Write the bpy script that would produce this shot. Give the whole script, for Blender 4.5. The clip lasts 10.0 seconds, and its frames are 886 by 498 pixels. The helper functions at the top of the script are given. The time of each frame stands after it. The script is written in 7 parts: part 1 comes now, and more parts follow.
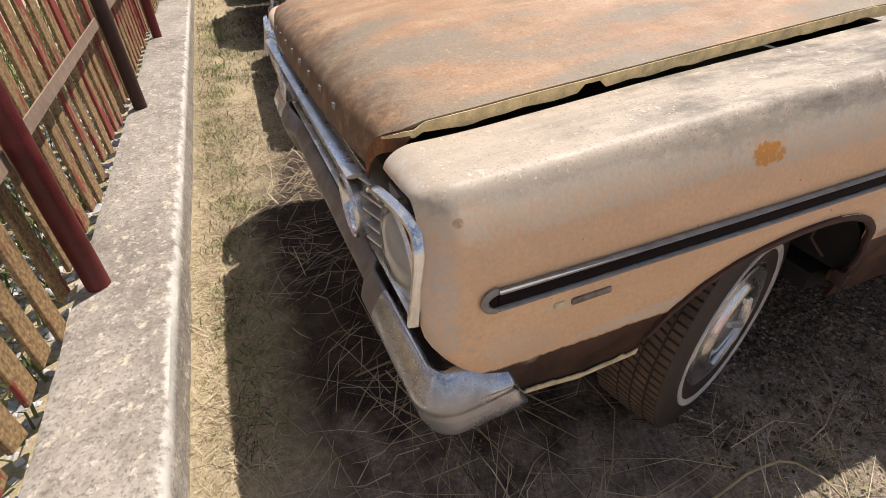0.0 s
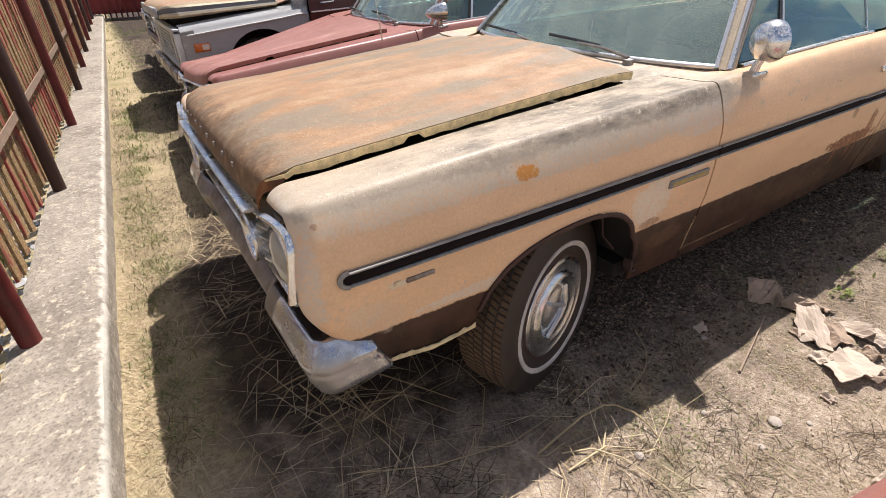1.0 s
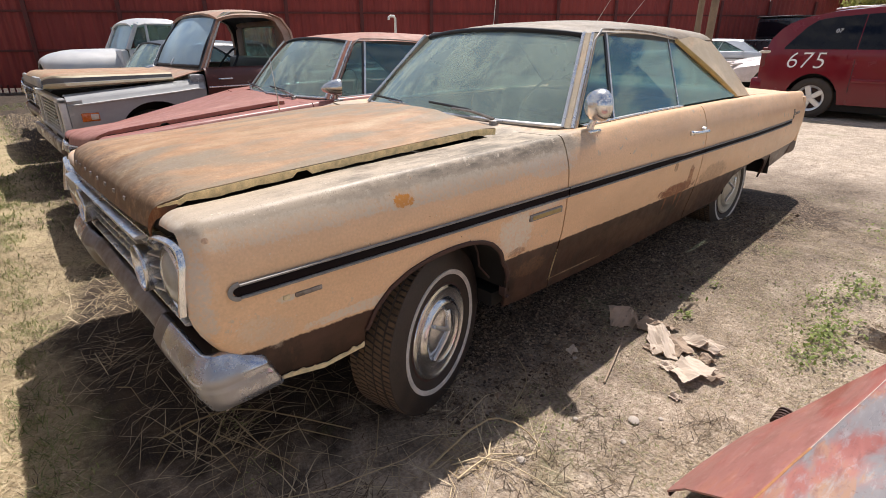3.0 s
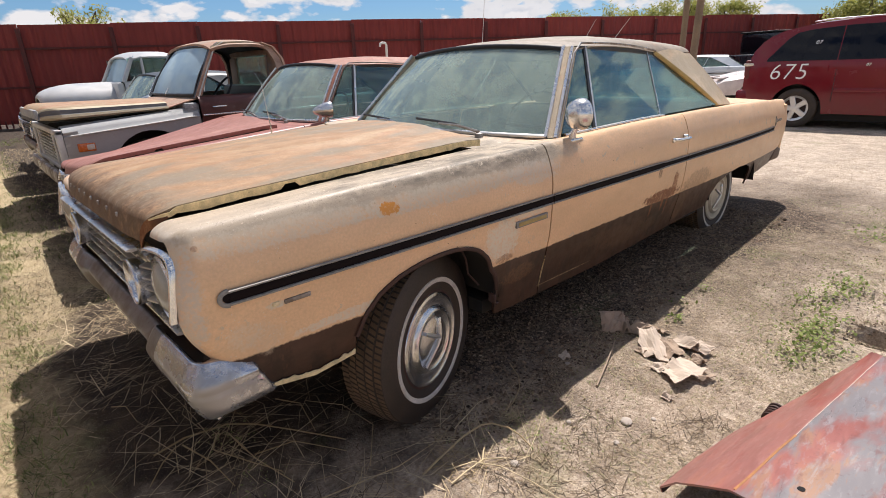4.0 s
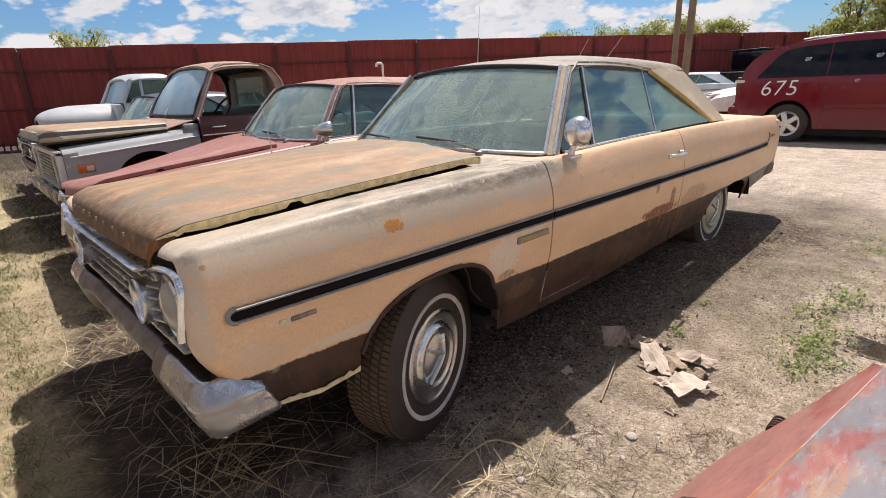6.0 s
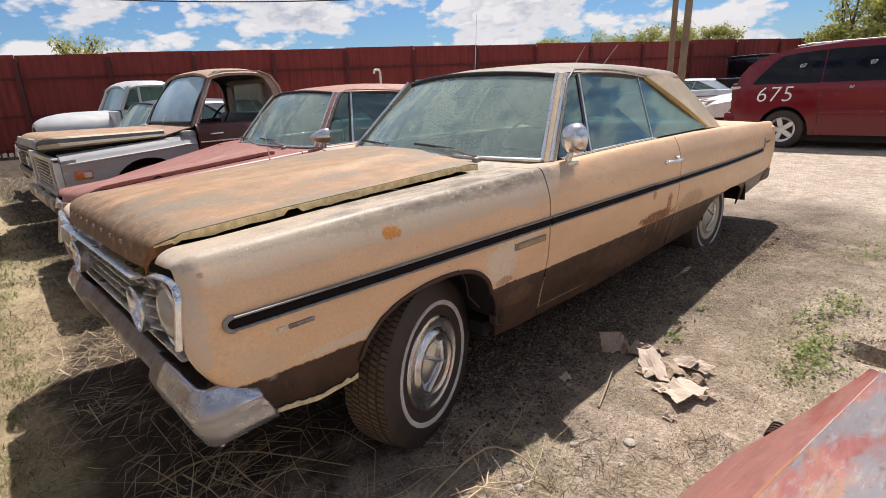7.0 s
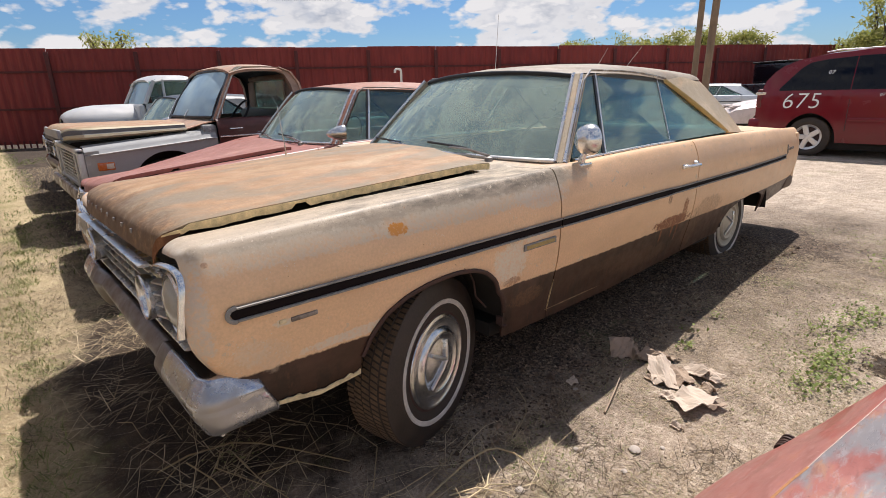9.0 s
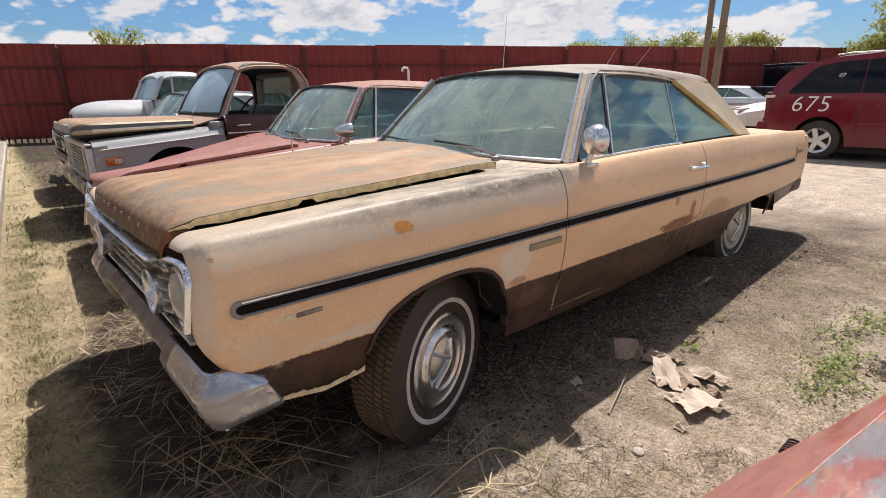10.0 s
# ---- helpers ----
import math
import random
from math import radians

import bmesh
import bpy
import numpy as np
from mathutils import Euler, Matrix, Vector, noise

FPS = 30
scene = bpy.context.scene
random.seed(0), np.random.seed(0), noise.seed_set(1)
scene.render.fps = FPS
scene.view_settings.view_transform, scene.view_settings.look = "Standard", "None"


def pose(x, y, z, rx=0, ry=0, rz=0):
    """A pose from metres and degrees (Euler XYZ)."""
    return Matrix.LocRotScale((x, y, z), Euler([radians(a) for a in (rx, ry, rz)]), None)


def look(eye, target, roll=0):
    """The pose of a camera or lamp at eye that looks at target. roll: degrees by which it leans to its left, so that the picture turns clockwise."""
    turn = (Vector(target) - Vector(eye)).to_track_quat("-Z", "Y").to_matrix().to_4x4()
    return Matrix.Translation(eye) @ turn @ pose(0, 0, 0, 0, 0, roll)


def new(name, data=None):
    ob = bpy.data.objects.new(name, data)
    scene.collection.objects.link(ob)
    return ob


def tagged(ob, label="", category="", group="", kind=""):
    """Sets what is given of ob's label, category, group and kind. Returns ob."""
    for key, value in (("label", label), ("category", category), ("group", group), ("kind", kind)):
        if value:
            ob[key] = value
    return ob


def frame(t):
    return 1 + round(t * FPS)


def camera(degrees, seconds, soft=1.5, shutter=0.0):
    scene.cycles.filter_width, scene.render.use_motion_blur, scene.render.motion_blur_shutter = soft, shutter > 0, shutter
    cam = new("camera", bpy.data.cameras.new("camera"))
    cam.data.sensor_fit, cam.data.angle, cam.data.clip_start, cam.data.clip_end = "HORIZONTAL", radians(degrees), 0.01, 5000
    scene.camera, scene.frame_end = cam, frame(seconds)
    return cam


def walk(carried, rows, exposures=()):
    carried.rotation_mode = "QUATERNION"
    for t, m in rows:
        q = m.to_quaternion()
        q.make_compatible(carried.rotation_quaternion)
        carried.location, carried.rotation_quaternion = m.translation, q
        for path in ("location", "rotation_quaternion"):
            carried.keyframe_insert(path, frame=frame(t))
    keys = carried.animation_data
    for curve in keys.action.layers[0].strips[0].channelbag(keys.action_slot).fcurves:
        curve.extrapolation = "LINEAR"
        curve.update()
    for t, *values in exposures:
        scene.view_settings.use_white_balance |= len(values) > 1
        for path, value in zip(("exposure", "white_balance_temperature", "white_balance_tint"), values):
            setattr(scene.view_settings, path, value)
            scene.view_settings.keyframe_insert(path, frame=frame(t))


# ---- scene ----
cam = camera(81.0, 10.0, 0.55)
PATH = [
    (0, (1.481, -0.159, 1.327), (-0.012, 0.422, 0.13), -2.6),
    (0.5, (1.746, -0.189, 1.354), (0.195, 0.477, 0.282), -2.6),
    (1, (1.934, -0.18, 1.428), (0.438, 0.687, 0.423), -3.3),
    (1.5, (2.113, -0.191, 1.448), (0.608, 0.738, 0.513), -2.6),
    (2, (2.157, -0.231, 1.443), (0.69, 0.821, 0.582), -1.4),
    (2.5, (2.141, -0.252, 1.399), (0.749, 0.933, 0.589), 0.2),
    (4, (2.229, -0.268, 1.314), (0.825, 0.992, 0.651), -2.2),
    (4.5, (2.23, -0.275, 1.317), (0.833, 0.997, 0.662), -2.9),
    (5, (2.228, -0.288, 1.318), (0.831, 0.993, 0.68), -2.9),
    (5.5, (2.224, -0.295, 1.318), (0.819, 0.986, 0.7), -2.8),
    (7, (2.227, -0.297, 1.322), (0.819, 1.0, 0.742), -2.7),
    (7.5, (2.226, -0.274, 1.338), (0.807, 1.01, 0.757), -4.3),
    (8, (2.231, -0.266, 1.339), (0.802, 1.009, 0.763), -4.4),
    (8.5, (2.236, -0.268, 1.329), (0.798, 0.995, 0.75), -4.0),
    (9, (2.245, -0.267, 1.31), (0.793, 0.983, 0.734), -1.6),
    (9.5, (2.244, -0.266, 1.308), (0.783, 0.973, 0.733), -0.6),
    (10, (2.244, -0.269, 1.307), (0.78, 0.966, 0.729), -1.0),
]
EXPOSURE = ((0.0, 0.35), (0.5, 0.40), (1.0, 0.49), (1.5, 0.46), (2.0, 0.40), (2.5, 0.38), (4.0, 0.38), (10.0, 0.34))
walk(cam, [(t, look(eye, target, roll)) for t, eye, target, roll in PATH], [(t, stops, 6500, 14) for t, stops in EXPOSURE])

# ---- light ----
SUN = Vector((-0.28, 0.48, 1.0)).normalized()
sun = new("sun", bpy.data.lights.new("sun", "SUN"))
sun.data.energy, sun.data.angle, sun.data.color = 5.0, radians(0.53), (1.0, 0.95, 0.885)
sun.matrix_world = look(SUN * 40, (0, 0, 0))


class Nodes:
    """Short hand for building a node tree."""

    def __init__(self, tree):
        self.tree = tree

    def add(self, kind, ins=None):
        n = self.tree.nodes.new(kind)
        for k, v in (ins or {}).items():
            self.put(n.inputs[k], v)
        return n

    def put(self, socket, v):
        if isinstance(v, bpy.types.NodeSocket):
            self.tree.links.new(v, socket)
        elif isinstance(v, (tuple, list)) and len(v) == 3 and socket.type == "RGBA":
            socket.default_value = (*v, 1)
        else:
            socket.default_value = v

    def coords(self, which="Object", scale=(1, 1, 1), move=(0, 0, 0)):
        tc = self.add("ShaderNodeTexCoord")
        return self.add("ShaderNodeMapping", {"Vector": tc.outputs[which], "Scale": scale, "Location": move}).outputs[0]

    def noise(self, vec, scale, detail=4.0, rough=0.55, distort=0.0):
        return self.add("ShaderNodeTexNoise", {"Vector": vec, "Scale": scale, "Detail": detail, "Roughness": rough, "Distortion": distort}).outputs[0]

    def ramp(self, fac, lo, hi, a=0.0, b=1.0):
        return self.add("ShaderNodeMapRange", {"Value": fac, "From Min": lo, "From Max": hi, "To Min": a, "To Max": b}).outputs[0]

    def math(self, op, a, b=0.0, c=0.0):
        n = self.add("ShaderNodeMath", {0: a, 1: b, 2: c})
        n.operation = op
        return n.outputs[0]

    def mix(self, fac, a, b, blend="MIX"):
        n = self.add("ShaderNodeMix")
        n.data_type, n.blend_type = "RGBA", blend
        self.put(n.inputs[0], fac)
        self.put(n.inputs[6], a)
        self.put(n.inputs[7], b)
        return n.outputs[2]

    def sep(self, vec):
        return self.add("ShaderNodeSeparateXYZ", {0: vec}).outputs

    def bump(self, height, strength, distance=0.01):
        return self.add("ShaderNodeBump", {"Height": height, "Strength": strength, "Distance": distance}).outputs[0]


world = bpy.data.worlds.new("sky")
scene.world = world
world.use_nodes = True
wn = Nodes(world.node_tree)
world.node_tree.nodes.clear()
sky = wn.add("ShaderNodeTexSky")
sky.sky_type, sky.sun_disc = "NISHITA", False
sky.sun_elevation, sky.sun_rotation, sky.dust_density, sky.ozone_density = math.asin(SUN.z), math.atan2(SUN.x, SUN.y), 0.6, 1.6
way = wn.add("ShaderNodeTexCoord").outputs["Generated"]
ax = wn.sep(way)
flat = wn.add("ShaderNodeMapping", {"Vector": way, "Scale": (1.0, 1.0, 2.1), "Location": (0.37, 0.12, 0.0)}).outputs[0]
lower = wn.add("ShaderNodeMapping", {"Vector": way, "Scale": (1.0, 1.0, 2.1), "Location": (0.37, 0.12, 0.045)}).outputs[0]
big = wn.noise(flat, 2.2, 2.0, 0.5)


def heap(vec):
    """Density of cumulus: rounded heads on broad banks."""
    cell = wn.add("ShaderNodeTexVoronoi", {"Vector": vec, "Scale": 20.0, "Detail": 2.0, "Roughness": 0.5})
    head = wn.math("MULTIPLY", wn.math("SUBTRACT", 0.42, cell.outputs["Distance"]), 0.16)
    bank = wn.math("ADD", wn.noise(vec, 6.0, 9.0, 0.54), wn.math("MULTIPLY", wn.math("SUBTRACT", big, 0.5), 0.45))
    return wn.math("ADD", bank, head)


puff, above = heap(flat), heap(lower)
cloud = wn.ramp(wn.math("ADD", puff, wn.ramp(ax[2], 0.05, 0.42, 0.036, -0.006)), 0.392, 0.452)
core = wn.ramp(wn.noise(flat, 13.0, 7.0, 0.55), 0.36, 0.62)
thick = wn.ramp(puff, 0.47, 0.58, 1.0, 0.0)
shade = wn.math("MAXIMUM", wn.ramp(wn.math("SUBTRACT", puff, above), -0.02, 0.09), wn.math("MULTIPLY", thick, 0.75))
grey = wn.mix(core, (5.6, 6.2, 7.2), (8.3, 8.8, 9.6))
white = wn.mix(shade, grey, (10.9, 10.9, 10.9))
deep = wn.mix(1.0, sky.outputs[0], (0.66, 0.97, 1.28), "MULTIPLY")
haze = wn.mix(wn.ramp(ax[2], 0.0, 0.10, 0.35, 0.0), deep, (6.5, 7.6, 8.8))
seen = wn.mix(cloud, haze, white)
bg = wn.add("ShaderNodeBackground", {"Color": seen, "Strength": 0.059})
wn.add("ShaderNodeOutputWorld", {"Surface": bg.outputs[0]})


# ---- materials ----
def material(name, rough=0.6, metal=0.0):
    m = bpy.data.materials.new(name)
    m.use_nodes = True
    n = Nodes(m.node_tree)
    b = m.node_tree.nodes["Principled BSDF"]
    b.inputs["Roughness"].default_value, b.inputs["Metallic"].default_value = rough, metal
    return m, n, b


def plain(name, colour, rough=0.6, metal=0.0, vary=0.25, scale=9.0, bump=0.15, coat=0.0):
    """One colour with blotches and grain."""
    m, n, b = material(name, rough, metal)
    v = n.coords()
    big, fine = n.noise(v, scale, 5.0), n.noise(v, scale * 14, 3.0)
    f = n.math("ADD", n.math("MULTIPLY", big, 0.65), n.math("MULTIPLY", fine, 0.35))
    dark, light = [c * (1 - vary) for c in colour], [min(1, c * (1 + vary)) for c in colour]
    n.put(b.inputs["Base Color"], n.mix(n.ramp(f, 0.3, 0.7), tuple(dark), tuple(light)))
    n.put(b.inputs["Roughness"], n.ramp(big, 0.3, 0.7, max(0.02, rough - 0.1), min(1, rough + 0.1)))
    b.inputs["Coat Weight"].default_value = coat
    if bump:
        n.put(b.inputs["Normal"], n.bump(fine, bump, 0.004))
    return m


def body_paint(name, paint, lower, primer, rust, line=0.562, worn=1.0, gloss=0.34, patches=()):
    """Old car paint: faded and worn through to primer on top, a darker lower band, rust at random."""
    m, n, b = material(name, gloss)
    v = n.coords()
    x, y, z = n.sep(v)
    streak = n.coords(scale=(1, 0.55, 1.6))
    n1, n2, n3 = n.noise(streak, 3.2, 6.0, 0.6), n.noise(v, 17, 6.0, 0.62), n.noise(v, 120, 3.0)
    base = n.mix(n.ramp(n1, 0.35, 0.68), tuple(c * 0.90 for c in paint), tuple(min(1, c * 1.10) for c in paint))
    base = n.mix(n.ramp(n3, 0.35, 0.70, 0, 0.40), base, tuple(c * 0.70 for c in paint))
    # primer where the top coat has weathered off the upper faces
    ahead = n.ramp(n.math("ADD", y, n.math("MULTIPLY", n1, 0.6)), 1.75, 2.15, 1.0, 0.22)
    up = n.math("MULTIPLY", n.ramp(z, 0.872, 0.945), ahead)
    wear = n.math("ADD", n.math("MULTIPLY", up, 0.50 * worn), n.math("ADD", n.math("MULTIPLY", n1, 0.50), n.math("MULTIPLY", n2, 0.45)))
    base = n.mix(n.math("MULTIPLY", n.ramp(wear, 0.66, 0.86), 0.9), base, primer)
    grime = n.math("ADD", n.math("MULTIPLY", n.noise(streak, 7.5, 10.0, 0.72), 0.7), n.math("MULTIPLY", n.noise(n.coords(scale=(1.0, 0.3, 1.0)), 34, 5.0, 0.6), 0.3))
    top = n.math("MULTIPLY", n.ramp(z, 0.925, 0.962), ahead)
    base = n.mix(n.math("MULTIPLY", n.ramp(grime, 0.44, 0.60), n.math("MULTIPLY", top, n.ramp(n.math("ADD", y, n.math("MULTIPLY", n1, 0.7)), 0.42, 0.95, 0.25, 0.92))), base, tuple(c * 0.34 for c in primer))
    flake = n.math("MULTIPLY", n.ramp(n.noise(v, 26, 7.0, 0.72), 0.60, 0.64), n.math("MULTIPLY", top, 0.9))
    base = n.mix(flake, base, tuple(min(0.85, c * 1.30) for c in primer))
    pepper = n.math("MULTIPLY", n.ramp(n.noise(v, 190, 4.0, 0.7), 0.56, 0.64), n.math("MULTIPLY", top, 0.55))
    base = n.mix(pepper, base, tuple(c * 0.30 for c in primer))
    chips = n.math("MULTIPLY", n.ramp(n2, 0.62, 0.66), n.ramp(n1, 0.47, 0.58))
    base = n.mix(n.math("MULTIPLY", chips, 0.80 * worn), base, tuple(min(1, c * 1.15) for c in primer))
    fleck = n.math("MULTIPLY", n.ramp(n.noise(v, 130, 4.0, 0.6), 0.635, 0.665), n.ramp(n.noise(v, 5.0, 3.0, 0.6), 0.46, 0.60))
    base = n.mix(n.math("MULTIPLY", fleck, 0.85 * worn), base, tuple(min(1, c * 1.6) for c in primer))
    pock = n.math("MULTIPLY", n.ramp(n.noise(v, 46, 3.0, 0.5), 0.735, 0.75), n.ramp(n.noise(v, 3.4, 3.0, 0.6), 0.48, 0.60))
    base = n.mix(n.math("MULTIPLY", pock, 0.9 * worn), base, tuple(c * 0.45 for c in rust))
    spots = n.math("MULTIPLY", n.ramp(n.noise(v, 13, 5.0, 0.7), 0.705, 0.73), worn)
    base = n.mix(n.math("MINIMUM", spots, 0.85), base, rust)
    # two-tone: the sill band, its edge ragged with chipping
    edge = n.math("ADD", z, n.math("MULTIPLY", n.math("SUBTRACT", n.noise(v, 26, 5.0, 0.7), 0.5), 0.022))
    low = n.ramp(n.math("SUBTRACT", edge, n.ramp(y, 0.1, 1.5, 0.022, -0.012)), line + 0.003, line - 0.003)
    dirt = n.noise(streak, 7, 6.0, 0.65)
    low_col = n.mix(n.ramp(dirt, 0.4, 0.72), lower, tuple(min(1, c * 1.7 + 0.008) for c in lower))
    low_col = n.mix(n.ramp(n.noise(n.coords(scale=(1, 1.0, 0.45)), 9, 7.0, 0.65), 0.50, 0.62, 0, 0.75), low_col, tuple(c * 0.30 for c in lower))
    low_col = n.mix(n.ramp(n.noise(n.coords(scale=(1, 1.0, 0.3)), 21, 6.0, 0.7), 0.60, 0.68, 0, 0.5), low_col, tuple(min(1, c * 3.2) for c in lower))
    base = n.mix(low, base, low_col)
    wob = n.math("MULTIPLY", n.math("SUBTRACT", n.noise(v, 30, 8.0, 0.78), 0.5), 4.2)
    for yc, zc, ry, rz, col, amount in patches:
        d = n.math("ADD", n.math("POWER", n.math("DIVIDE", n.math("SUBTRACT", y, yc), ry), 2.0), n.math("POWER", n.math("DIVIDE", n.math("SUBTRACT", z, zc), rz), 2.0))
        base = n.mix(n.math("MULTIPLY", n.ramp(n.math("ADD", d, wob), 1.2, 0.7), n.math("MULTIPLY", n.ramp(n.noise(v, 85, 4.0, 0.6), 0.36, 0.56, 0.35, 1.0), amount)), base, col)
    n.put(b.inputs["Base Color"], base)
    n.put(b.inputs["Roughness"], n.math("ADD", n.ramp(n2, 0.3, 0.7, gloss - 0.05, gloss + 0.16), n.math("MULTIPLY", up, 0.12)))
    n.put(b.inputs["Specular IOR Level"], n.math("MULTIPLY", n.ramp(up, 0.0, 1.0, 0.55, 0.28), n.ramp(low, 0.0, 1.0, 1.0, 0.85)))
    n.put(b.inputs["Normal"], n.bump(n.math("ADD", n2, n.math("MULTIPLY", n3, 0.4)), 0.16, 0.004))
    return m


def rusty_sheet(name, rust, dark, pale, scale=1.0, gloss=0.6, nose=0.0):
    """Sheet metal whose paint has burnt off: rust in broad clouds, grey streaks, pale flakes."""
    m, n, b = material(name, gloss)
    v = n.coords()
    streak = n.coords(scale=(2.0 * scale, 0.55 * scale, 1.0))
    a, c, d, e = n.noise(streak, 2.6, 7.0, 0.6, 0.4), n.noise(v, 9 * scale, 6.0, 0.65), n.noise(v, 55, 6.0, 0.7), n.noise(v, 240, 2.0)
    f = n.noise(n.coords(scale=(1.0, 0.8, 1.0)), 4.2 * scale, 8.0, 0.68, 0.6)
    col = n.mix(n.ramp(c, 0.33, 0.66), rust, tuple(x * 0.70 for x in rust))
    col = n.mix(n.ramp(a, 0.46, 0.57, 0, 0.92), col, dark)
    col = n.mix(n.ramp(a, 0.45, 0.33, 0, 0.75), col, pale)
    col = n.mix(n.ramp(f, 0.56, 0.70, 0, 0.50), col, (rust[0] * 1.10, rust[1] * 0.78, rust[2] * 0.60))
    col = n.mix(n.math("MULTIPLY", n.ramp(d, 0.57, 0.68), n.ramp(f, 0.60, 0.42, 0.15, 0.85)), col, pale)
    col = n.mix(n.ramp(n.noise(v, 130, 5.0, 0.72), 0.50, 0.66, 0, 0.70), col, tuple(x * 0.42 for x in rust))
    col = n.mix(n.ramp(e, 0.40, 0.70, 0, 0.40), col, tuple(x * 0.5 for x in rust))
    if nose:
        y = n.math("ADD", n.sep(v)[1], n.math("MULTIPLY", n.math("SUBTRACT", n.noise(v, 22, 9.0, 0.8), 0.5), 0.50))
        col = n.mix(n.ramp(y, 0.12, 0.02, 0, nose), col, tuple(x * 0.30 for x in rust))
    n.put(b.inputs["Base Color"], col)
    n.put(b.inputs["Roughness"], n.ramp(c, 0.3, 0.7, gloss - 0.14, gloss + 0.16))
    n.put(b.inputs["Normal"], n.bump(n.math("ADD", d, n.math("MULTIPLY", e, 0.5)), 0.22, 0.004))
    return m


def chrome(name, tint=(0.62, 0.62, 0.62), rough=0.2, pits=0.5):
    m, n, b = material(name, rough, 1.0)
    v = n.coords()
    d, e = n.noise(v, 7, 6.0, 0.65), n.noise(v, 70, 5.0, 0.7)
    f = n.math("MULTIPLY", n.ramp(d, 0.38, 0.60), pits)
    spots = n.math("MULTIPLY", n.ramp(e, 0.58, 0.68), pits)
    f = n.math("MAXIMUM", f, spots)
    n.put(b.inputs["Base Color"], n.mix(f, tint, (0.15, 0.11, 0.08)))
    n.put(b.inputs["Roughness"], n.ramp(f, 0, 1, rough, 0.62))
    n.put(b.inputs["Metallic"], n.ramp(f, 0, 1, 1.0, 0.35))
    n.put(b.inputs["Normal"], n.bump(e, 0.06, 0.003))
    return m


def glass(name, tint, dust=0.15, dust_col=(0.55, 0.60, 0.55), sheen=(0.7, 0.78, 0.78), rough=0.02):
    """A pane: clear but tinted, mirror-like by its gloss, with a film of dust."""
    m, n, b = material(name)
    m.node_tree.nodes.remove(b)
    v = n.coords()
    see = n.add("ShaderNodeBsdfTransparent", {"Color": (*tint, 1)})
    gl = n.add("ShaderNodeBsdfGlossy", {"Color": (*sheen, 1), "Roughness": rough})
    lw = n.add("ShaderNodeLayerWeight", {"Blend": 0.5}).outputs["Facing"]
    fr = n.math("MULTIPLY_ADD", n.math("POWER", lw, 3.0), 0.9, 0.07)
    a = n.add("ShaderNodeMixShader", {0: fr, 1: see.outputs[0], 2: gl.outputs[0]})
    film = n.add("ShaderNodeBsdfDiffuse", {"Color": (*dust_col, 1)})
    f = n.ramp(n.noise(v, 2.2, 6.0, 0.55), 0.3, 0.75, dust * 0.85, dust * 1.2)
    out = n.add("ShaderNodeMixShader", {0: f, 1: a.outputs[0], 2: film.outputs[0]})
    m.node_tree.links.new(out.outputs[0], m.node_tree.nodes["Material Output"].inputs[0])
    return m


TAN = body_paint("tan_paint", (0.765, 0.488, 0.280), (0.036, 0.0130, 0.0062), (0.43, 0.37, 0.29), (0.30, 0.12, 0.035), patches=(
    (1.514, 0.43, 0.006, 0.075, (0.55, 0.42, 0.24), 1.3), (1.72, 0.352, 0.22, 0.0035, (0.50, 0.38, 0.22), 0.5), (2.30, 0.42, 0.30, 0.05, (0.12, 0.065, 0.035), 0.5), (1.34, 0.47, 0.10, 0.04, (0.15, 0.075, 0.035), 0.6), (2.02, 0.47, 0.25, 0.03, (0.085, 0.042, 0.022), 0.5), (2.86, 0.47, 0.10, 0.10, (0.14, 0.07, 0.035), 0.6),
    (2.58, 0.580, 0.20, 0.034, (0.19, 0.055, 0.016), 1.4), (2.71, 0.63, 0.030, 0.07, (0.26, 0.085, 0.022), 1.0), (2.60, 0.545, 0.012, 0.07, (0.24, 0.08, 0.022), 1.0), (2.47, 0.53, 0.010, 0.06, (0.22, 0.075, 0.022), 0.9), (2.66, 0.53, 0.010, 0.08, (0.20, 0.07, 0.022), 0.9), (3.05, 0.60, 0.20, 0.06, (0.20, 0.10, 0.055), 0.5),
    (2.50, 0.72, 0.02, 0.03, (0.18, 0.07, 0.025), 0.8), (1.20, 0.66, 0.10, 0.085, (0.70, 0.60, 0.46), 0.95), (1.36, 0.745, 0.13, 0.02, (0.70, 0.60, 0.46), 0.8), (1.22, 0.575, 0.05, 0.02, (0.25, 0.10, 0.04), 0.7), (0.55, 0.60, 0.25, 0.018, (0.66, 0.57, 0.46), 0.8), (0.16, 0.645, 0.05, 0.04, (0.66, 0.56, 0.43), 0.4), (0.02, 0.80, 0.055, 0.20, (0.52, 0.475, 0.41), 0.65),
    (0.255, 0.712, 0.025, 0.012, (0.62, 0.56, 0.45), 0.9), (0.22, 0.62, 0.05, 0.05, (0.58, 0.46, 0.34), 0.35), (0.95, 0.905, 0.42, 0.034, (0.57, 0.49, 0.375), 0.75),
    (0.33, 0.905, 0.34, 0.032, (0.58, 0.50, 0.385), 0.65), (1.40, 0.90, 0.16, 0.045, (0.58, 0.50, 0.40), 0.7), (0.085, 0.912, 0.008, 0.007, (0.26, 0.10, 0.04), 0.6), (0.672, 0.900, 0.036, 0.021, (0.60, 0.25, 0.045), 1.7)))
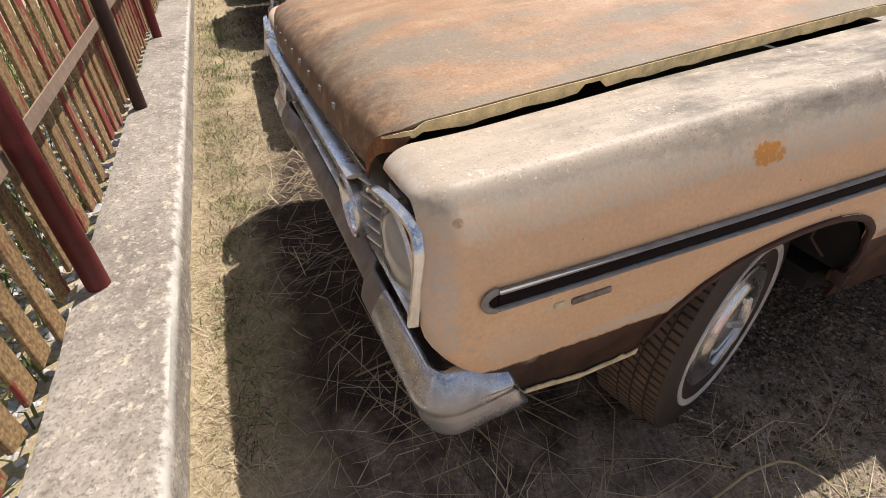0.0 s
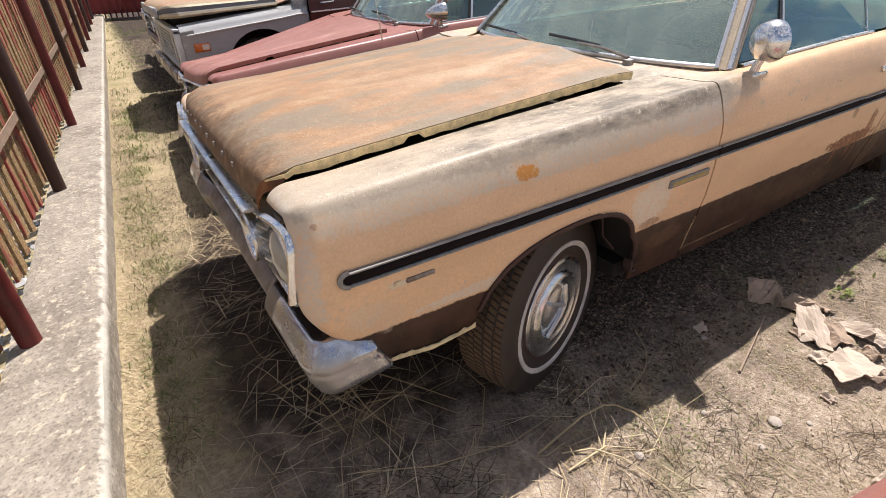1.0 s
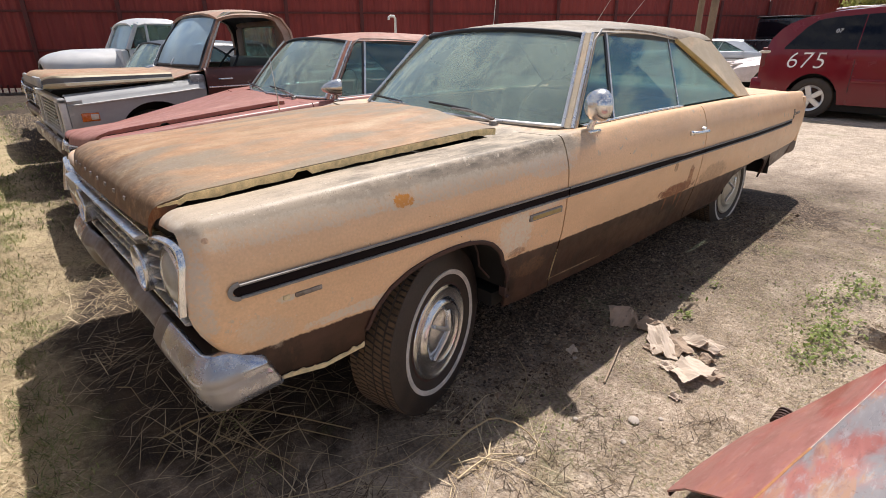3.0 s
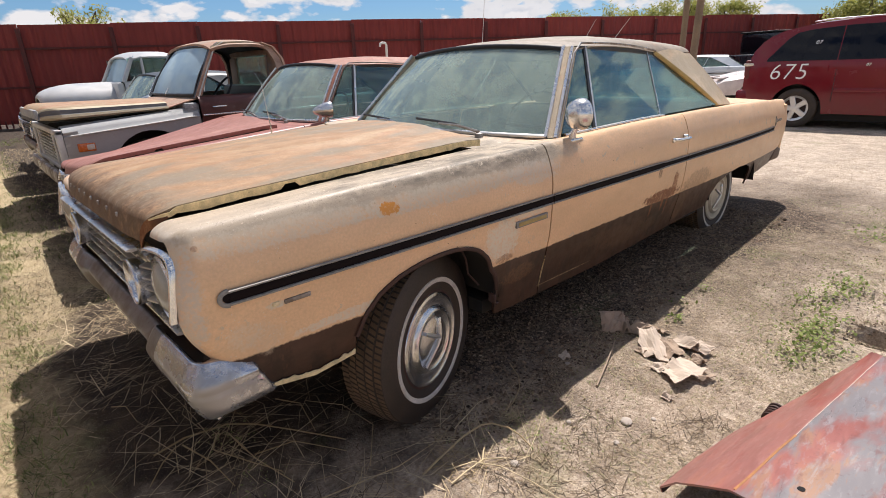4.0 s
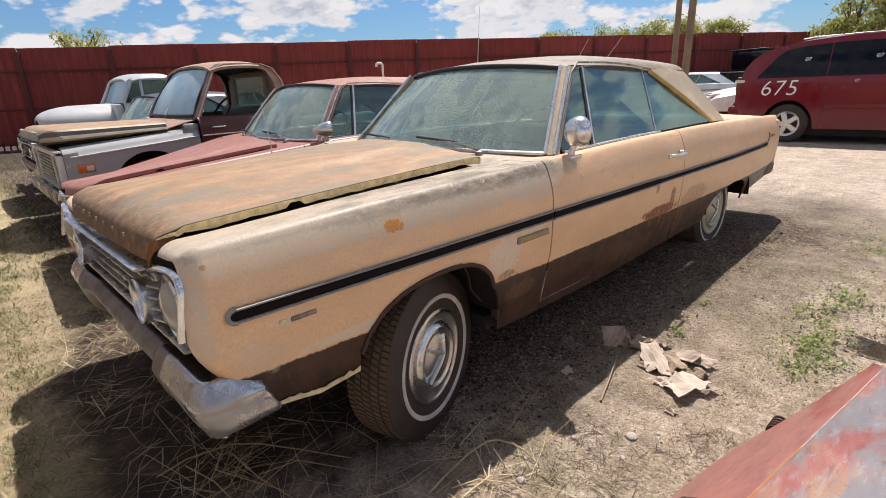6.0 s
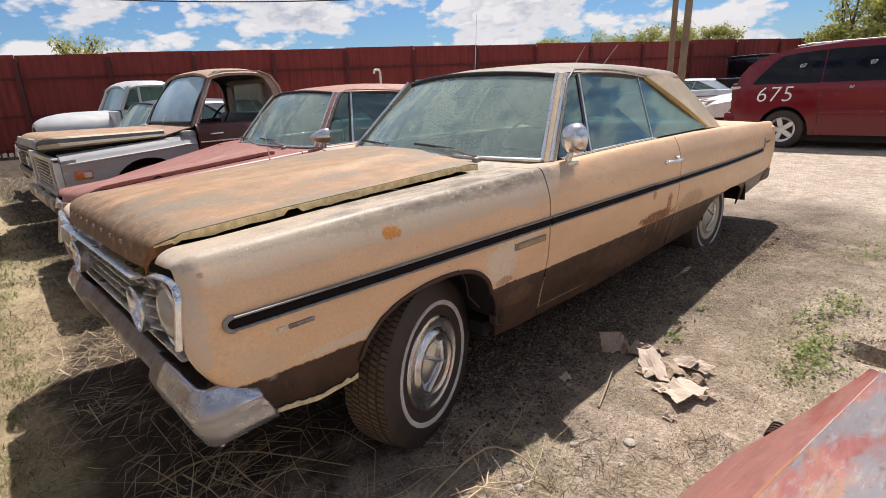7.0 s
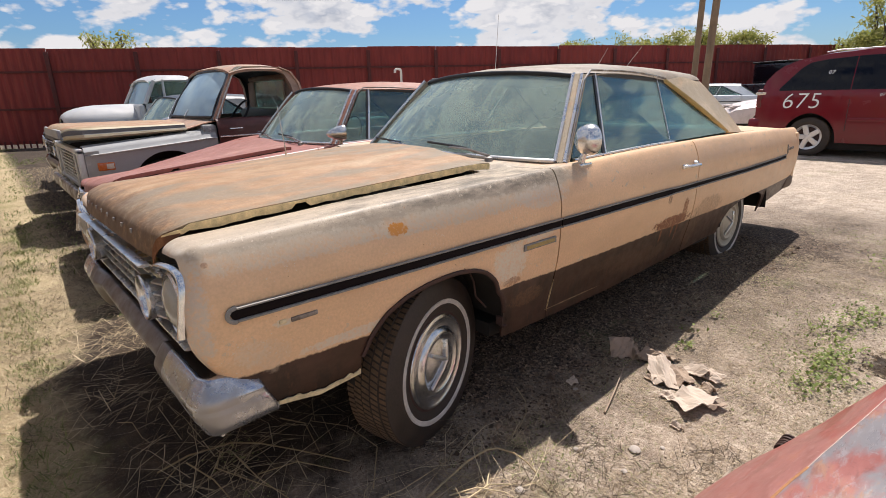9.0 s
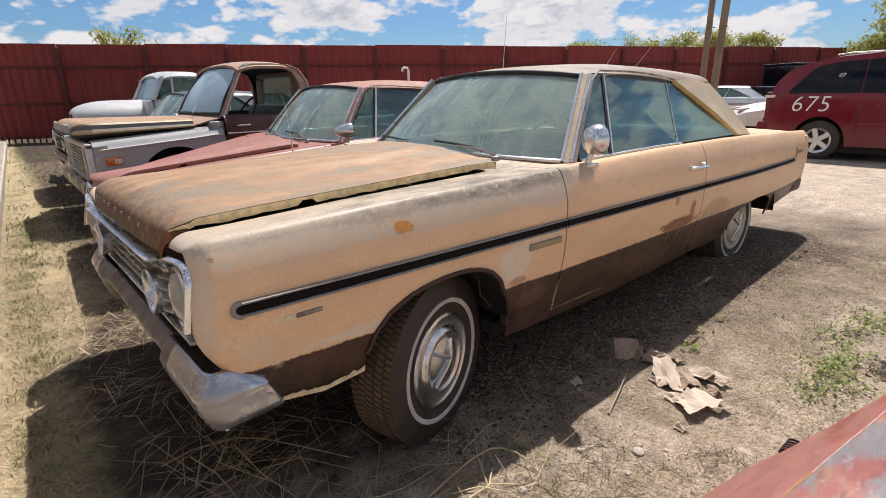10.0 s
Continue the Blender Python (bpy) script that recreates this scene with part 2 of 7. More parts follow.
PINK = body_paint("faded_red_paint", (0.33, 0.135, 0.11), (0.27, 0.10, 0.085), (0.42, 0.22, 0.185), (0.2, 0.09, 0.05), line=0.2, worn=0.6)
RUST_HOOD = rusty_sheet("rusted_hood", (0.41, 0.232, 0.112), (0.215, 0.178, 0.122), (0.48, 0.35, 0.21), nose=0.95)
PINK_HOOD = rusty_sheet("faded_red_hood", (0.375, 0.160, 0.125), (0.29, 0.125, 0.10), (0.45, 0.25, 0.20))
ROOF_PAINT = rusty_sheet("weathered_roof", (0.62, 0.49, 0.33), (0.42, 0.345, 0.245), (0.66, 0.55, 0.40))
ROOF_TOP = rusty_sheet("chalky_roof", (0.31, 0.255, 0.19), (0.19, 0.16, 0.125), (0.40, 0.34, 0.26))
PINK_ROOF = rusty_sheet("rusted_red_roof", (0.40, 0.17, 0.11), (0.26, 0.13, 0.09), (0.46, 0.25, 0.18))
HOOD_EDGE = plain("hood_flange", (0.66, 0.52, 0.28), 0.75, 0, 0.5, 34)
CHROME = chrome("chrome", (0.76, 0.76, 0.75), 0.14, 0.25)
OLD_CHROME = chrome("pitted_chrome", (0.44, 0.43, 0.42), 0.22, 0.95)
BUMPER_CHROME = chrome("bumper_chrome", (0.56, 0.58, 0.62), 0.07, 0.50)
DULL_CHROME = chrome("dulled_chrome", (0.23, 0.23, 0.24), 0.30, 0.7)
TRIM_EDGE = plain("dull_aluminium", (0.24, 0.225, 0.205), 0.62, 0.2, 0.35, 40)
LEDGE = chrome("rusted_chrome_ledge", (0.16, 0.11, 0.085), 0.5, 1.0)
BRIGHT = chrome("bright_trim", (0.74, 0.74, 0.74), 0.24, 0.35)
BLACK = plain("black_plastic", (0.010, 0.010, 0.011), 0.5)
INSERT = plain("dark_insert", (0.010, 0.006, 0.006), 0.75)
INSERT.node_tree.nodes["Principled BSDF"].inputs["Specular IOR Level"].default_value = 0.12
RUBBER = plain("rubber", (0.034, 0.023, 0.016), 0.6, 0, 0.7, 11)
GROOVE = plain("tread_groove", (0.046, 0.031, 0.021), 0.9)
TREAD = plain("dusty_tread", (0.125, 0.074, 0.040), 0.92, 0, 0.5, 22, 0.4)
WHITEWALL = plain("whitewall", (0.50, 0.455, 0.41), 0.7, 0, 0.3, 16)
DARK = plain("underbody", (0.018, 0.014, 0.011), 0.9)
SEAT = plain("seat_vinyl", (0.16, 0.15, 0.12), 0.55, 0, 0.2)
CABIN = plain("cabin_trim", (0.10, 0.10, 0.08), 0.6, 0, 0.2)
LAMP_GLASS = plain("headlamp_glass", (0.33, 0.32, 0.28), 0.12, 0, 0.15, 12, 0.05, 0.6)
AMBER = plain("amber_lens", (0.55, 0.13, 0.015), 0.25, 0, 0.15, 30, 0.0, 0.5)
PALE_LENS = plain("clear_lens", (0.62, 0.55, 0.45), 0.25, 0, 0.15, 30, 0.0, 0.5)
WINDSHIELD = glass("dusty_windshield", (0.74, 0.84, 0.80), 0.31, (0.44, 0.53, 0.485), (0.60, 0.68, 0.66), 0.06)
SIDE_GLASS = glass("side_glass", (0.62, 0.78, 0.76), 0.12, (0.40, 0.50, 0.48), (0.60, 0.76, 0.72), 0.03)
LENS_DARK = plain("dark_lens", (0.075, 0.085, 0.095), 0.3, 0, 0.4, 30)
DUSTY_CAP = plain("dusty_cap", (0.46, 0.40, 0.31), 0.45, 0.3, 0.25, 14)
CREAM_EDGE = plain("chipped_cream_edge", (0.62, 0.50, 0.30), 0.7, 0, 0.4, 50)
GOLD_TRIM = plain("mustard_trim", (0.36, 0.255, 0.09), 0.6, 0, 0.3, 30)
RUST = rusty_sheet("bare_rust", (0.26, 0.10, 0.035), (0.10, 0.045, 0.025), (0.36, 0.18, 0.08), 3.0, 0.8)


# ---- mesh helpers ----
def thing(name, label, category, at=None, group="", kind=""):
    """An empty that carries the parts of one thing."""
    e = new(name)
    e.empty_display_size = 0.1
    if at is not None:
        e.matrix_world = at
    return tagged(e, label, category, group, kind)


def mesh_of(name, verts, faces, mat, smooth=True, mats=()):
    me = bpy.data.meshes.new(name)
    me.from_pydata([tuple(v) for v in verts], [], faces)
    me.update()
    for m in (mat, *mats):
        me.materials.append(m)
    if smooth:
        me.polygons.foreach_set("use_smooth", [True] * len(me.polygons))
        me.set_sharp_from_angle(angle=radians(38))
        used = np.zeros(len(me.loops), dtype=np.int32)
        me.loops.foreach_get("edge_index", used)
        rim = np.bincount(used, minlength=len(me.edges)) == 1
        if rim.any():
            flags = np.zeros(len(me.edges), dtype=bool)
            me.edges.foreach_get("use_edge_sharp", flags)
            me.edges.foreach_set("use_edge_sharp", flags | rim)
    return me


def part(name, bm, mat, parent=None, label="", smooth=True):
    """Links a bmesh, or a finished mesh, as one object under a thing."""
    if isinstance(bm, bpy.types.Mesh):
        me = bm
    else:
        me = bpy.data.meshes.new(name)
        bmesh.ops.recalc_face_normals(bm, faces=bm.faces)
        bm.to_mesh(me)
        bm.free()
        me.materials.append(mat)
        if smooth:
            me.polygons.foreach_set("use_smooth", [True] * len(me.polygons))
            me.set_sharp_from_angle(angle=radians(38))
    ob = new(name, me)
    if parent:
        ob.parent = parent
    return tagged(ob, label)


def box_bm(lo, hi, bevel=0.0, segs=2, bm=None, m=None):
    bm = bm or bmesh.new()
    c, d = [(a + b) / 2 for a, b in zip(lo, hi)], [b - a for a, b in zip(lo, hi)]
    mat = Matrix.Translation(c) @ Matrix.Diagonal((*d, 1))
    made = bmesh.ops.create_cube(bm, size=1, matrix=(m @ mat) if m else mat)["verts"]
    if bevel:
        bmesh.ops.bevel(bm, geom=list({e for v in made for e in v.link_edges}), offset=bevel, segments=segs, affect="EDGES", profile=0.5)
    return bm


def lathe(profile, steps=48, axis="x", centre=(0, 0, 0), closed=False):
    """Turns (radius, along) pairs round an axis."""
    verts, faces = [], []
    n = len(profile)
    for i in range(steps):
        a = 2 * math.pi * i / steps
        for r, h in profile:
            p = (h, r * math.cos(a), r * math.sin(a)) if axis == "x" else (r * math.cos(a), h, r * math.sin(a)) if axis == "y" else (r * math.cos(a), r * math.sin(a), h)
            verts.append((p[0] + centre[0], p[1] + centre[1], p[2] + centre[2]))
    for i in range(steps):
        j = (i + 1) % steps
        for k in range(n if closed else n - 1):
            k2 = (k + 1) % n
            faces.append((i * n + k, i * n + k2, j * n + k2, j * n + k))
    return verts, faces


def tube(points, radius, sides=8, caps=True, taper=1.0):
    """A round bar along points; radius shrinks to radius * taper."""
    pts = [Vector(p) for p in points]
    verts, faces = [], []
    side = None
    for i, p in enumerate(pts):
        d = (pts[min(i + 1, len(pts) - 1)] - pts[max(i - 1, 0)]).normalized()
        if side is None:
            side = d.orthogonal().normalized()
        side = (side - d * side.dot(d)).normalized()
        other = d.cross(side)
        r = radius * (1 + (taper - 1) * i / max(1, len(pts) - 1))
        for k in range(sides):
            a = 2 * math.pi * k / sides
            verts.append(p + (side * math.cos(a) + other * math.sin(a)) * r)
    for i in range(len(pts) - 1):
        for k in range(sides):
            k2 = (k + 1) % sides
            faces.append((i * sides + k, i * sides + k2, (i + 1) * sides + k2, (i + 1) * sides + k))
    if caps:
        faces.append(tuple(range(sides))[::-1])
        faces.append(tuple((len(pts) - 1) * sides + k for k in range(sides)))
    return verts, faces


def sheet(name, fn, us, vs, mat, parent=None, label="", thick=0.0, mirror=False, inner=None, flip=False):
    """A skin fn(u, v) over two lists of parameters, with a thickness."""
    verts = [fn(u, v) for u in us for v in vs]
    if mirror:
        verts = [(-p[0], p[1], p[2]) for p in verts]
    nv = len(vs)
    faces = [(i * nv + j, (i + 1) * nv + j, (i + 1) * nv + j + 1, i * nv + j + 1) for i in range(len(us) - 1) for j in range(nv - 1)]
    if mirror != flip:
        faces = [f[::-1] for f in faces]
    ob = part(name, mesh_of(name, verts, faces, mat, mats=(inner,) if inner else ()), mat, parent, label)
    if thick:
        s = ob.modifiers.new("thickness", "SOLIDIFY")
        s.thickness, s.offset = thick, -1
        if inner:
            s.material_offset, s.material_offset_rim = 1, 0
    return ob


def strip(name, points, width, height, mat, parent, up=(0, 0, 1), label=""):
    """A moulding: a half-round bar swept along points; width along `up`, height across."""
    pts, up = [Vector(p) for p in points], Vector(up)
    prof = [(-0.5, 0), (-0.42, 0.6), (-0.2, 0.95), (0.2, 0.95), (0.42, 0.6), (0.5, 0), (0.4, -0.4), (-0.4, -0.4)]
    verts, faces, n = [], [], len(prof)
    for i, p in enumerate(pts):
        d = (pts[min(i + 1, len(pts) - 1)] - pts[max(i - 1, 0)]).normalized()
        out = d.cross(up).normalized()
        u = out.cross(d).normalized()
        verts += [p + u * (a * width) + out * (b * height) for a, b in prof]
    for i in range(len(pts) - 1):
        faces += [(i * n + k, i * n + (k + 1) % n, (i + 1) * n + (k + 1) % n, (i + 1) * n + k) for k in range(n)]
    faces += [tuple(range(n))[::-1], tuple((len(pts) - 1) * n + k for k in range(n))]
    return part(name, mesh_of(name, verts, faces, mat), mat, parent, label)


def lerp_of(table):
    xs, ys = [a for a, _ in table], [b for _, b in table]
    return lambda t: float(np.interp(t, xs, ys))


def smooth_of(table):
    """As lerp_of, but eased by averaging, to round the corners of the curve."""
    f = lerp_of(table)
    return lambda t: (f(t - 0.06) + 2 * f(t) + f(t + 0.06)) / 4


def spread(a, b, n):
    return [a + (b - a) * i / (n - 1) for i in range(n)]


def moved(bm_or_verts, m):
    return [m @ Vector(v) for v in bm_or_verts]


# ---- ground ----
def rise(y):
    """The yard climbs a little towards the back."""
    t = min(1, max(0, (y - 0.9) / 2.8))
    return 0.11 * t * t * (3 - 2 * t)


HOLLOWS = ((2.02, 2.60, 0.095, 0.075, 0.24), (1.90, 3.06, 0.035, 0.035, 0.05))


def ground_z(x, y):
    near = 1 / (1 + ((x - 0.5) ** 2 + (y - 1.5) ** 2) / 60)
    hollow = sum(d * math.exp(-(((x - a) / rx) ** 2 + ((y - b) / ry) ** 2) ** 2) for a, b, rx, ry, d in HOLLOWS)
    return rise(y) - hollow + near * (0.018 * noise.noise((x * 1.7, y * 1.7, 0.3)) + 0.008 * noise.noise((x * 7, y * 7, 2.3)))


def ground_material():
    m, n, b = material("dirt_and_dry_grass", 0.95)
    v = n.coords()
    big, mid, fine, grit = n.noise(v, 0.7, 5.0, 0.6), n.noise(v, 5.5, 6.0, 0.65), n.noise(v, 42, 6.0, 0.7), n.noise(v, 190, 3.0, 0.6)
    # Near-black dirt: the shade under and beside the cars is in its colour.
    shade_soil = n.mix(n.ramp(mid, 0.35, 0.65), (0.020, 0.012, 0.007), (0.078, 0.050, 0.030))
    shade_soil = n.mix(n.ramp(fine, 0.35, 0.7, 0, 0.80), shade_soil, (0.020, 0.013, 0.008))
    # coarse grey gravel in the dirt farther along the cars
    stony = n.ramp(n.math("ADD", n.math("ADD", n.sep(v)[1], n.math("MULTIPLY", n.sep(v)[0], 0.9)), n.math("MULTIPLY", mid, 0.8)), 1.2, 2.1, 0, 0.9)
    shade_soil = n.mix(stony, shade_soil, n.mix(n.ramp(n.noise(v, 60, 6.0, 0.75), 0.44, 0.62), (0.026, 0.017, 0.011), (0.235, 0.165, 0.112)))
    dry = n.mix(n.ramp(fine, 0.35, 0.65), (0.28, 0.205, 0.115), (0.46, 0.36, 0.225))
    col = n.mix(n.ramp(n.math("ADD", n.math("MULTIPLY", big, 0.6), n.math("MULTIPLY", mid, 0.4)), 0.50, 0.64, 0, 0.12), shade_soil, dry)
    # thatch of cut grass along the kerb
    thatch = n.ramp(n.math("ADD", n.math("SUBTRACT", n.sep(v)[1], n.ramp(n.sep(v)[0], -0.8, -1.8, 0, 0.35)), n.math("MULTIPLY", n.math("SUBTRACT", mid, 0.5), 0.5)), -0.14, -0.36, 0, 0.9)
    col = n.mix(thatch, col, n.mix(n.ramp(fine, 0.35, 0.65), (0.36, 0.28, 0.16), (0.63, 0.515, 0.32)))
    lush = n.math("MULTIPLY", thatch, n.ramp(n.noise(v, 2.6, 5.0, 0.65), 0.50, 0.64, 0, 0.65))
    col = n.mix(lush, col, n.mix(n.ramp(fine, 0.35, 0.65), (0.11, 0.125, 0.035), (0.30, 0.30, 0.10)))
    # the lane where cars drive: pale dust, sunlight past the car's shadow painted in
    x, y, z = n.sep(v)
    sunlit_lane = n.math("MAXIMUM", n.ramp(n.math("ADD", n.math("SUBTRACT", x, n.math("MULTIPLY", n.math("SUBTRACT", y, 1.0), 0.20)), n.math("MULTIPLY", n.math("SUBTRACT", mid, 0.5), 1.3)), 0.68, 1.48), n.ramp(n.math("ADD", y, n.math("MULTIPLY", n.math("SUBTRACT", big, 0.5), 5.0)), 4.4, 6.0))
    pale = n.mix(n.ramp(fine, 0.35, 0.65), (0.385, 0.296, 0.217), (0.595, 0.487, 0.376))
    pale = n.mix(n.ramp(n.math("ADD", y, n.math("MULTIPLY", big, 3.0)), 4.0, 7.0), pale, n.mix(n.ramp(fine, 0.35, 0.65), (0.42, 0.34, 0.265), (0.70, 0.58, 0.46)))
    crumb, speck = n.noise(v, 15, 8.0, 0.7), n.noise(v, 85, 6.0, 0.72)
    pale = n.mix(n.ramp(crumb, 0.49, 0.62, 0, 0.50), pale, (0.27, 0.20, 0.14))
    pale = n.mix(n.ramp(speck, 0.50, 0.64, 0, 0.62), pale, (0.20, 0.145, 0.095))
    pale = n.mix(n.ramp(speck, 0.48, 0.36, 0, 0.55), pale, (0.76, 0.64, 0.49))
    col = n.mix(n.math("MULTIPLY", sunlit_lane, n.ramp(mid, 0.35, 0.6, 0.65, 1.0)), col, pale)
    col = n.mix(n.ramp(grit, 0.60, 0.70, 0, 0.5), col, (0.38, 0.30, 0.22))
    green = n.math("MULTIPLY", n.ramp(n.noise(v, 1.6, 4.0, 0.6), 0.60, 0.70), n.ramp(fine, 0.4, 0.6, 0.2, 0.6))
    col = n.mix(green, col, (0.16, 0.18, 0.055))
    n.put(b.inputs["Base Color"], col)
    n.put(b.inputs["Normal"], n.bump(n.math("ADD", fine, n.math("ADD", n.math("MULTIPLY", grit, 0.7), mid)), 0.7, 0.020))
    return m


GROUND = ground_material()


def axis_steps(lo, hi, near_lo, near_hi, step):
    mid = list(np.arange(near_lo, near_hi, step))
    a, d, left = near_lo, step, []
    while a > lo:
        d *= 1.35
        a -= d
        left.append(a)
    a, d, right = near_hi, step, []
    while a < hi:
        d *= 1.35
        a += d
        right.append(a)
    return left[::-1] + mid + [near_hi] + right


gx, gy = axis_steps(-900, 900, -5.5, 3.2, 0.045), axis_steps(-900, 900, -0.5, 5.6, 0.045)
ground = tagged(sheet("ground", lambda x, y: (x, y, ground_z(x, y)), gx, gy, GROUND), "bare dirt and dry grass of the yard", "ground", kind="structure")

# ---- kerb and strip of concrete along the picket fence ----
KERB_TURN = Matrix.Translation((0, -0.535, 0)) @ Matrix.Rotation(radians(-1.75), 4, "Z")


def concrete_material():
    m, n, b = material("old_concrete", 0.9)
    v = n.coords()
    a, c, d, e = n.noise(v, 2.2, 5.0), n.noise(v, 16, 7.0, 0.7), n.noise(v, 75, 5.0, 0.65), n.noise(v, 30, 9.0, 0.72)
    col = n.mix(n.ramp(n.math("ADD", n.math("MULTIPLY", a, 0.4), n.math("MULTIPLY", c, 0.6)), 0.36, 0.62), (0.17, 0.143, 0.112), (0.39, 0.343, 0.28))
    col = n.mix(n.ramp(e, 0.565, 0.60, 0, 0.7), col, (0.54, 0.48, 0.385))
    col = n.mix(n.ramp(n.noise(v, 13, 7.0, 0.66), 0.585, 0.635, 0, 0.75), col, (0.56, 0.48, 0.36))
    col = n.mix(n.ramp(d, 0.50, 0.66, 0, 0.75), col, (0.10, 0.088, 0.075))
    # chalky worn arris along the front
    yy = n.math("ADD", n.sep(v)[1], n.math("MULTIPLY", n.math("SUBTRACT", c, 0.5), 0.09))
    col = n.mix(n.math("MULTIPLY", n.ramp(yy, -0.028, -0.012), n.ramp(n.sep(v)[2], 0.11, 0.14, 0, 0.6)), col, (0.66, 0.62, 0.54))
    n.put(b.inputs["Base Color"], col)
    n.put(b.inputs["Normal"], n.bump(n.math("ADD", c, n.math("MULTIPLY", d, 0.6)), 0.45, 0.01))
    return m


CONCRETE = concrete_material()


def kerb():
    """A low concrete footing whose edge has crumbled."""
    prof = [(0.0, -0.2), (0.0, 0.10), (-0.004, 0.135), (-0.014, 0.152), (-0.035, 0.160), (-0.12, 0.161), (-0.22, 0.160), (-0.31, 0.158), (-0.335, 0.15), (-0.34, -0.2)]
    xs = [3.4 - 0.05 * i for i in range(220)] + [-7.6 - 0.6 * i for i in range(19)]

    def at(x, k):
        p, q = prof[k]
        w = 0.006 * noise.noise((x * 9, k * 3.1, 0)) + 0.008 * noise.noise((x * 2.3, k, 5))
        return (x, p + (w if 0 < k < 9 else 0), q + (0.5 * w if 1 < k < 8 else 0))
    ob = sheet("kerb", at, xs, range(len(prof)), CONCRETE)
    ob.matrix_world = KERB_TURN
    return tagged(ob, "weathered pale concrete footing with a chipped edge", "kerb", kind="structure")


kerb()


# ---- rusted picket fence ----
def picket_material():
    m, n, b = material("flaking_red_pickets", 0.85)
    v = n.coords(scale=(1, 1, 0.28))
    info = n.add("ShaderNodeObjectInfo").outputs["Random"]
    w = n.add("ShaderNodeTexNoise", {"Vector": v, "Scale": 11.0, "Detail": 7.0, "Roughness": 0.65})
    w.noise_dimensions = "4D"
    n.put(w.inputs["W"], n.math("MULTIPLY", info, 40.0))
    f = n.math("ADD", w.outputs[0], n.math("MULTIPLY", n.math("SUBTRACT", info, 0.5), 0.16))
    fine = n.noise(n.coords(), 70, 5.0)
    bare = n.mix(n.ramp(fine, 0.35, 0.65), (0.17, 0.10, 0.042), (0.40, 0.26, 0.115))
    col = n.mix(n.ramp(n.noise(v, 24, 7.0, 0.7), 0.50, 0.60, 0, 0.7), bare, (0.085, 0.045, 0.022))
    col = n.mix(n.ramp(f, 0.54, 0.57), col, n.mix(fine, (0.19, 0.022, 0.018), (0.27, 0.06, 0.035)))
    n.put(b.inputs["Base Color"], col)
    n.put(b.inputs["Normal"], n.bump(fine, 0.3, 0.004))
    return m


PICKET = picket_material()
RED_POST = plain("red_post_paint", (0.115, 0.016, 0.014), 0.55, 0, 0.55, 14, 0.2)
BROWN_POST = plain("rusted_post", (0.050, 0.022, 0.016), 0.7, 0, 0.45, 18, 0.25)
FLAT_BAR = plain("rusted_flat_bar", (0.26, 0.18, 0.125), 0.8, 0, 0.35, 20, 0.25)

picket_fence = thing("picket_fence", "rusted brown metal picket fence with flaking red paint", "fence", KERB_TURN @ Matrix.Translation((0, -0.345, 0)))


PICKET_H = 1.75


def picket_mesh(seed):
    """A flat bar cut ragged at the foot."""
    r = random.Random(seed)
    verts = []
    for z in (0, PICKET_H):
        j = [r.uniform(-0.02, 0.02) if z == 0 else 0 for _ in range(2)]
        verts += [(-0.043, -0.012, z + j[0]), (0.043, -0.012, z + j[1]), (0.043, 0.000, z + j[1]), (0.040, 0.002, z + j[1]), (-0.040, 0.002, z + j[0]), (-0.043, 0.000, z + j[0])]
    faces = [(k, (k + 1) % 6, 6 + (k + 1) % 6, 6 + k) for k in range(6)] + [(5, 4, 3, 2, 1, 0), (6, 7, 8, 9, 10, 11)]
    return mesh_of("picket", verts, faces, PICKET, smooth=False)


picket_meshes = [picket_mesh(k) for k in range(6)]
for k in range(126):
    ob = new("picket", picket_meshes[k * 5 % 6])
    ob.parent = picket_fence
    ob.matrix_basis = Matrix.Translation((1.12 - 0.153 * k + random.uniform(-0.008, 0.008), 0.0, 0.165 + random.uniform(-0.012, 0.02))) @ Matrix.Rotation(random.gauss(0, 0.010), 4, "Y")
for k in range(11):
    x = 1.55 - 1.85 * k
    v, f = tube([(x, 0.085, 0.12), (x + random.uniform(-0.01, 0.01), 0.085, 1.95)], 0.040, 16)
    m = (BROWN_POST, RED_POST)[k % 2]
    part("post", mesh_of("post", v, f, m), m, picket_fence, "round steel post")
    for z0 in (0.655, 1.55):
        bm = bmesh.new()
        box_bm((x - 1.82, 0.046, z0), (x - 0.02, 0.052, z0 + 0.052), 0, 1, bm)
        ob = part("rail", bm, FLAT_BAR, picket_fence, "flat steel bar", False)

# ---- old coupe ----
CREST_LINE = smooth_of([(-0.06, 0.948), (0.12, 0.951), (0.30, 0.957), (0.6, 0.968), (1.5, 0.985), (2.5, 1.0), (3.4, 0.995), (4.3, 0.970), (5.05, 0.938)])
WIDTH_LINE = smooth_of([(-0.06, 0.944), (0.25, 0.949), (0.6, 0.952), (2.6, 0.952), (3.6, 0.945), (4.3, 0.915), (4.95, 0.862)])
TUCK = lerp_of([(0.30, 0.070), (0.36, 0.062), (0.42, 0.050), (0.50, 0.030), (0.60, 0.010), (0.70, 0.0), (0.80, 0.0)])


def rounded(y, start, length):
    """1 at the leading edge, falling to 0 along a quarter circle."""
    t = min(1.0, max(0.0, (y - start) / length))
    return 1 - math.sqrt(1 - (1 - t) ** 2)


def CREST(y):
    return CREST_LINE(y) - 0.040 * rounded(y, 0.021, 0.060)


def WIDTH(y):
    return WIDTH_LINE(y) - 0.046 * rounded(y, 0.021, 0.048)



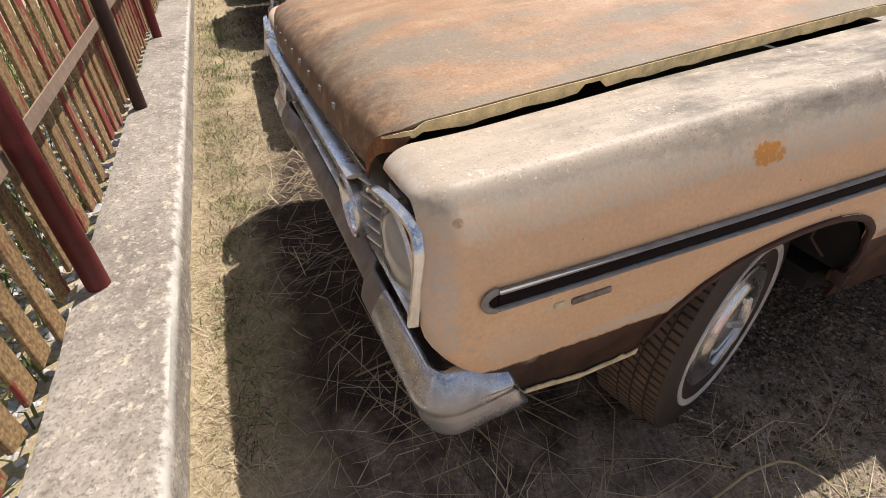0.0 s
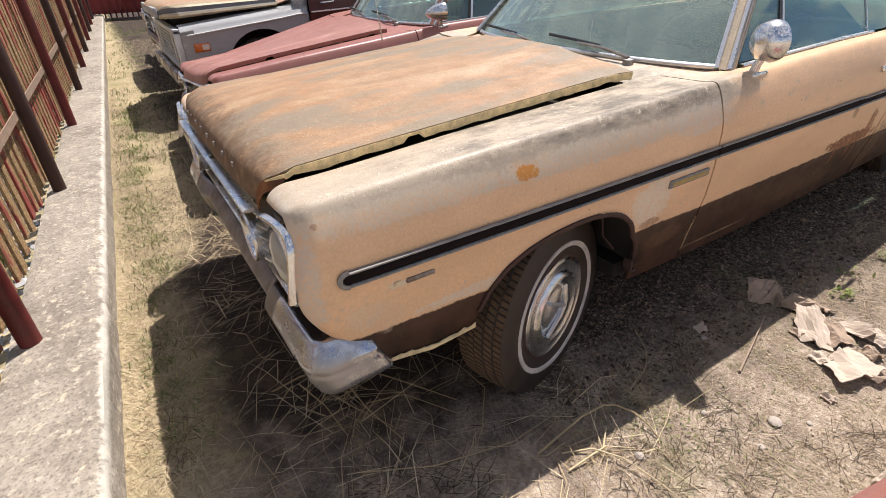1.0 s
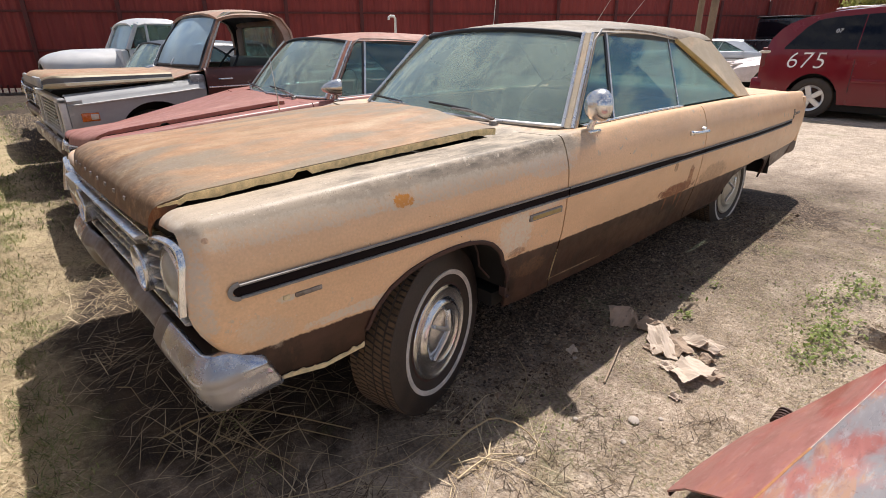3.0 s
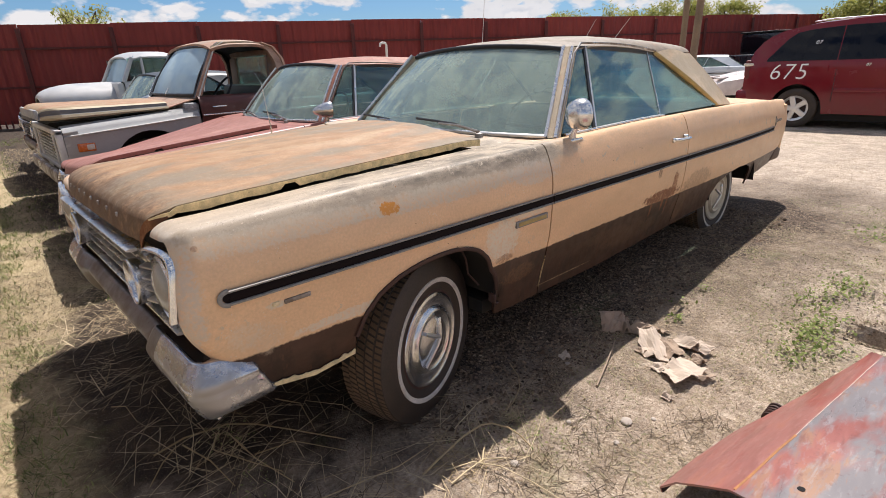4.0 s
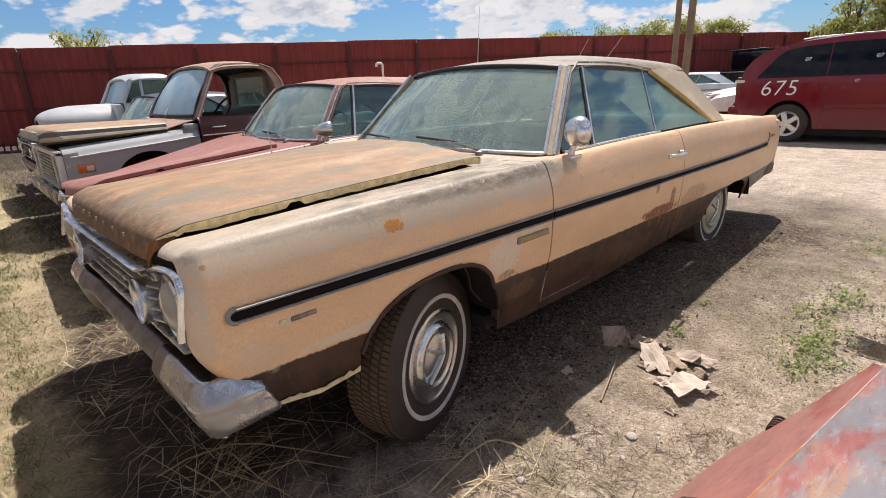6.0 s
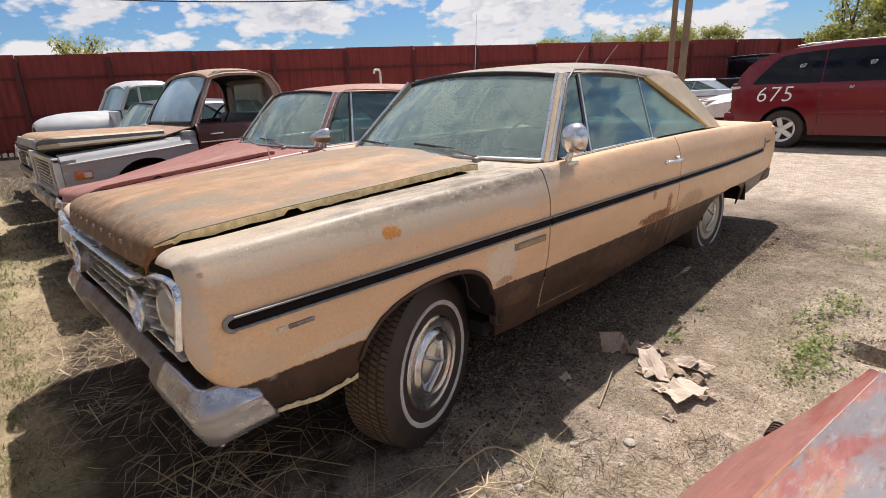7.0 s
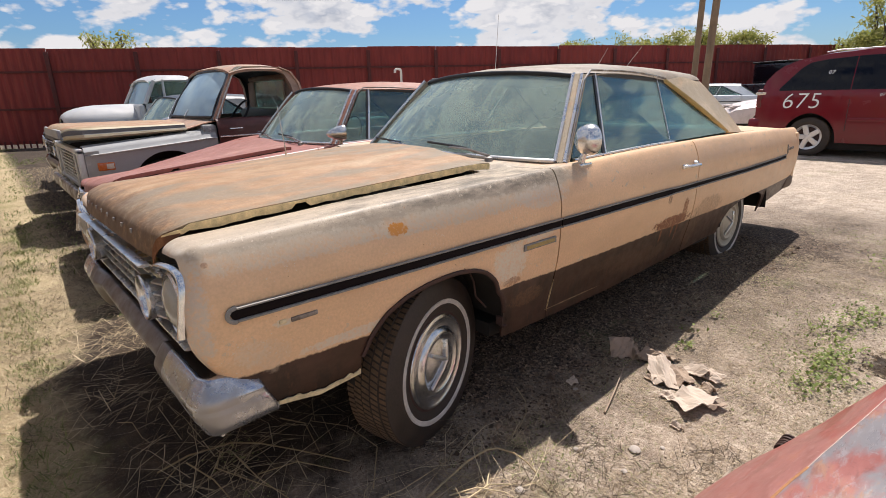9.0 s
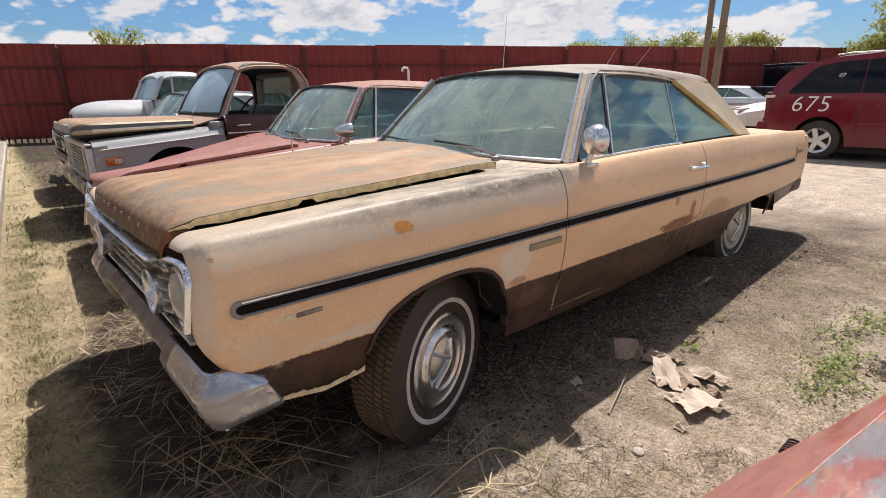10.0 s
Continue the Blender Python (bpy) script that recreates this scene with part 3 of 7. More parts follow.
HOOD_SIDE = lerp_of([(0.0, 0.700), (0.2, 0.705), (1.4, 0.645), (1.75, 0.66)])


ARCH = smooth_of([(0.44, 0.40), (0.485, 0.505), (0.53, 0.575), (0.60, 0.633), (0.68, 0.669), (0.78, 0.690), (0.89, 0.697), (0.99, 0.689), (1.07, 0.660), (1.13, 0.608), (1.17, 0.545), (1.195, 0.46), (1.205, 0.39)])


def sill(y):
    """The lower edge of the body side, arched over the wheels."""
    base = float(np.interp(y, [0, 0.25, 0.48, 1.17, 1.3, 2.0, 2.7, 3.13, 3.35, 4.135, 4.145, 4.27, 4.80, 4.95], [0.462, 0.428, 0.446, 0.318, 0.308, 0.305, 0.331, 0.353, 0.350, 0.350, 0.392, 0.411, 0.445, 0.46]))
    front = ARCH(y) if 0.484 < y < 1.206 else 0.0
    rear = float(np.interp(y, [3.345, 3.352, 3.388, 3.445, 3.607, 3.814, 4.0, 4.10, 4.128, 4.138], [0.0, 0.365, 0.433, 0.501, 0.540, 0.555, 0.542, 0.508, 0.47, 0.0]))
    return max(base, front, rear)


def nose_back(y, z):
    """How far the leading edge of the fender is swept back below the lamp."""
    return float(np.interp(z, [0.44, 0.485, 0.585, 0.603, 0.645, 0.69, 0.745, 0.80, 0.89, 0.95], [0.195, 0.15, 0.066, 0.055, 0.025, 0.004, -0.006, 0.0, 0.018, 0.020])) * (1 - y / 0.6) if y < 0.6 else 0.0


def side_point(y, v, inner):
    """v 0..1: from the inner edge of the top, over the shoulder, down to the sill."""
    c, w = CREST(y), WIDTH(y)
    top = [(inner(y), c - 0.004), (w - 0.105, c + 0.003), (w - 0.080, c + 0.0075), (w - 0.066, c + 0.0085), (w - 0.055, c + 0.005), (w - 0.047, c - 0.003), (w - 0.039, c - 0.015), (w - 0.026, c - 0.043), (w - 0.012, c - 0.082), (w - 0.003, c - 0.118), (w, c - 0.15)]
    n = len(top)
    if v < n:
        x, z = top[v]
        x = max(x, inner(y)) if v else x
    else:
        z0, z1 = c - 0.15, sill(y)
        k = (v - n + 1) / 9
        z = z0 + (z1 - z0) * k
        x = w - TUCK(z)
    return (x, y + nose_back(y, z), z)


ROWS_V = list(range(20))


FRONT_YS = [0.0215, 0.0225, 0.0245, 0.0275, 0.0315, 0.0365, 0.0425, 0.050, 0.058, 0.067, 0.078, 0.09, 0.12, 0.16, 0.22, 0.30, 0.38, 0.45, 0.475, 0.486, 0.50, 0.53, 0.56, 0.60, 0.64, 0.68, 0.73, 0.78, 0.84, 0.90, 0.95, 1.0, 1.04, 1.08, 1.11, 1.14, 1.16, 1.18, 1.195, 1.205, 1.215, 1.26, 1.33, 1.42, 1.508]
FRONT_YS = sorted(set(FRONT_YS) | {round((a + b) / 2, 4) for a, b in zip(FRONT_YS, FRONT_YS[1:]) if 0.48 < a < 1.2})
DOOR_YS = spread(1.516, 2.815, 24)
QUARTER_YS = spread(2.823, 3.30, 9) + [3.344, 3.353, 3.37, 3.388, 3.41, 3.445, 3.52, 3.607, 3.70, 3.814, 3.90, 4.0, 4.05, 4.10, 4.127, 4.139, 4.146, 4.2, 4.3, 4.4, 4.55, 4.7, 4.85, 4.95]
TYRE_R = 0.335


TYRES = {}


def tyre_mesh(radius, width, rim_r):
    """Sidewalls and five ribs of staggered blocks between dark grooves."""
    key = (radius, width, rim_r)
    if key in TYRES:
        return TYRES[key]
    w, r, n = width / 2, radius, 560
    side = [(rim_r - 0.01, 0.82), (rim_r + 0.03, 1.02), ((rim_r + r) / 2, 1.06), (r - 0.035, 1.00), (r - 0.014, 0.93)]
    ribs = [(-0.90, -0.60), (-0.55, -0.22), (-0.17, 0.17), (0.22, 0.55), (0.60, 0.90)]
    verts, faces, kinds = [], [], []
    cut = 0.0045
    for i in range(n):
        row = [(a, -b * w, 0) for a, b in side]
        for k, (a, b) in enumerate(ribs):
            low = (i + 3 * k) % 6 == 0
            d = cut * (0.8 if low else 0.0)
            crown = 0.010 * ((a + b) / 2) ** 2
            row += [(r - cut - crown, (a - 0.012) * w, 0), (r - crown - d, a * w, 0), (r - crown - d, b * w, 0), (r - cut - crown, (b + 0.012) * w, 0)]
        row += [(a, b * w, 0) for a, b in side[::-1]]
        m = len(row)
        for q, h, _ in row:
            t = 2 * math.pi * (i + 2.2 * math.sin(h / w * 15)) / n
            verts.append((h, q * math.cos(t), q * math.sin(t)))
    for i in range(n):
        j = (i + 1) % n
        for k in range(m - 1):
            faces.append((i * m + k, i * m + k + 1, j * m + k + 1, j * m + k))
            if k < 5 or k >= m - 6:
                kinds.append(0)
            else:
                rib, pos = divmod(k - 5, 4)
                both = (i + 3 * rib) % 6 == 0 or (i + 1 + 3 * rib) % 6 == 0
                kinds.append(1 if pos == 1 and not both else 2)
    me = mesh_of("tyre", verts, faces, RUBBER, mats=(TREAD, GROOVE))
    me.polygons.foreach_set("material_index", kinds)
    TYRES[key] = me
    return me


def wheel(parent, at, whitewall=True, cap=True, radius=TYRE_R, width=0.185, rim_r=0.185, name="wheel", cap_mat=None):
    """Tyre with a cut tread, rim and dished cap; its outer face looks along +x."""
    hub = new(name)
    hub.parent = parent
    hub.matrix_basis = at
    w, r = width / 2, radius
    tyre = part("tyre", tyre_mesh(radius, width, rim_r), RUBBER, hub)
    if whitewall:
        v, f = lathe([(rim_r + 0.044, w * 1.03), (rim_r + 0.046, w * 1.068), (rim_r + 0.062, w * 1.085), (rim_r + 0.064, w * 1.04)], 64)
        part("whitewall", mesh_of("whitewall", v, f, WHITEWALL), WHITEWALL, tyre, "narrow white stripe")
    v, f = lathe([(rim_r + 0.004, w * 0.88), (rim_r + 0.012, w * 0.94), (rim_r - 0.002, w * 0.96), (rim_r - 0.012, w * 0.80), (rim_r - 0.03, w * 0.45), (0.02, w * 0.40)], 56)
    part("rim", mesh_of("rim", v, f, BROWN_POST), BROWN_POST, hub)
    if cap:
        v, f = lathe([(0.186, w * 0.62), (0.192, w * 0.88), (0.187, w * 0.99), (0.176, w * 1.02), (0.164, w * 0.95), (0.140, w * 0.97), (0.128, w * 1.10), (0.118, w * 1.12), (0.106, w * 1.05), (0.092, w * 1.04), (0.078, w * 1.10), (0.02, w * 1.16), (0.0005, w * 1.16)], 56)
        cm = cap_mat or CHROME
        c = part("hubcap", mesh_of("hubcap", v, f, cm), cm, hub, "dished dull chrome hubcap" if cm is CHROME else "dusty pale hubcap")
        verts, faces = [], []
        for y1, z1 in ((-0.064, 0.056), (-0.074, -0.082), (0.040, 0.080)):
            tv, tf = tube([(w * 1.13, 0.034, 0.0), (w * 1.20, 0.02 + y1 * 0.3, z1 * 0.3), (w * 1.13, y1, z1)], 0.012, 6, True, 0.6)
            faces += [tuple(i + len(verts) for i in q) for q in tf]
            verts += tv
        bm = mesh_of("chevron", verts, faces, BRIGHT)
        part("chevron", bm, BRIGHT, c, "raised arrow-shaped ornament")
    return hub


def lamp_bezel(parent, s):
    """Chrome brow that runs over and down the outer side of a headlamp; s: side."""
    path = [(0.676, 0.040, 0.836), (0.680, 0.026, 0.858), (0.697, 0.022, 0.876), (0.74, 0.025, 0.890), (0.80, 0.032, 0.896), (0.850, 0.038, 0.896), (0.880, 0.041, 0.888), (0.895, 0.038, 0.865), (0.900, 0.032, 0.83), (0.904, 0.024, 0.79), (0.907, 0.016, 0.752), (0.907, 0.014, 0.732)]
    prof = [(-0.009, 0.014), (-0.011, 0.002), (-0.008, -0.007), (-0.002, -0.011), (0.005, -0.009), (0.009, -0.003), (0.010, 0.006)]
    u = np.linspace(0, len(path) - 1, 56)
    line = np.stack([np.interp(u, range(len(path)), [q[i] for q in path]) for i in range(3)], 1)
    for _ in range(5):
        line[1:-1] = (line[:-2] + 2 * line[1:-1] + line[2:]) / 4
    pts = [Vector((p[0], p[1] - 0.006, p[2])) for p in line]
    verts, faces, m = [], [], len(prof)
    for i, p in enumerate(pts):
        d = pts[min(i + 1, len(pts) - 1)] - pts[max(i - 1, 0)]
        out = Vector((-d.z, 0, d.x)).normalized()
        wide = 0.62
        verts += [(s * (p.x + out.x * a * wide), p.y + b, p.z + out.z * a * wide) for a, b in prof]
    for i in range(len(pts) - 1):
        faces += [(i * m + k, i * m + k + 1, (i + 1) * m + k + 1, (i + 1) * m + k) for k in range(m - 1)]
    faces += [tuple(range(m)), tuple((len(pts) - 1) * m + k for k in range(m))]
    if s < 0:
        faces = [f[::-1] for f in faces]
    bz = part("headlamp_brow", mesh_of("brow", verts, faces, CHROME), CHROME, parent, "chrome headlamp surround")
    X, Y = 0.778 * s, 0.058
    x0, x1 = sorted((0.655 * s, 0.874 * s))
    part("headlamp_panel", box_bm((x0, Y, 0.655), (x1, Y + 0.02, 0.862), 0.006), DULL_CHROME, bz)
    v, f = lathe([(0.094, 0.0), (0.092, -0.026), (0.086, -0.032), (0.080, -0.018), (0.078, 0.0)], 36, "y", (X, Y, 0.782))
    part("lamp_ring", mesh_of("lamp_ring", v, f, CHROME), CHROME, bz)
    v, f = lathe([(0.080, 0.0), (0.077, -0.018), (0.068, -0.034), (0.044, -0.046), (0.0005, -0.051)], 36, "y", (X, Y, 0.782))
    part("headlamp", mesh_of("headlamp", v, f, LAMP_GLASS), LAMP_GLASS, parent, "clouded round headlamp")
    for k in range(5):
        strip("lamp_side_bar", [(s * x, 0.050 + 0.03 * (x - 0.56) / 0.11, 0.690 + 0.036 * k) for x in spread(0.56, 0.668, 4)][::s], 0.013, 0.03, BRIGHT, bz)


def front_end(parent, rusted):
    # grille: a bright frame, thin bars, a dark back
    part("grille_back", box_bm((-0.66, 0.13, 0.52), (0.66, 0.15, 0.90)), DARK, parent)
    for k in range(5):
        z = 0.688 + 0.036 * k
        y = lambda x: 0.070
        strip("grille_bar", [(x, y(x), z) for x in spread(-0.585, 0.585, 9)], 0.009, 0.028, BRIGHT, parent)
    strip("grille_upper_bar", [(x, 0.012, 0.862) for x in spread(-0.615, 0.615, 9)], 0.010, 0.022, BRIGHT, parent)
    strip("grille_lower_bar", [(x, 0.052, 0.652) for x in spread(-0.80, 0.80, 9)], 0.012, 0.022, BRIGHT, parent)
    part("valance", box_bm((-0.80, 0.10, 0.44), (0.80, 0.13, 0.62), 0.01), BROWN_POST, parent)
    for s in (1, -1):
        lamp_bezel(parent, s)
        c = (0.500 * s, 0.012, 0.735)
        v, f = lathe([(0.066, 0.085), (0.074, 0.0), (0.073, -0.007), (0.070, -0.010), (0.066, -0.006), (0.064, 0.004), (0.058, 0.045), (0.022, 0.052)], 36, "y", c)
        pl = part("parking_lamp", mesh_of("parking_lamp", v, f, CHROME), CHROME, parent, "round lamp in a chrome ring")
        v, f = lathe([(0.060, 0.046), (0.052, 0.034), (0.030, 0.028), (0.016, 0.027), (0.014, 0.010), (0.0005, 0.008)], 32, "y", c)
        part("lens", mesh_of("lens", v, f, LENS_DARK), LENS_DARK, pl, "dark clouded lens")


def bumper(parent, rear=False):
    """Blade with a rusted ledge on top, a crisp crease, a step outwards and slanted closed ends."""
    knots = [(0.125, 0.092), (0.075, 0.098), (0.048, 0.116), (0.032, 0.113), (0.006, 0.068), (0.0, 0.050), (0.004, 0.028), (0.020, -0.030), (0.044, -0.080), (0.068, -0.102), (0.090, -0.098)]
    ks = np.linspace(0, len(knots) - 1, 51)
    curve = np.stack([np.interp(ks, range(len(knots)), [q[i] for q in knots]) for i in (0, 1)], 1)
    for _ in range(5):
        curve[1:-1] = (curve[:-2] + 2 * curve[1:-1] + curve[2:]) / 4
    prof = [tuple(q) for q in curve]
    half = [("front", x) for x in spread(0.0, 0.47, 10) + spread(0.49, 0.63, 15) + spread(0.66, 0.885, 7)]
    half += [("corner", a) for a in spread(0.0, 90.0, 13)] + [("side", f) for f in spread(0.1, 1.0, 9)] + [("cap", a) for a in (25, 50, 75, 90, 100)]
    cols = [(-1, *c) for c in half[:0:-1]] + [(1, *c) for c in half]

    def at(col, k):
        s, kind, u = col
        d, z = prof[k]
        if z < 0.03:
            low = 0.15 + 0.85 * min(1, max(0, -z / 0.085)) ** 2
            if z < 0:
                z *= 1 - 0.14 * min(1, max(0, (u - 0.6) / 0.28)) if kind == "front" else 0.86 - 0.10 * (u / 90.0 if kind == "corner" else 1)
            d *= {"front": 1.0, "corner": 1 - (1 - low) * (u / 90.0 if kind == "corner" else 0), "side": low, "cap": low}[kind]
        a = u if kind == "front" else 0.9
        step = float(np.interp(a, [0.0, 0.49, 0.52, 0.57, 0.61, 1.0], [0.68, 0.68, 0.72, 0.95, 1.0, 1.0]))
        z = z * step + float(np.interp(a, [0.0, 0.48, 0.60], [0.012, 0.008, 0.0]))
        d -= float(np.interp(a, [0.51, 0.58], [-0.026, 0.0]))
        end = 0.172 + 0.50 * max(0, 0.045 - z) - 0.15 * max(0, z - 0.05)
        f = u if kind == "side" else 1.0 if kind == "cap" else 0.0
        if z > 0.05:
            z = 0.05 + (z - 0.05) * (1 - 0.55 * f ** 2)
        if kind == "front":
            p = (u, -0.020 + 0.010 * (u / 0.9) ** 2 + d)
        elif kind == "corner":
            r = radians(u)
            p = (0.885 + (0.075 - d) * math.sin(r), 0.065 - (0.075 - d) * math.cos(r))
        elif kind == "side":
            p = (0.960 - 0.008 * f * f - d, 0.065 + u * (end - 0.065))
        else:
            r = radians(u)
            p = (max(0.868, 0.952 - d - (0.03 * (1 - math.cos(r)) if u < 95 else 0.08)), end + 0.016 * math.sin(r))
        return (s * p[0], p[1], 0.492 + z)
    ob = sheet("rear_bumper" if rear else "front_bumper", at, cols, range(len(prof)), BUMPER_CHROME, parent, "dull pitted chrome bumper", 0.004, False, None, True)
    ob.data.materials.append(LEDGE)
    ob.data.materials.append(DULL_CHROME)
    n = len(prof) - 1
    for p in ob.data.polygons:
        if p.index % n < 10:
            p.material_index = 1
        elif abs(p.center.x) < 0.66 or rear:
            p.material_index = 1 if rear else 2
    if rear:
        ob.matrix_basis = Matrix.Translation((0, 4.965, 0.10)) @ Matrix.Diagonal((0.90, -1, 0.8, 1))
    return ob


def hood_point(u, v):
    """u -1..1 across, v along from the lip to the cowl."""
    y = v
    w = HOOD_SIDE(max(0, y)) - 0.006
    w *= float(np.interp(y, [0.022, 0.026, 0.036, 0.055, 0.09], [0.885, 0.90, 0.93, 0.975, 1.0]))
    x = u * w
    crown = 0.030 * (1 - u * u)
    lip = float(np.interp(y, [0.022, 0.026, 0.034, 0.048, 0.07, 0.11, 0.16, 0.30, 0.8, 1.4, 1.62], [0.872, 0.905, 0.932, 0.948, 0.957, 0.963, 0.966, 0.973, 0.988, 1.003, 1.0]))
    ridge = 0.010 * (1 / (1 + math.exp(-(abs(x) - 0.30) * -90))) * min(1, max(0, (y - 0.1) / 0.2))
    rear = 0.0 if y < 1.3 else -0.10 * (y - 1.3) * abs(u) ** 3
    front = 0.03 * abs(u) ** 6 if y < 0.12 else 0.0
    return (x, y + (0.0 if y > 0.2 else -0.012 * (1 - u * u)) + front * 0.4, lip + crown * min(1, 0.45 + y * 3) + ridge + rear)


def coupe(name, label, at, paint, hood_mat, roof_mat, hood_gap=0.0, front_turn=0.0, gold=True, hood_label="rust-brown hood, paint burnt away", front_r=TYRE_R, front_z=0.312, nose_drop=0.0, sag=0.0):
    car = thing(name, label, "car", at, "parked vehicles")
    inner_f = lambda y: HOOD_SIDE(y) + 0.004
    inner_d = lambda y: 0.80 if y > 1.80 else 0.66 + 0.14 * min(1, max(0, (y - 1.5) / 0.25))
    inner_q = lambda y: float(np.interp(y, [2.8, 3.55, 3.75, 3.97, 4.05, 4.95], [0.80, 0.785, 0.76, 0.745, 0.73, 0.70]))
    for s, mir in ((1, False), (-1, True)):
        fender = sheet("front_fender", lambda y, v: side_point(y, v, inner_f), FRONT_YS, ROWS_V, paint, car, "", 0.012, mir, DARK, True)
        door = sheet("door", lambda y, v: side_point(y, v, inner_d), DOOR_YS, ROWS_V, paint, car, "", 0.012, mir, CABIN, True)
        quarter = sheet("rear_quarter", lambda y, v: side_point(y, v, inner_q), QUARTER_YS, ROWS_V, paint, car, "", 0.012, mir, DARK, True)
        # side moulding: dark insert between two bright edges
        for ob, ys in ((fender, spread(0.135, 1.508, 30)), (door, spread(1.516, 2.815, 20)), (quarter, spread(2.823, 4.50, 20))):
            zt = lambda y: 0.775 - 0.004 * y
            out = lambda y: (WIDTH(y) + 0.004) * s
            w2 = lambda y: 0.0175 if y < 2.5 else 0.014
            strip("moulding_insert", [(out(y), y, zt(y)) for y in ys], 0.028 if ob is not quarter else 0.022, 0.005 * s, INSERT, ob, label="black trim strip")
            for e in (1, -1):
                strip("moulding_edge", [(out(y) + 0.002 * s, y, zt(y) + e * w2(y)) for y in ys], 0.0085, 0.007 * s, TRIM_EDGE, ob)
        tip = [(s * (WIDTH(0.13) + 0.006), 0.135 - 0.022 * math.sin(q), 0.7745 + 0.0175 * math.cos(q)) for q in spread(0, math.pi, 13)]
        strip("moulding_tip", tip, 0.007 * s, 0.009, TRIM_EDGE, fender, (1, 0, 0))
        v, f = lathe([(0.0150, 0.0), (0.0145, 0.005), (0.0005, 0.006)], 24, "x", (0, 0.135, 0.7745))
        part("moulding_cap", mesh_of("cap", [(s * (p[0] + WIDTH(0.13) + 0.001), p[1], p[2]) for p in v], f, INSERT), INSERT, fender)
        # rolled edge of the arch and the pale lower flange of the nose
        lip = [(s * (WIDTH(y) - TUCK(sill(y)) + 0.001), y + nose_back(y, sill(y)), sill(y) + 0.002) for y in FRONT_YS if 0.485 < y < 1.206]
        strip("arch_lip", lip, 0.016, 0.012 * s, BROWN_POST, fender, (s, 0, 0), "dark rusty arch edge")
        rear_edge = [(s * (WIDTH(y) - TUCK(sill(y)) + 0.004), y, sill(y) + 0.005) for y in FRONT_YS if 0.93 < y < 1.206]
        if gold:
            strip("arch_edge", rear_edge, 0.004, 0.005 * s, CREAM_EDGE, fender, (s, 0, 0), "chipped cream arch edge")

        def nose_edge(y, k):
            z = sill(y) + (-0.010, 0.004 + 0.012 * max(0, noise.noise((y * 31, 2, 0)) + 0.25) + 0.004 * noise.noise((y * 90, 5, 0)))[k]
            return (WIDTH(y) - TUCK(z) + (0.0045, 0.0035)[k], y + nose_back(y, sill(y)), z)
        if gold:
            sheet("nose_flange", nose_edge, spread(0.07, 0.468, 60), range(2), CREAM_EDGE, fender, "chipped cream flange", 0.003, mir, None, True)
        if gold:
            bm = box_bm((s * 0.835, 1.262, 0.325), (s * 0.872, 1.300, 0.362), 0.010, 2)
            for q in bm.verts:
                q.co += Vector((0, 1, 1)) * 0.008 * noise.noise(q.co * 60)
            part("sill_bracket", bm, RUST, fender, "orange rusted sill bracket")
        # side marker slots
        part("side_marker", box_bm((s * 0.944, 0.280, 0.706), (s * 0.954, 0.362, 0.720), 0.003), OLD_CHROME, fender)
        part("marker_clip", box_bm((s * 0.945, 0.245, 0.708), (s * 0.953, 0.266, 0.721), 0.003), CREAM_EDGE, fender, "pale clip of a lost marker")
        part("fender_badge", box_bm((s * 0.946, 1.272, 0.692), (s * 0.959, 1.478, 0.720), 0.004), TRIM_EDGE, fender, "pitted rectangular badge")
        part("badge_inset", box_bm((s * 0.952, 1.285, 0.698), (s * 0.961, 1.465, 0.714), 0.002), GOLD_TRIM, fender)
        # handle
        hp = [(s * 0.955, 2.62, 0.885), (s * 0.985, 2.635, 0.888), (s * 0.990, 2.68, 0.889), (s * 0.988, 2.74, 0.887)]
        v, f = tube(hp, 0.009, 8)
        h = part("door_handle", mesh_of("door_handle", v, f, CHROME), CHROME, door, "chrome pull handle")
        part("handle_base", box_bm((s * 0.945, 2.60, 0.872), (s * 0.962, 2.65, 0.898), 0.006), CHROME, h)
        v, f = lathe([(0.017, 0.0), (0.016, 0.016), (0.0005, 0.02)], 16, "x", (0, 2.76, 0.888))
        part("lock", mesh_of("lock", [(s * (p[0] + 0.948), p[1], p[2]) for p in v], f, CHROME), CHROME, h)
        # quarter badge
        skin = lambda y: WIDTH(y) * s
        for y0, y1, z0, z1 in ((4.540, 4.552, 0.765, 0.845), (4.540, 4.578, 0.790, 0.800), (4.566, 4.576, 0.775, 0.830)):
            xs = sorted((skin(y0) - 0.006 * s, skin(y1) + 0.004 * s))
            part("quarter_badge", box_bm((xs[0], y0, z0), (xs[1], y1, z1), 0.002), OLD_CHROME, quarter, "small upright chrome script")
        for k in range(5):
            y0 = 4.60 + 0.030 * k
            xs = sorted((skin(y0) - 0.006 * s, skin(y0) + 0.003 * s))
            part("badge_bar", box_bm((xs[0], y0, 0.796), (xs[1], y0 + 0.017, 0.816), 0.002), OLD_CHROME, quarter)
        # glass
        A0, A1 = Vector((0.775, 1.745, 0.985)), Vector((0.605, 2.10, 1.382))
        base = lambda y: Vector((0.785, y, 1.0))
        rail = lambda y: Vector((0.605 - 0.02 * max(0, y - 2.6), y, 1.385 - 0.095 * max(0, y - 2.3) ** 2))
        flip = Matrix.Diagonal((s, 1, 1, 1))
        vent_b, vent_t = 2.08, 2.225
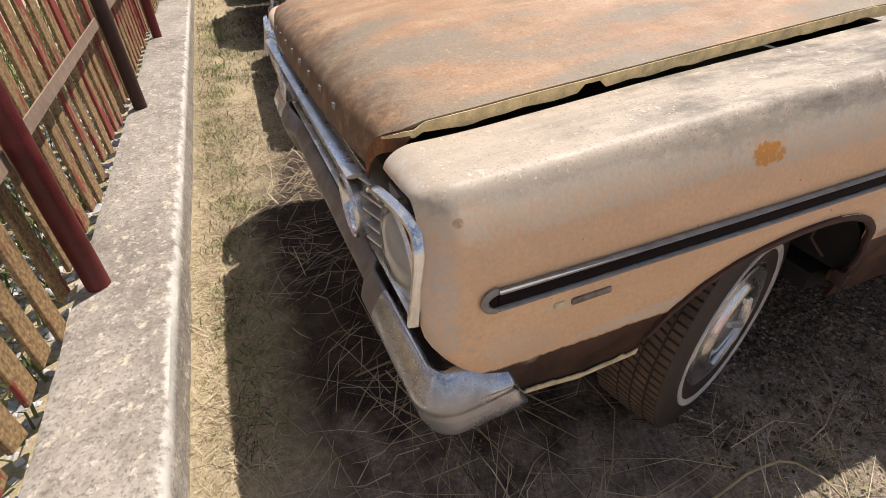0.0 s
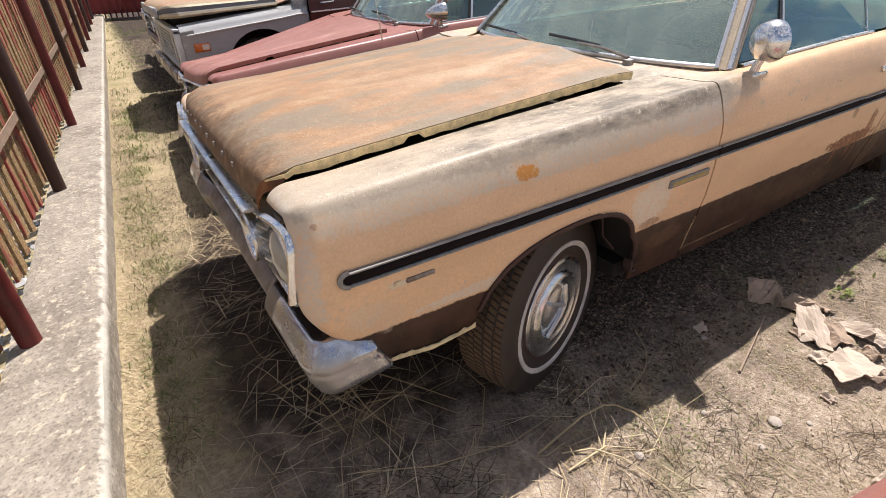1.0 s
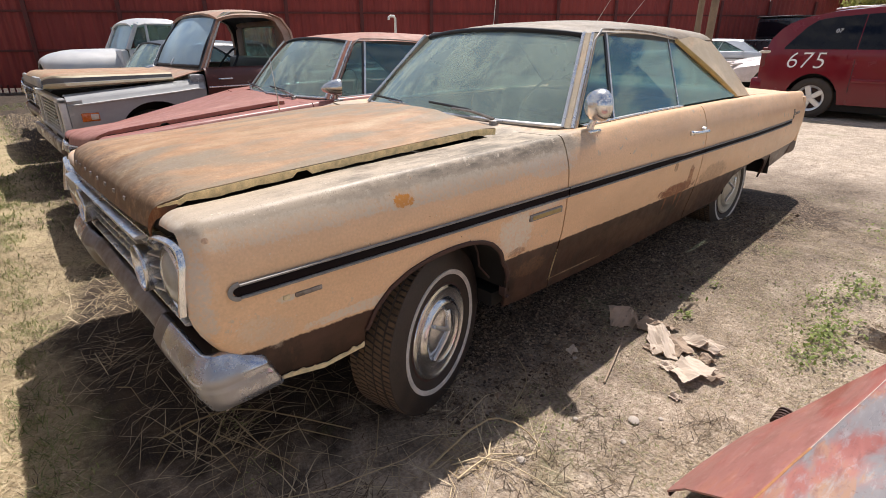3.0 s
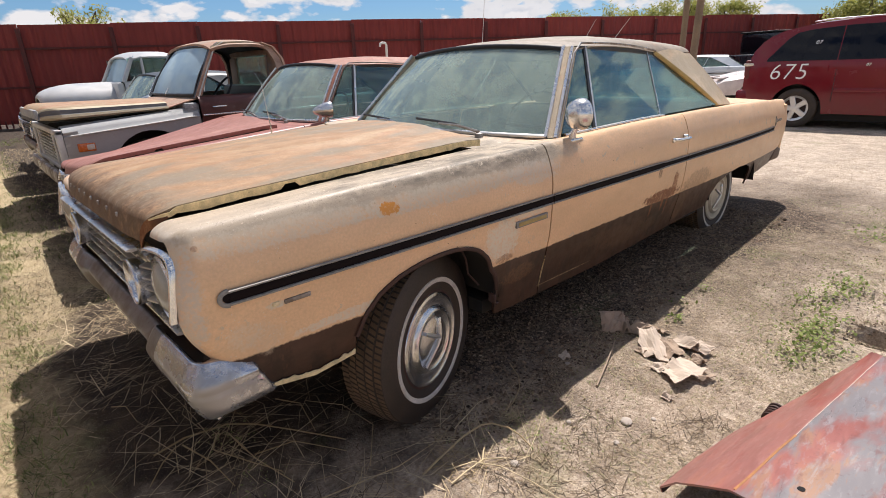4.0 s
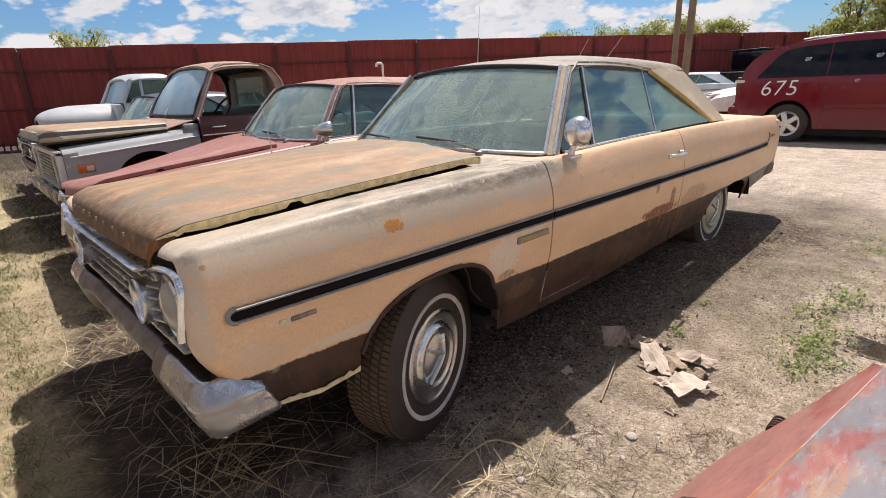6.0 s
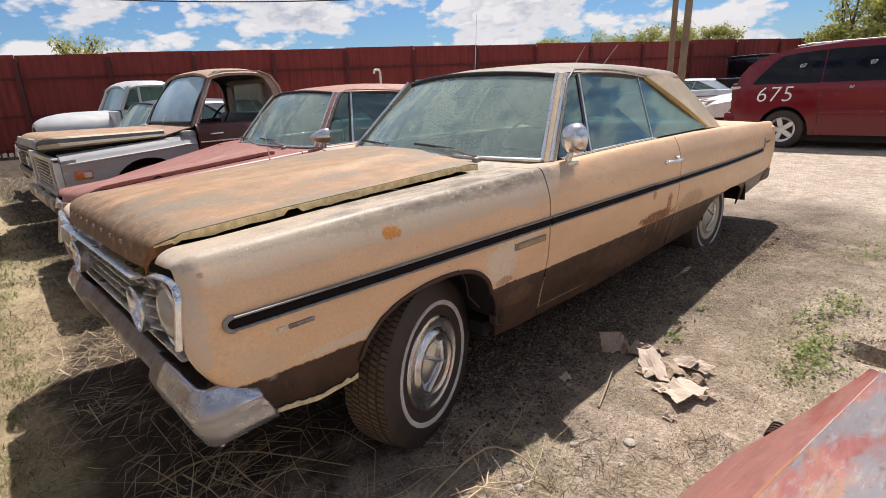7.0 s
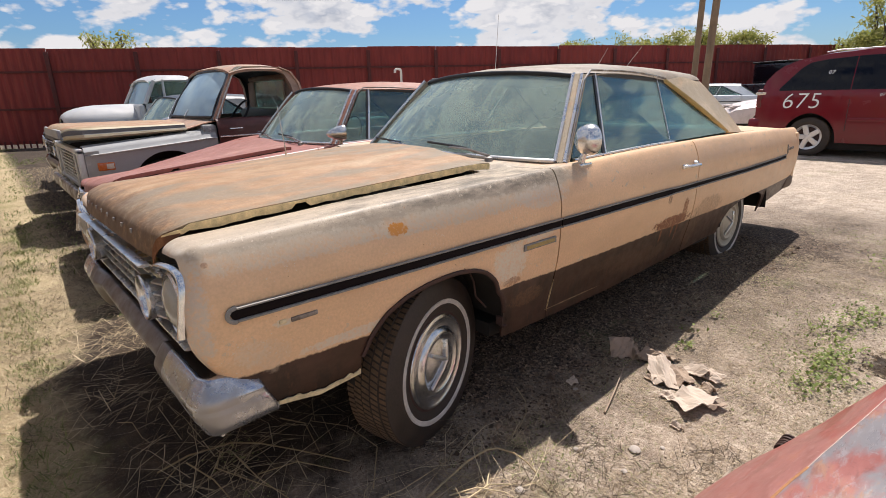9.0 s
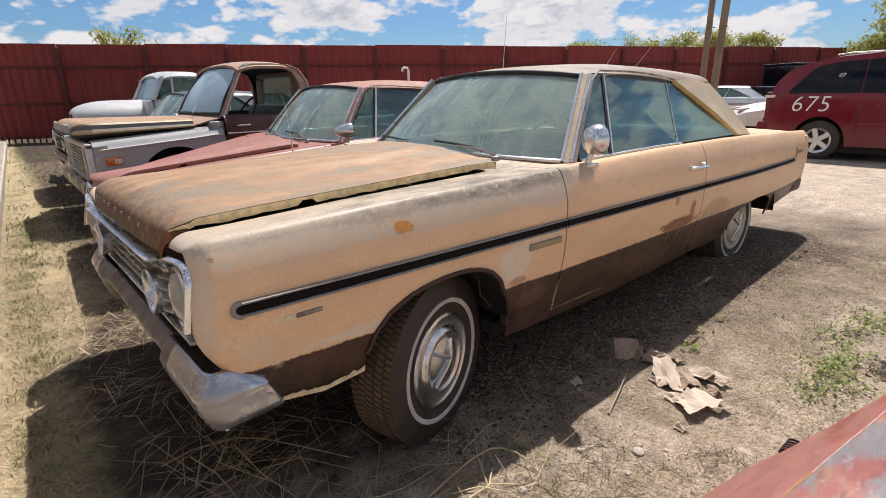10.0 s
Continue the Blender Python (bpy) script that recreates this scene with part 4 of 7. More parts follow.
        panes = (("vent_window", [base(1.80), base(vent_b), rail(vent_t), rail(2.14)]), ("door_window", [base(vent_b + 0.012), base(2.753), rail(2.89), rail(vent_t + 0.01)]), ("quarter_window", [base(2.768), base(3.575), rail(2.99), rail(2.905)]))
        for nm, q in panes:
            q = [flip @ p for p in q]
            n = sum(((q[i] - q[0]).cross(q[(i + 1) % 4] - q[0]) for i in range(1, 3)), Vector()).normalized() * 0.004
            verts = q + [p + n for p in q]
            g = part(nm, mesh_of(nm, verts, [(0, 1, 2, 3), (7, 6, 5, 4), (0, 4, 5, 1), (1, 5, 6, 2), (2, 6, 7, 3), (3, 7, 4, 0)], SIDE_GLASS, False), SIDE_GLASS, car, "closed dusty tinted side glass")
        up = (s, 0, 0)
        F = lambda p: tuple(flip @ Vector(p))
        strip("vent_divider", [F(base(vent_b) + Vector((0.004, 0, 0))), F(rail(vent_t) + Vector((0.004, 0, 0)))], 0.012, 0.016, BRIGHT, car, up)
        strip("vent_seal", [F(base(vent_b - 0.02) + Vector((0.003, 0, 0))), F(rail(vent_t - 0.015) + Vector((0.003, 0, 0)))], 0.012, 0.018, BLACK, car, up)
        strip("window_divider", [F(base(2.76) + Vector((0.004, 0, 0))), F(rail(2.897) + Vector((0.004, 0, 0)))], 0.012, 0.010, BRIGHT, car, up)
        strip("drip_rail", [F(A0 + Vector((0.03, -0.01, 0)))] + [F(A0.lerp(A1, t) + Vector((0.028, 0.004, 0.008))) for t in (0.3, 0.6, 0.9)] + [F(rail(y) + Vector((0.022, 0, 0.018))) for y in spread(2.16, 2.98, 7)], 0.009, 0.007, OLD_CHROME, car, up, "dull drip rail")
        strip("window_seal", [F(rail(y) + Vector((0.004, 0, -0.004))) for y in spread(2.12, 2.98, 7)] , 0.012, 0.02, BLACK, car, up)
        strip("belt_trim", [F((0.80, y, CREST(y) + 0.004)) for y in spread(1.80, 2.78, 10)], 0.022, 0.010, BRIGHT, car, up)
        # pillar
        verts, faces = [], []
        for t in (0, 0.25, 0.5, 0.75, 1.0):
            c = A0.lerp(A1, t)
            for d in (Vector((0.028, 0.02, 0)), Vector((0.018, -0.03, 0.004)), Vector((-0.016, -0.036, 0.004)), Vector((-0.04, 0.03, -0.004))):
                verts.append(F(c + d))
        for i in range(4):
            faces += [(i * 4 + k, i * 4 + (k + 1) % 4, i * 4 + 4 + (k + 1) % 4, i * 4 + 4 + k) for k in range(4)]
        pil = part("windshield_pillar", mesh_of("pillar", verts, faces, roof_mat), roof_mat, car)
        strip("pillar_trim", [F(A0.lerp(A1, t) + Vector((-0.012, -0.04, 0.006))) for t in spread(0.0, 1.0, 6)], 0.018, 0.012, BRIGHT, pil, up)
        strip("pillar_trim_outer", [F(A0.lerp(A1, t) + Vector((0.024, -0.018, 0.004))) for t in spread(0.0, 1.0, 6)], 0.014, 0.010, BRIGHT, pil, up)
        # sail panel behind the side glass
        def sail(u, v):
            front = Vector((0.612, 2.995, 1.347)).lerp(Vector((0.790, 3.615, 1.0)), v)
            back = Vector((0.588, 3.525, 1.342)).lerp(Vector((0.735, 3.99, 0.975)), v)
            p = front.lerp(back, u)
            p.x += 0.02 * math.sin(math.pi * v) * (1 - 0.3 * u)
            p.z += 0.022 * (1 - v) ** 6 * math.sin(math.pi * min(1, u * 1.2)) if u < 0.83 else 0
            return (p.x, p.y, p.z)
        sp = sheet("sail_panel", sail, spread(0, 1, 7), spread(0, 1, 8), roof_mat if not gold else ROOF_PAINT, car, "", 0.03, mir, None, True)
        if gold:
            strip("sail_trim", [F((0.606 + 0.17 * t + 0.016 * math.sin(math.pi * t), 2.985 + 0.61 * t, 1.350 - 0.345 * t)) for t in spread(0, 1, 8)], 0.030, 0.018, GOLD_TRIM, sp, up, "worn mustard edge trim")
        strip("rear_seal", [F((0.600 + 0.175 * t, 2.965 + 0.605 * t, 1.342 - 0.342 * t)) for t in spread(0, 1, 6)], 0.018, 0.014, BLACK, sp, up)
        # inner wheel houses
        for yc, x0, rr in ((0.86, 0.60, 0.37), (3.79, 0.58, 0.42)):
            v, f = [], []
            for i in range(17):
                a = math.pi * i / 16
                for x in (x0, 0.90):
                    v.append((s * x, yc + rr * math.cos(a), 0.39 + rr * 0.86 * math.sin(a)))
            f = [(2 * i, 2 * i + 1, 2 * i + 3, 2 * i + 2) for i in range(16)]
            v += [(s * x0, yc, 0.39)]
            f += [(2 * i, 2 * i + 2, len(v) - 1) for i in range(16)]
            part("wheel_house", mesh_of("wheel_house", v, f, DARK), DARK, car)
    if gold:
        # bent rusty tab and a loose wire hanging behind the front wheel
        bm = box_bm((0.885, 1.180, 0.385), (0.922, 1.190, 0.425), 0.003)
        box_bm((0.890, 1.188, 0.376), (0.925, 1.208, 0.386), 0.003, 1, bm)
        part("rust_tab", bm, BROWN_POST, car, "bent rusty bracket")
        v, f = tube([(0.80, 1.09, 0.66), (0.84, 1.10, 0.58), (0.83, 1.12, 0.51), (0.86, 1.15, 0.46)], 0.004, 6)
        part("loose_wire", mesh_of("loose_wire", v, f, BROWN_POST), BROWN_POST, car)
    # roof, front header and rear glass
    def roof(u, y):
        edge = 0.605 - 0.03 * max(0, y - 2.6) if y > 2.1 else 0.600
        front = y + 0.09 * (u * u - 1) * max(0, 1 - (y - 2.10) / 0.6)
        back = min(1, max(0, (y - 2.15) / 0.5))
        z = 1.388 - 0.030 * max(0, y - 2.4) ** 2 + 0.052 * (1 - abs(u) ** 2.4) + 0.030 * back * (1 - abs(u) ** 14) - 0.060 * max(0, y - 2.3) ** 2 * abs(u) ** 14 * max(0, 1 - max(0, y - 3.0) / 0.5) - (0.02 * max(0, 1 - (y - 2.10) / 0.25) ** 2)
        return (u * (edge + 0.012), front, z)
    sheet("roof", roof, [-1, -0.995, -0.985, -0.97, -0.95, -0.92, -0.88, -0.75, -0.5, -0.25, 0, 0.25, 0.5, 0.75, 0.88, 0.92, 0.95, 0.97, 0.985, 0.995, 1], spread(2.10, 3.52, 18), ROOF_TOP if gold else roof_mat, car, "", 0.025, False, CABIN)

    def rear_glass(u, v):
        p = Vector((u * 0.58, 3.51, 1.335 + 0.05 * (1 - u * u))).lerp(Vector((u * 0.71, 4.05 - 0.02 * u * u, 0.975 + 0.01 * (1 - u * u))), v)
        return tuple(p)
    sheet("rear_window", rear_glass, spread(-1, 1, 9), spread(0, 1, 5), SIDE_GLASS, car, "", 0.004)

    def screen(u, v):
        b = Vector((u * 0.765, 1.57 + 0.165 * abs(u) ** 2.6, 1.0 - 0.014 * u * u))
        t = Vector((u * 0.590, 2.01 + 0.085 * u * u, 1.375 + 0.035 * (1 - abs(u) ** 2.2)))
        p = b.lerp(t, v)
        p.y -= 0.02 * math.sin(math.pi * v)
        return tuple(p)
    sheet("windshield", screen, spread(-1, 1, 17), spread(0, 1, 7), WINDSHIELD, car, "dusty hazy curved windshield", 0.004)
    strip("windshield_trim", [Vector(screen(u, 0)) + Vector((0, -0.006, 0.004)) for u in spread(-1, 1, 17)], 0.022, 0.012, BRIGHT, car)
    strip("windshield_seal", [Vector(screen(u, 1)) + Vector((0, -0.008, 0.0)) for u in spread(-1, 1, 13)], 0.026, 0.012, BLACK, car)
    # cowl between hood and glass
    def cowl(u, v):
        x = u * (0.66 + 0.115 * v)
        yb = 1.585 + 0.165 * abs(u) ** 2.6
        yf = 1.38 + 0.02 * abs(u)
        return (x, yf + (yb - yf) * v, 0.972 + 0.024 * (1 - u * u) + 0.006 * v - 0.012 * (1 - v))
    sheet("cowl", cowl, spread(-1, 1, 17), spread(0, 1, 6), paint, car, "", 0.01)
    # hood
    vs = [0.022, 0.026, 0.034, 0.048, 0.07, 0.11, 0.16, 0.22, 0.30, 0.45, 0.6, 0.75, 0.9, 1.05, 1.2, 1.33, 1.40]
    us = [-1, -0.985, -0.96, -0.9, -0.8, -0.65, -0.52, -0.46, -0.42, -0.38, -0.2, 0, 0.2, 0.38, 0.42, 0.46, 0.52, 0.65, 0.8, 0.9, 0.96, 0.985, 1]
    lifted = lambda u, v: (lambda p: (p[0], p[1], p[2] + hood_gap * (1.0 if v > 0.1 else 0.5)))(hood_point(u, v))
    hood = sheet("hood", lifted, us, vs, hood_mat, car, hood_label, 0.006, False, HOOD_EDGE)
    for s in (1, -1):
        def flange(y, k):
            p = lifted(s, y)
            d = (0.0, 0.004, 0.012)[k % 3]
            drop = 0.006 + 0.018 * min(1, max(0, (y - 0.05) / 0.10)) + 0.006 * noise.noise((y * 17, s, 1))
            if 0.45 < y < 0.49 and s > 0:
                drop *= 0.35
            return (p[0] - s * (0.002 + d * 0.2), p[1], p[2] - 0.003 - drop * k / 2)
        sheet("hood_flange", flange, [0.045, 0.06] + spread(0.075, 1.40, 78), range(3), HOOD_EDGE if gold else hood_mat, hood, "pale chipped hood edge" if gold else "", 0.004)
        corner = lambda y, k: (lambda p: (p[0] - s * 0.004, p[1], p[2] - 0.003 - 0.032 * k / 3 * min(1, (0.10 - y) / 0.03)))(lifted(s, y))
        sheet("hood_corner", corner, [0.0225, 0.026, 0.03, 0.036, 0.045, 0.06, 0.07, 0.085, 0.0995], range(4), RUST if gold else hood_mat, hood, "rust-brown corner of the hood lip" if gold else "", 0.004)
    part("engine_bay", box_bm((-0.69, 0.15, 0.45), (0.69, 1.45, 0.86)), DARK, car)
    front_end(car, True)
    bumper(car)
    bumper(car, True)
    # letters over the grille, worn past reading
    for k in range(8 if gold else 0):
        x = -0.42 + 0.12 * k
        p = Vector(hood_point(x / 0.62, 0.030))
        part("hood_letter_bar", box_bm((x - 0.009, p.y - 0.004, p.z - 0.008 + hood_gap * 0.5), (x + 0.009, p.y + 0.004, p.z + 0.006 + hood_gap * 0.5), 0.002), OLD_CHROME, hood)
    # deck and tail
    def deck(u, v):
        y = 4.03 + 0.90 * v
        return (u * 0.725, y - 0.02 * u * u, CREST(y) - 0.002 + 0.018 * (1 - u * u))
    sheet("deck_lid", deck, spread(-1, 1, 11), spread(0, 1, 9), paint, car, "", 0.012)
    part("tail_panel", box_bm((-0.86, 4.88, 0.50), (0.86, 4.94, 0.915), 0.02), paint, car)
    for s in (1, -1):
        part("tail_lamp", box_bm((s * 0.50, 4.93, 0.66), (s * 0.80, 4.955, 0.80), 0.015), RED_POST, car)
    # cabin
    part("floor_pan", box_bm((-0.83, 1.2, 0.30), (0.83, 3.35, 0.36)), DARK, car)
    part("trunk_floor", box_bm((-0.60, 3.3, 0.56), (0.60, 4.85, 0.62)), DARK, car)
    part("frame_rails", box_bm((-0.55, 0.15, 0.30), (0.55, 1.3, 0.46), 0.02), DARK, car)
    part("dashboard", box_bm((-0.74, 1.66, 0.72), (0.74, 1.98, 0.965), 0.05, 3), CABIN, car)
    for y0, nm in ((2.45, "front_bench"), (3.35, "rear_bench")):
        bm = box_bm((-0.68, y0, 0.38), (0.68, y0 + 0.5, 0.66), 0.06, 3)
        box_bm((-0.68, y0 + 0.42, 0.5), (0.68, y0 + 0.60, 1.02), 0.06, 3, bm)
        part(nm, bm, SEAT, car)
    part("parcel_shelf", box_bm((-0.70, 3.85, 0.90), (0.70, 4.1, 0.93), 0.01), CABIN, car)
    part("bulkhead", box_bm((-0.83, 1.45, 0.34), (0.83, 1.50, 0.93)), DARK, car)
    v, f = lathe([(0.195, 0.0), (0.203, 0.012), (0.211, 0.0), (0.203, -0.012)], 40, "z", closed=True)
    sw_m = Matrix.Translation((0.37, 2.12, 0.985)) @ Matrix.Rotation(radians(62), 4, "X")
    sw = part("steering_wheel", mesh_of("steering_wheel", moved(v, sw_m), f, BLACK), BLACK, car)
    v, f = tube([sw_m @ Vector((-0.2, 0, 0)), sw_m @ Vector((0, 0, -0.03)), sw_m @ Vector((0.2, 0, 0))], 0.012, 8)
    part("spoke", mesh_of("spoke", v, f, BLACK), BLACK, sw)
    v, f = tube([sw_m @ Vector((0, 0, -0.02)), sw_m @ Vector((0, 0, -0.4))], 0.03, 10)
    part("steering_column", mesh_of("column", v, f, BLACK), BLACK, car)
    part("inside_mirror", box_bm((-0.11, 2.06, 1.285), (0.11, 2.08, 1.335), 0.012), BLACK, car)
    # wipers
    for x0, x1 in ((0.47, -0.02), (-0.10, -0.55)):
        a = Vector((x0, 1.60 + 0.05 * x0 * x0 - 0.04, 1.012))
        b = Vector((x1, 1.55 + 0.05 * x1 * x1 + 0.045, 1.052))
        v, f = tube([a, a.lerp(b, 0.3) + Vector((0, -0.012, 0.012)), a.lerp(b, 0.62)], 0.008, 6, True, 0.7)
        arm = part("wiper_arm", mesh_of("wiper_arm", v, f, OLD_CHROME), OLD_CHROME, car)
        v, f = tube([a.lerp(b, 0.35) + Vector((0, 0.005, 0.012)), a.lerp(b, 0.7) + Vector((0, 0.004, 0.006)), b], 0.007, 6)
        part("wiper_blade", mesh_of("wiper_blade", v, f, BLACK), BLACK, arm)
        v, f = lathe([(0.022, 0.0), (0.020, 0.02), (0.0005, 0.026)], 16, "z", (a.x, a.y, 0.985))
        part("wiper_pivot", mesh_of("pivot", v, f, OLD_CHROME), OLD_CHROME, arm)
    # mirror on the driver's door
    v, f = lathe([(0.0005, -0.055), (0.030, -0.050), (0.052, -0.032), (0.062, 0.0), (0.060, 0.016), (0.054, 0.018), (0.0005, 0.010)], 32, "y")
    if not gold:
        v, f = lathe([(0.0005, -0.125), (0.018, -0.112), (0.036, -0.070), (0.048, -0.020), (0.050, 0.012), (0.046, 0.020), (0.0005, 0.014)], 28, "y")
    mm = Matrix.Translation((0.915, 1.745, 1.096 if gold else 1.075)) @ Matrix.Rotation(radians(-20), 4, "Z") @ Matrix.Diagonal((1.12, 1.1, 1.12, 1))
    mir_ob = part("door_mirror", mesh_of("door_mirror", moved(v, mm), f, CHROME), CHROME, car, "round chrome door mirror")
    v, f = tube([(0.885, 1.735, 0.985), (0.893, 1.735, 1.02), (0.910, 1.740, 1.05)], 0.017, 10, True, 0.7)
    part("mirror_stem", mesh_of("mirror_stem", v, f, CHROME), CHROME, mir_ob)
    part("mirror_foot", box_bm((0.86, 1.70, 0.978), (0.91, 1.79, 0.992), 0.006), CHROME, mir_ob)
    # wheels
    for s in (1, -1):
        turn = Matrix.Rotation(radians(front_turn), 4, "Z")
        face = Matrix.Rotation(math.pi if s < 0 else 0, 4, "Z")
        wheel(car, Matrix.Translation((s * 0.77, 0.86, front_z)) @ turn @ face, name="front_wheel", radius=front_r)
        wheel(car, Matrix.Translation((s * 0.700, 3.806, 0.328)) @ face, name="rear_wheel", radius=0.315, cap_mat=DUSTY_CAP if gold else None)
    # a model whose hood and fenders fall away towards the nose
    for ob in car.children_recursive if nose_drop or sag else ():
        if ob.type == "MESH" and ob.matrix_basis == Matrix() and ob.parent.name.split(".")[0] not in ("front_wheel", "rear_wheel", "tyre", "hubcap"):
            for q in ob.data.vertices:
                if q.co.y < 1.75 and q.co.z > 0.5:
                    q.co.z -= nose_drop * (1.75 - q.co.y) / 1.7 * min(1, (q.co.z - 0.5) / 0.40)
                if nose_drop and ob.name.startswith("hood"):
                    q.co.z -= 0.034 * max(0, 1 - (q.co.x / 0.66) ** 2) * min(1, (1.45 - q.co.y) / 0.5)
                if gold and ob.name.startswith("front_fender") and q.co.x < 0 and q.co.y < 1.55:
                    q.co.z -= 0.034 * min(1, (1.55 - q.co.y) / 0.3)
                # the red car squats on its springs
                if nose_drop:
                    q.co.z -= 0.075 * float(np.interp(q.co.z, [0.45, 0.80, 0.98, 1.30], [0, 1, 1, 0.35]))
                # the nose sags to its far side
                if q.co.y < 1.55 and q.co.z > 0.35:
                    q.co.z -= sag * min(1, max(0, (0.72 - q.co.x) / 1.4)) * min(1, (1.55 - q.co.y) / 1.1)
    return car


BLUE_PAINT = body_paint("dark_slate_paint", (0.055, 0.065, 0.075), (0.045, 0.05, 0.06), (0.12, 0.13, 0.14), (0.3, 0.15, 0.08), line=0.2, worn=0.6)
coupe("coupe_car", "old tan two-tone coupe with a rusted hood, parked on dirt", pose(0, 0, 0), TAN, RUST_HOOD, ROOF_PAINT, 0.016, 18, sag=0.042)
coupe("red_coupe_car", "faded pinkish red old coupe beside the tan one", pose(-2.58, 0.28, 0.0), PINK, PINK_HOOD, PINK_ROOF, 0.012, 0, False, "faded pinkish red hood", nose_drop=0.085, sag=0.15)
coupe("dark_coupe_car", "dark slate old coupe between two pickup trucks", pose(-6.95, 0.42, -0.01) @ Matrix.Diagonal((1, 0.78, 0.97, 1)), BLUE_PAINT, BLUE_PAINT, BLUE_PAINT, 0.0, 0, False, "")
PALE_PAINT = plain("pale_blue_white_paint", (0.52, 0.56, 0.60), 0.35, 0, 0.12, 5, 0.0, 0.3)
coupe("white_coupe_car", "pale bluish white old coupe parked far back in the yard", pose(-8.55, 19.0, 0.1, 0, 0, -69) @ Matrix.Diagonal((1, 1, 0.87, 1)), PALE_PAINT, PALE_PAINT, PALE_PAINT, 0.0, 0, False, "")


# ---- pickup trucks ----
GREY_PAINT = body_paint("grey_primer_paint", (0.35, 0.36, 0.36), (0.29, 0.29, 0.285), (0.45, 0.455, 0.44), (0.22, 0.10, 0.05), line=0.2, worn=0.6)
MAROON = body_paint("maroon_paint", (0.085, 0.022, 0.018), (0.07, 0.02, 0.016), (0.16, 0.06, 0.05), (0.2, 0.08, 0.04), line=0.2, worn=0.5)
HOOD_TAN = rusty_sheet("sunburnt_hood", (0.44, 0.24, 0.13), (0.36, 0.27, 0.16), (0.52, 0.38, 0.24))
HOOD_PALE = plain("hood_side", (0.46, 0.40, 0.27), 0.6, 0, 0.25, 8)
HOOD_BAND = plain("hood_band", (0.13, 0.125, 0.12), 0.6, 0, 0.3, 8)
CAB_RUST = rusty_sheet("sunburnt_cab", (0.44, 0.25, 0.165), (0.36, 0.27, 0.20), (0.52, 0.38, 0.28))
PALE_GREY = plain("pale_grey_paint", (0.50, 0.50, 0.47), 0.5, 0, 0.25)
WHITE_TRIM = plain("white_grille_paint", (0.60, 0.60, 0.57), 0.5, 0, 0.2)
BLUE_GLASS = glass("bluish_windshield", (0.55, 0.70, 0.78), 0.50, (0.55, 0.72, 0.80), (0.50, 0.60, 0.66), 0.10)


def side_skin(name, prof, ys, low, mat, parent, mirror, inner=DARK, label=""):
    """Body side swept along y: prof(y) gives (x, z) from the top edge down; low(y) trims its foot."""
    rows = len(prof(ys[0]))

    def at(y, k):
        x, z = prof(y)[k]
        return (x, y, max(z, low(y)))
    return sheet(name, at, ys, range(rows), mat, parent, label, 0.012, mirror, inner, True)


def arch(yc, r, top, base):
    return lambda y: max(base, (top - base) * math.sqrt(max(0, 1 - ((y - yc) / r) ** 2)) + base if abs(y - yc) < r else base)


def fine_steps(a, b, yc, r):
    ys = set(spread(a, b, 12)) | {yc + r * math.cos(math.pi * i / 16) for i in range(17)} | {yc - r - 0.004, yc + r + 0.004}
    return sorted(y for y in ys if a <= y <= b)


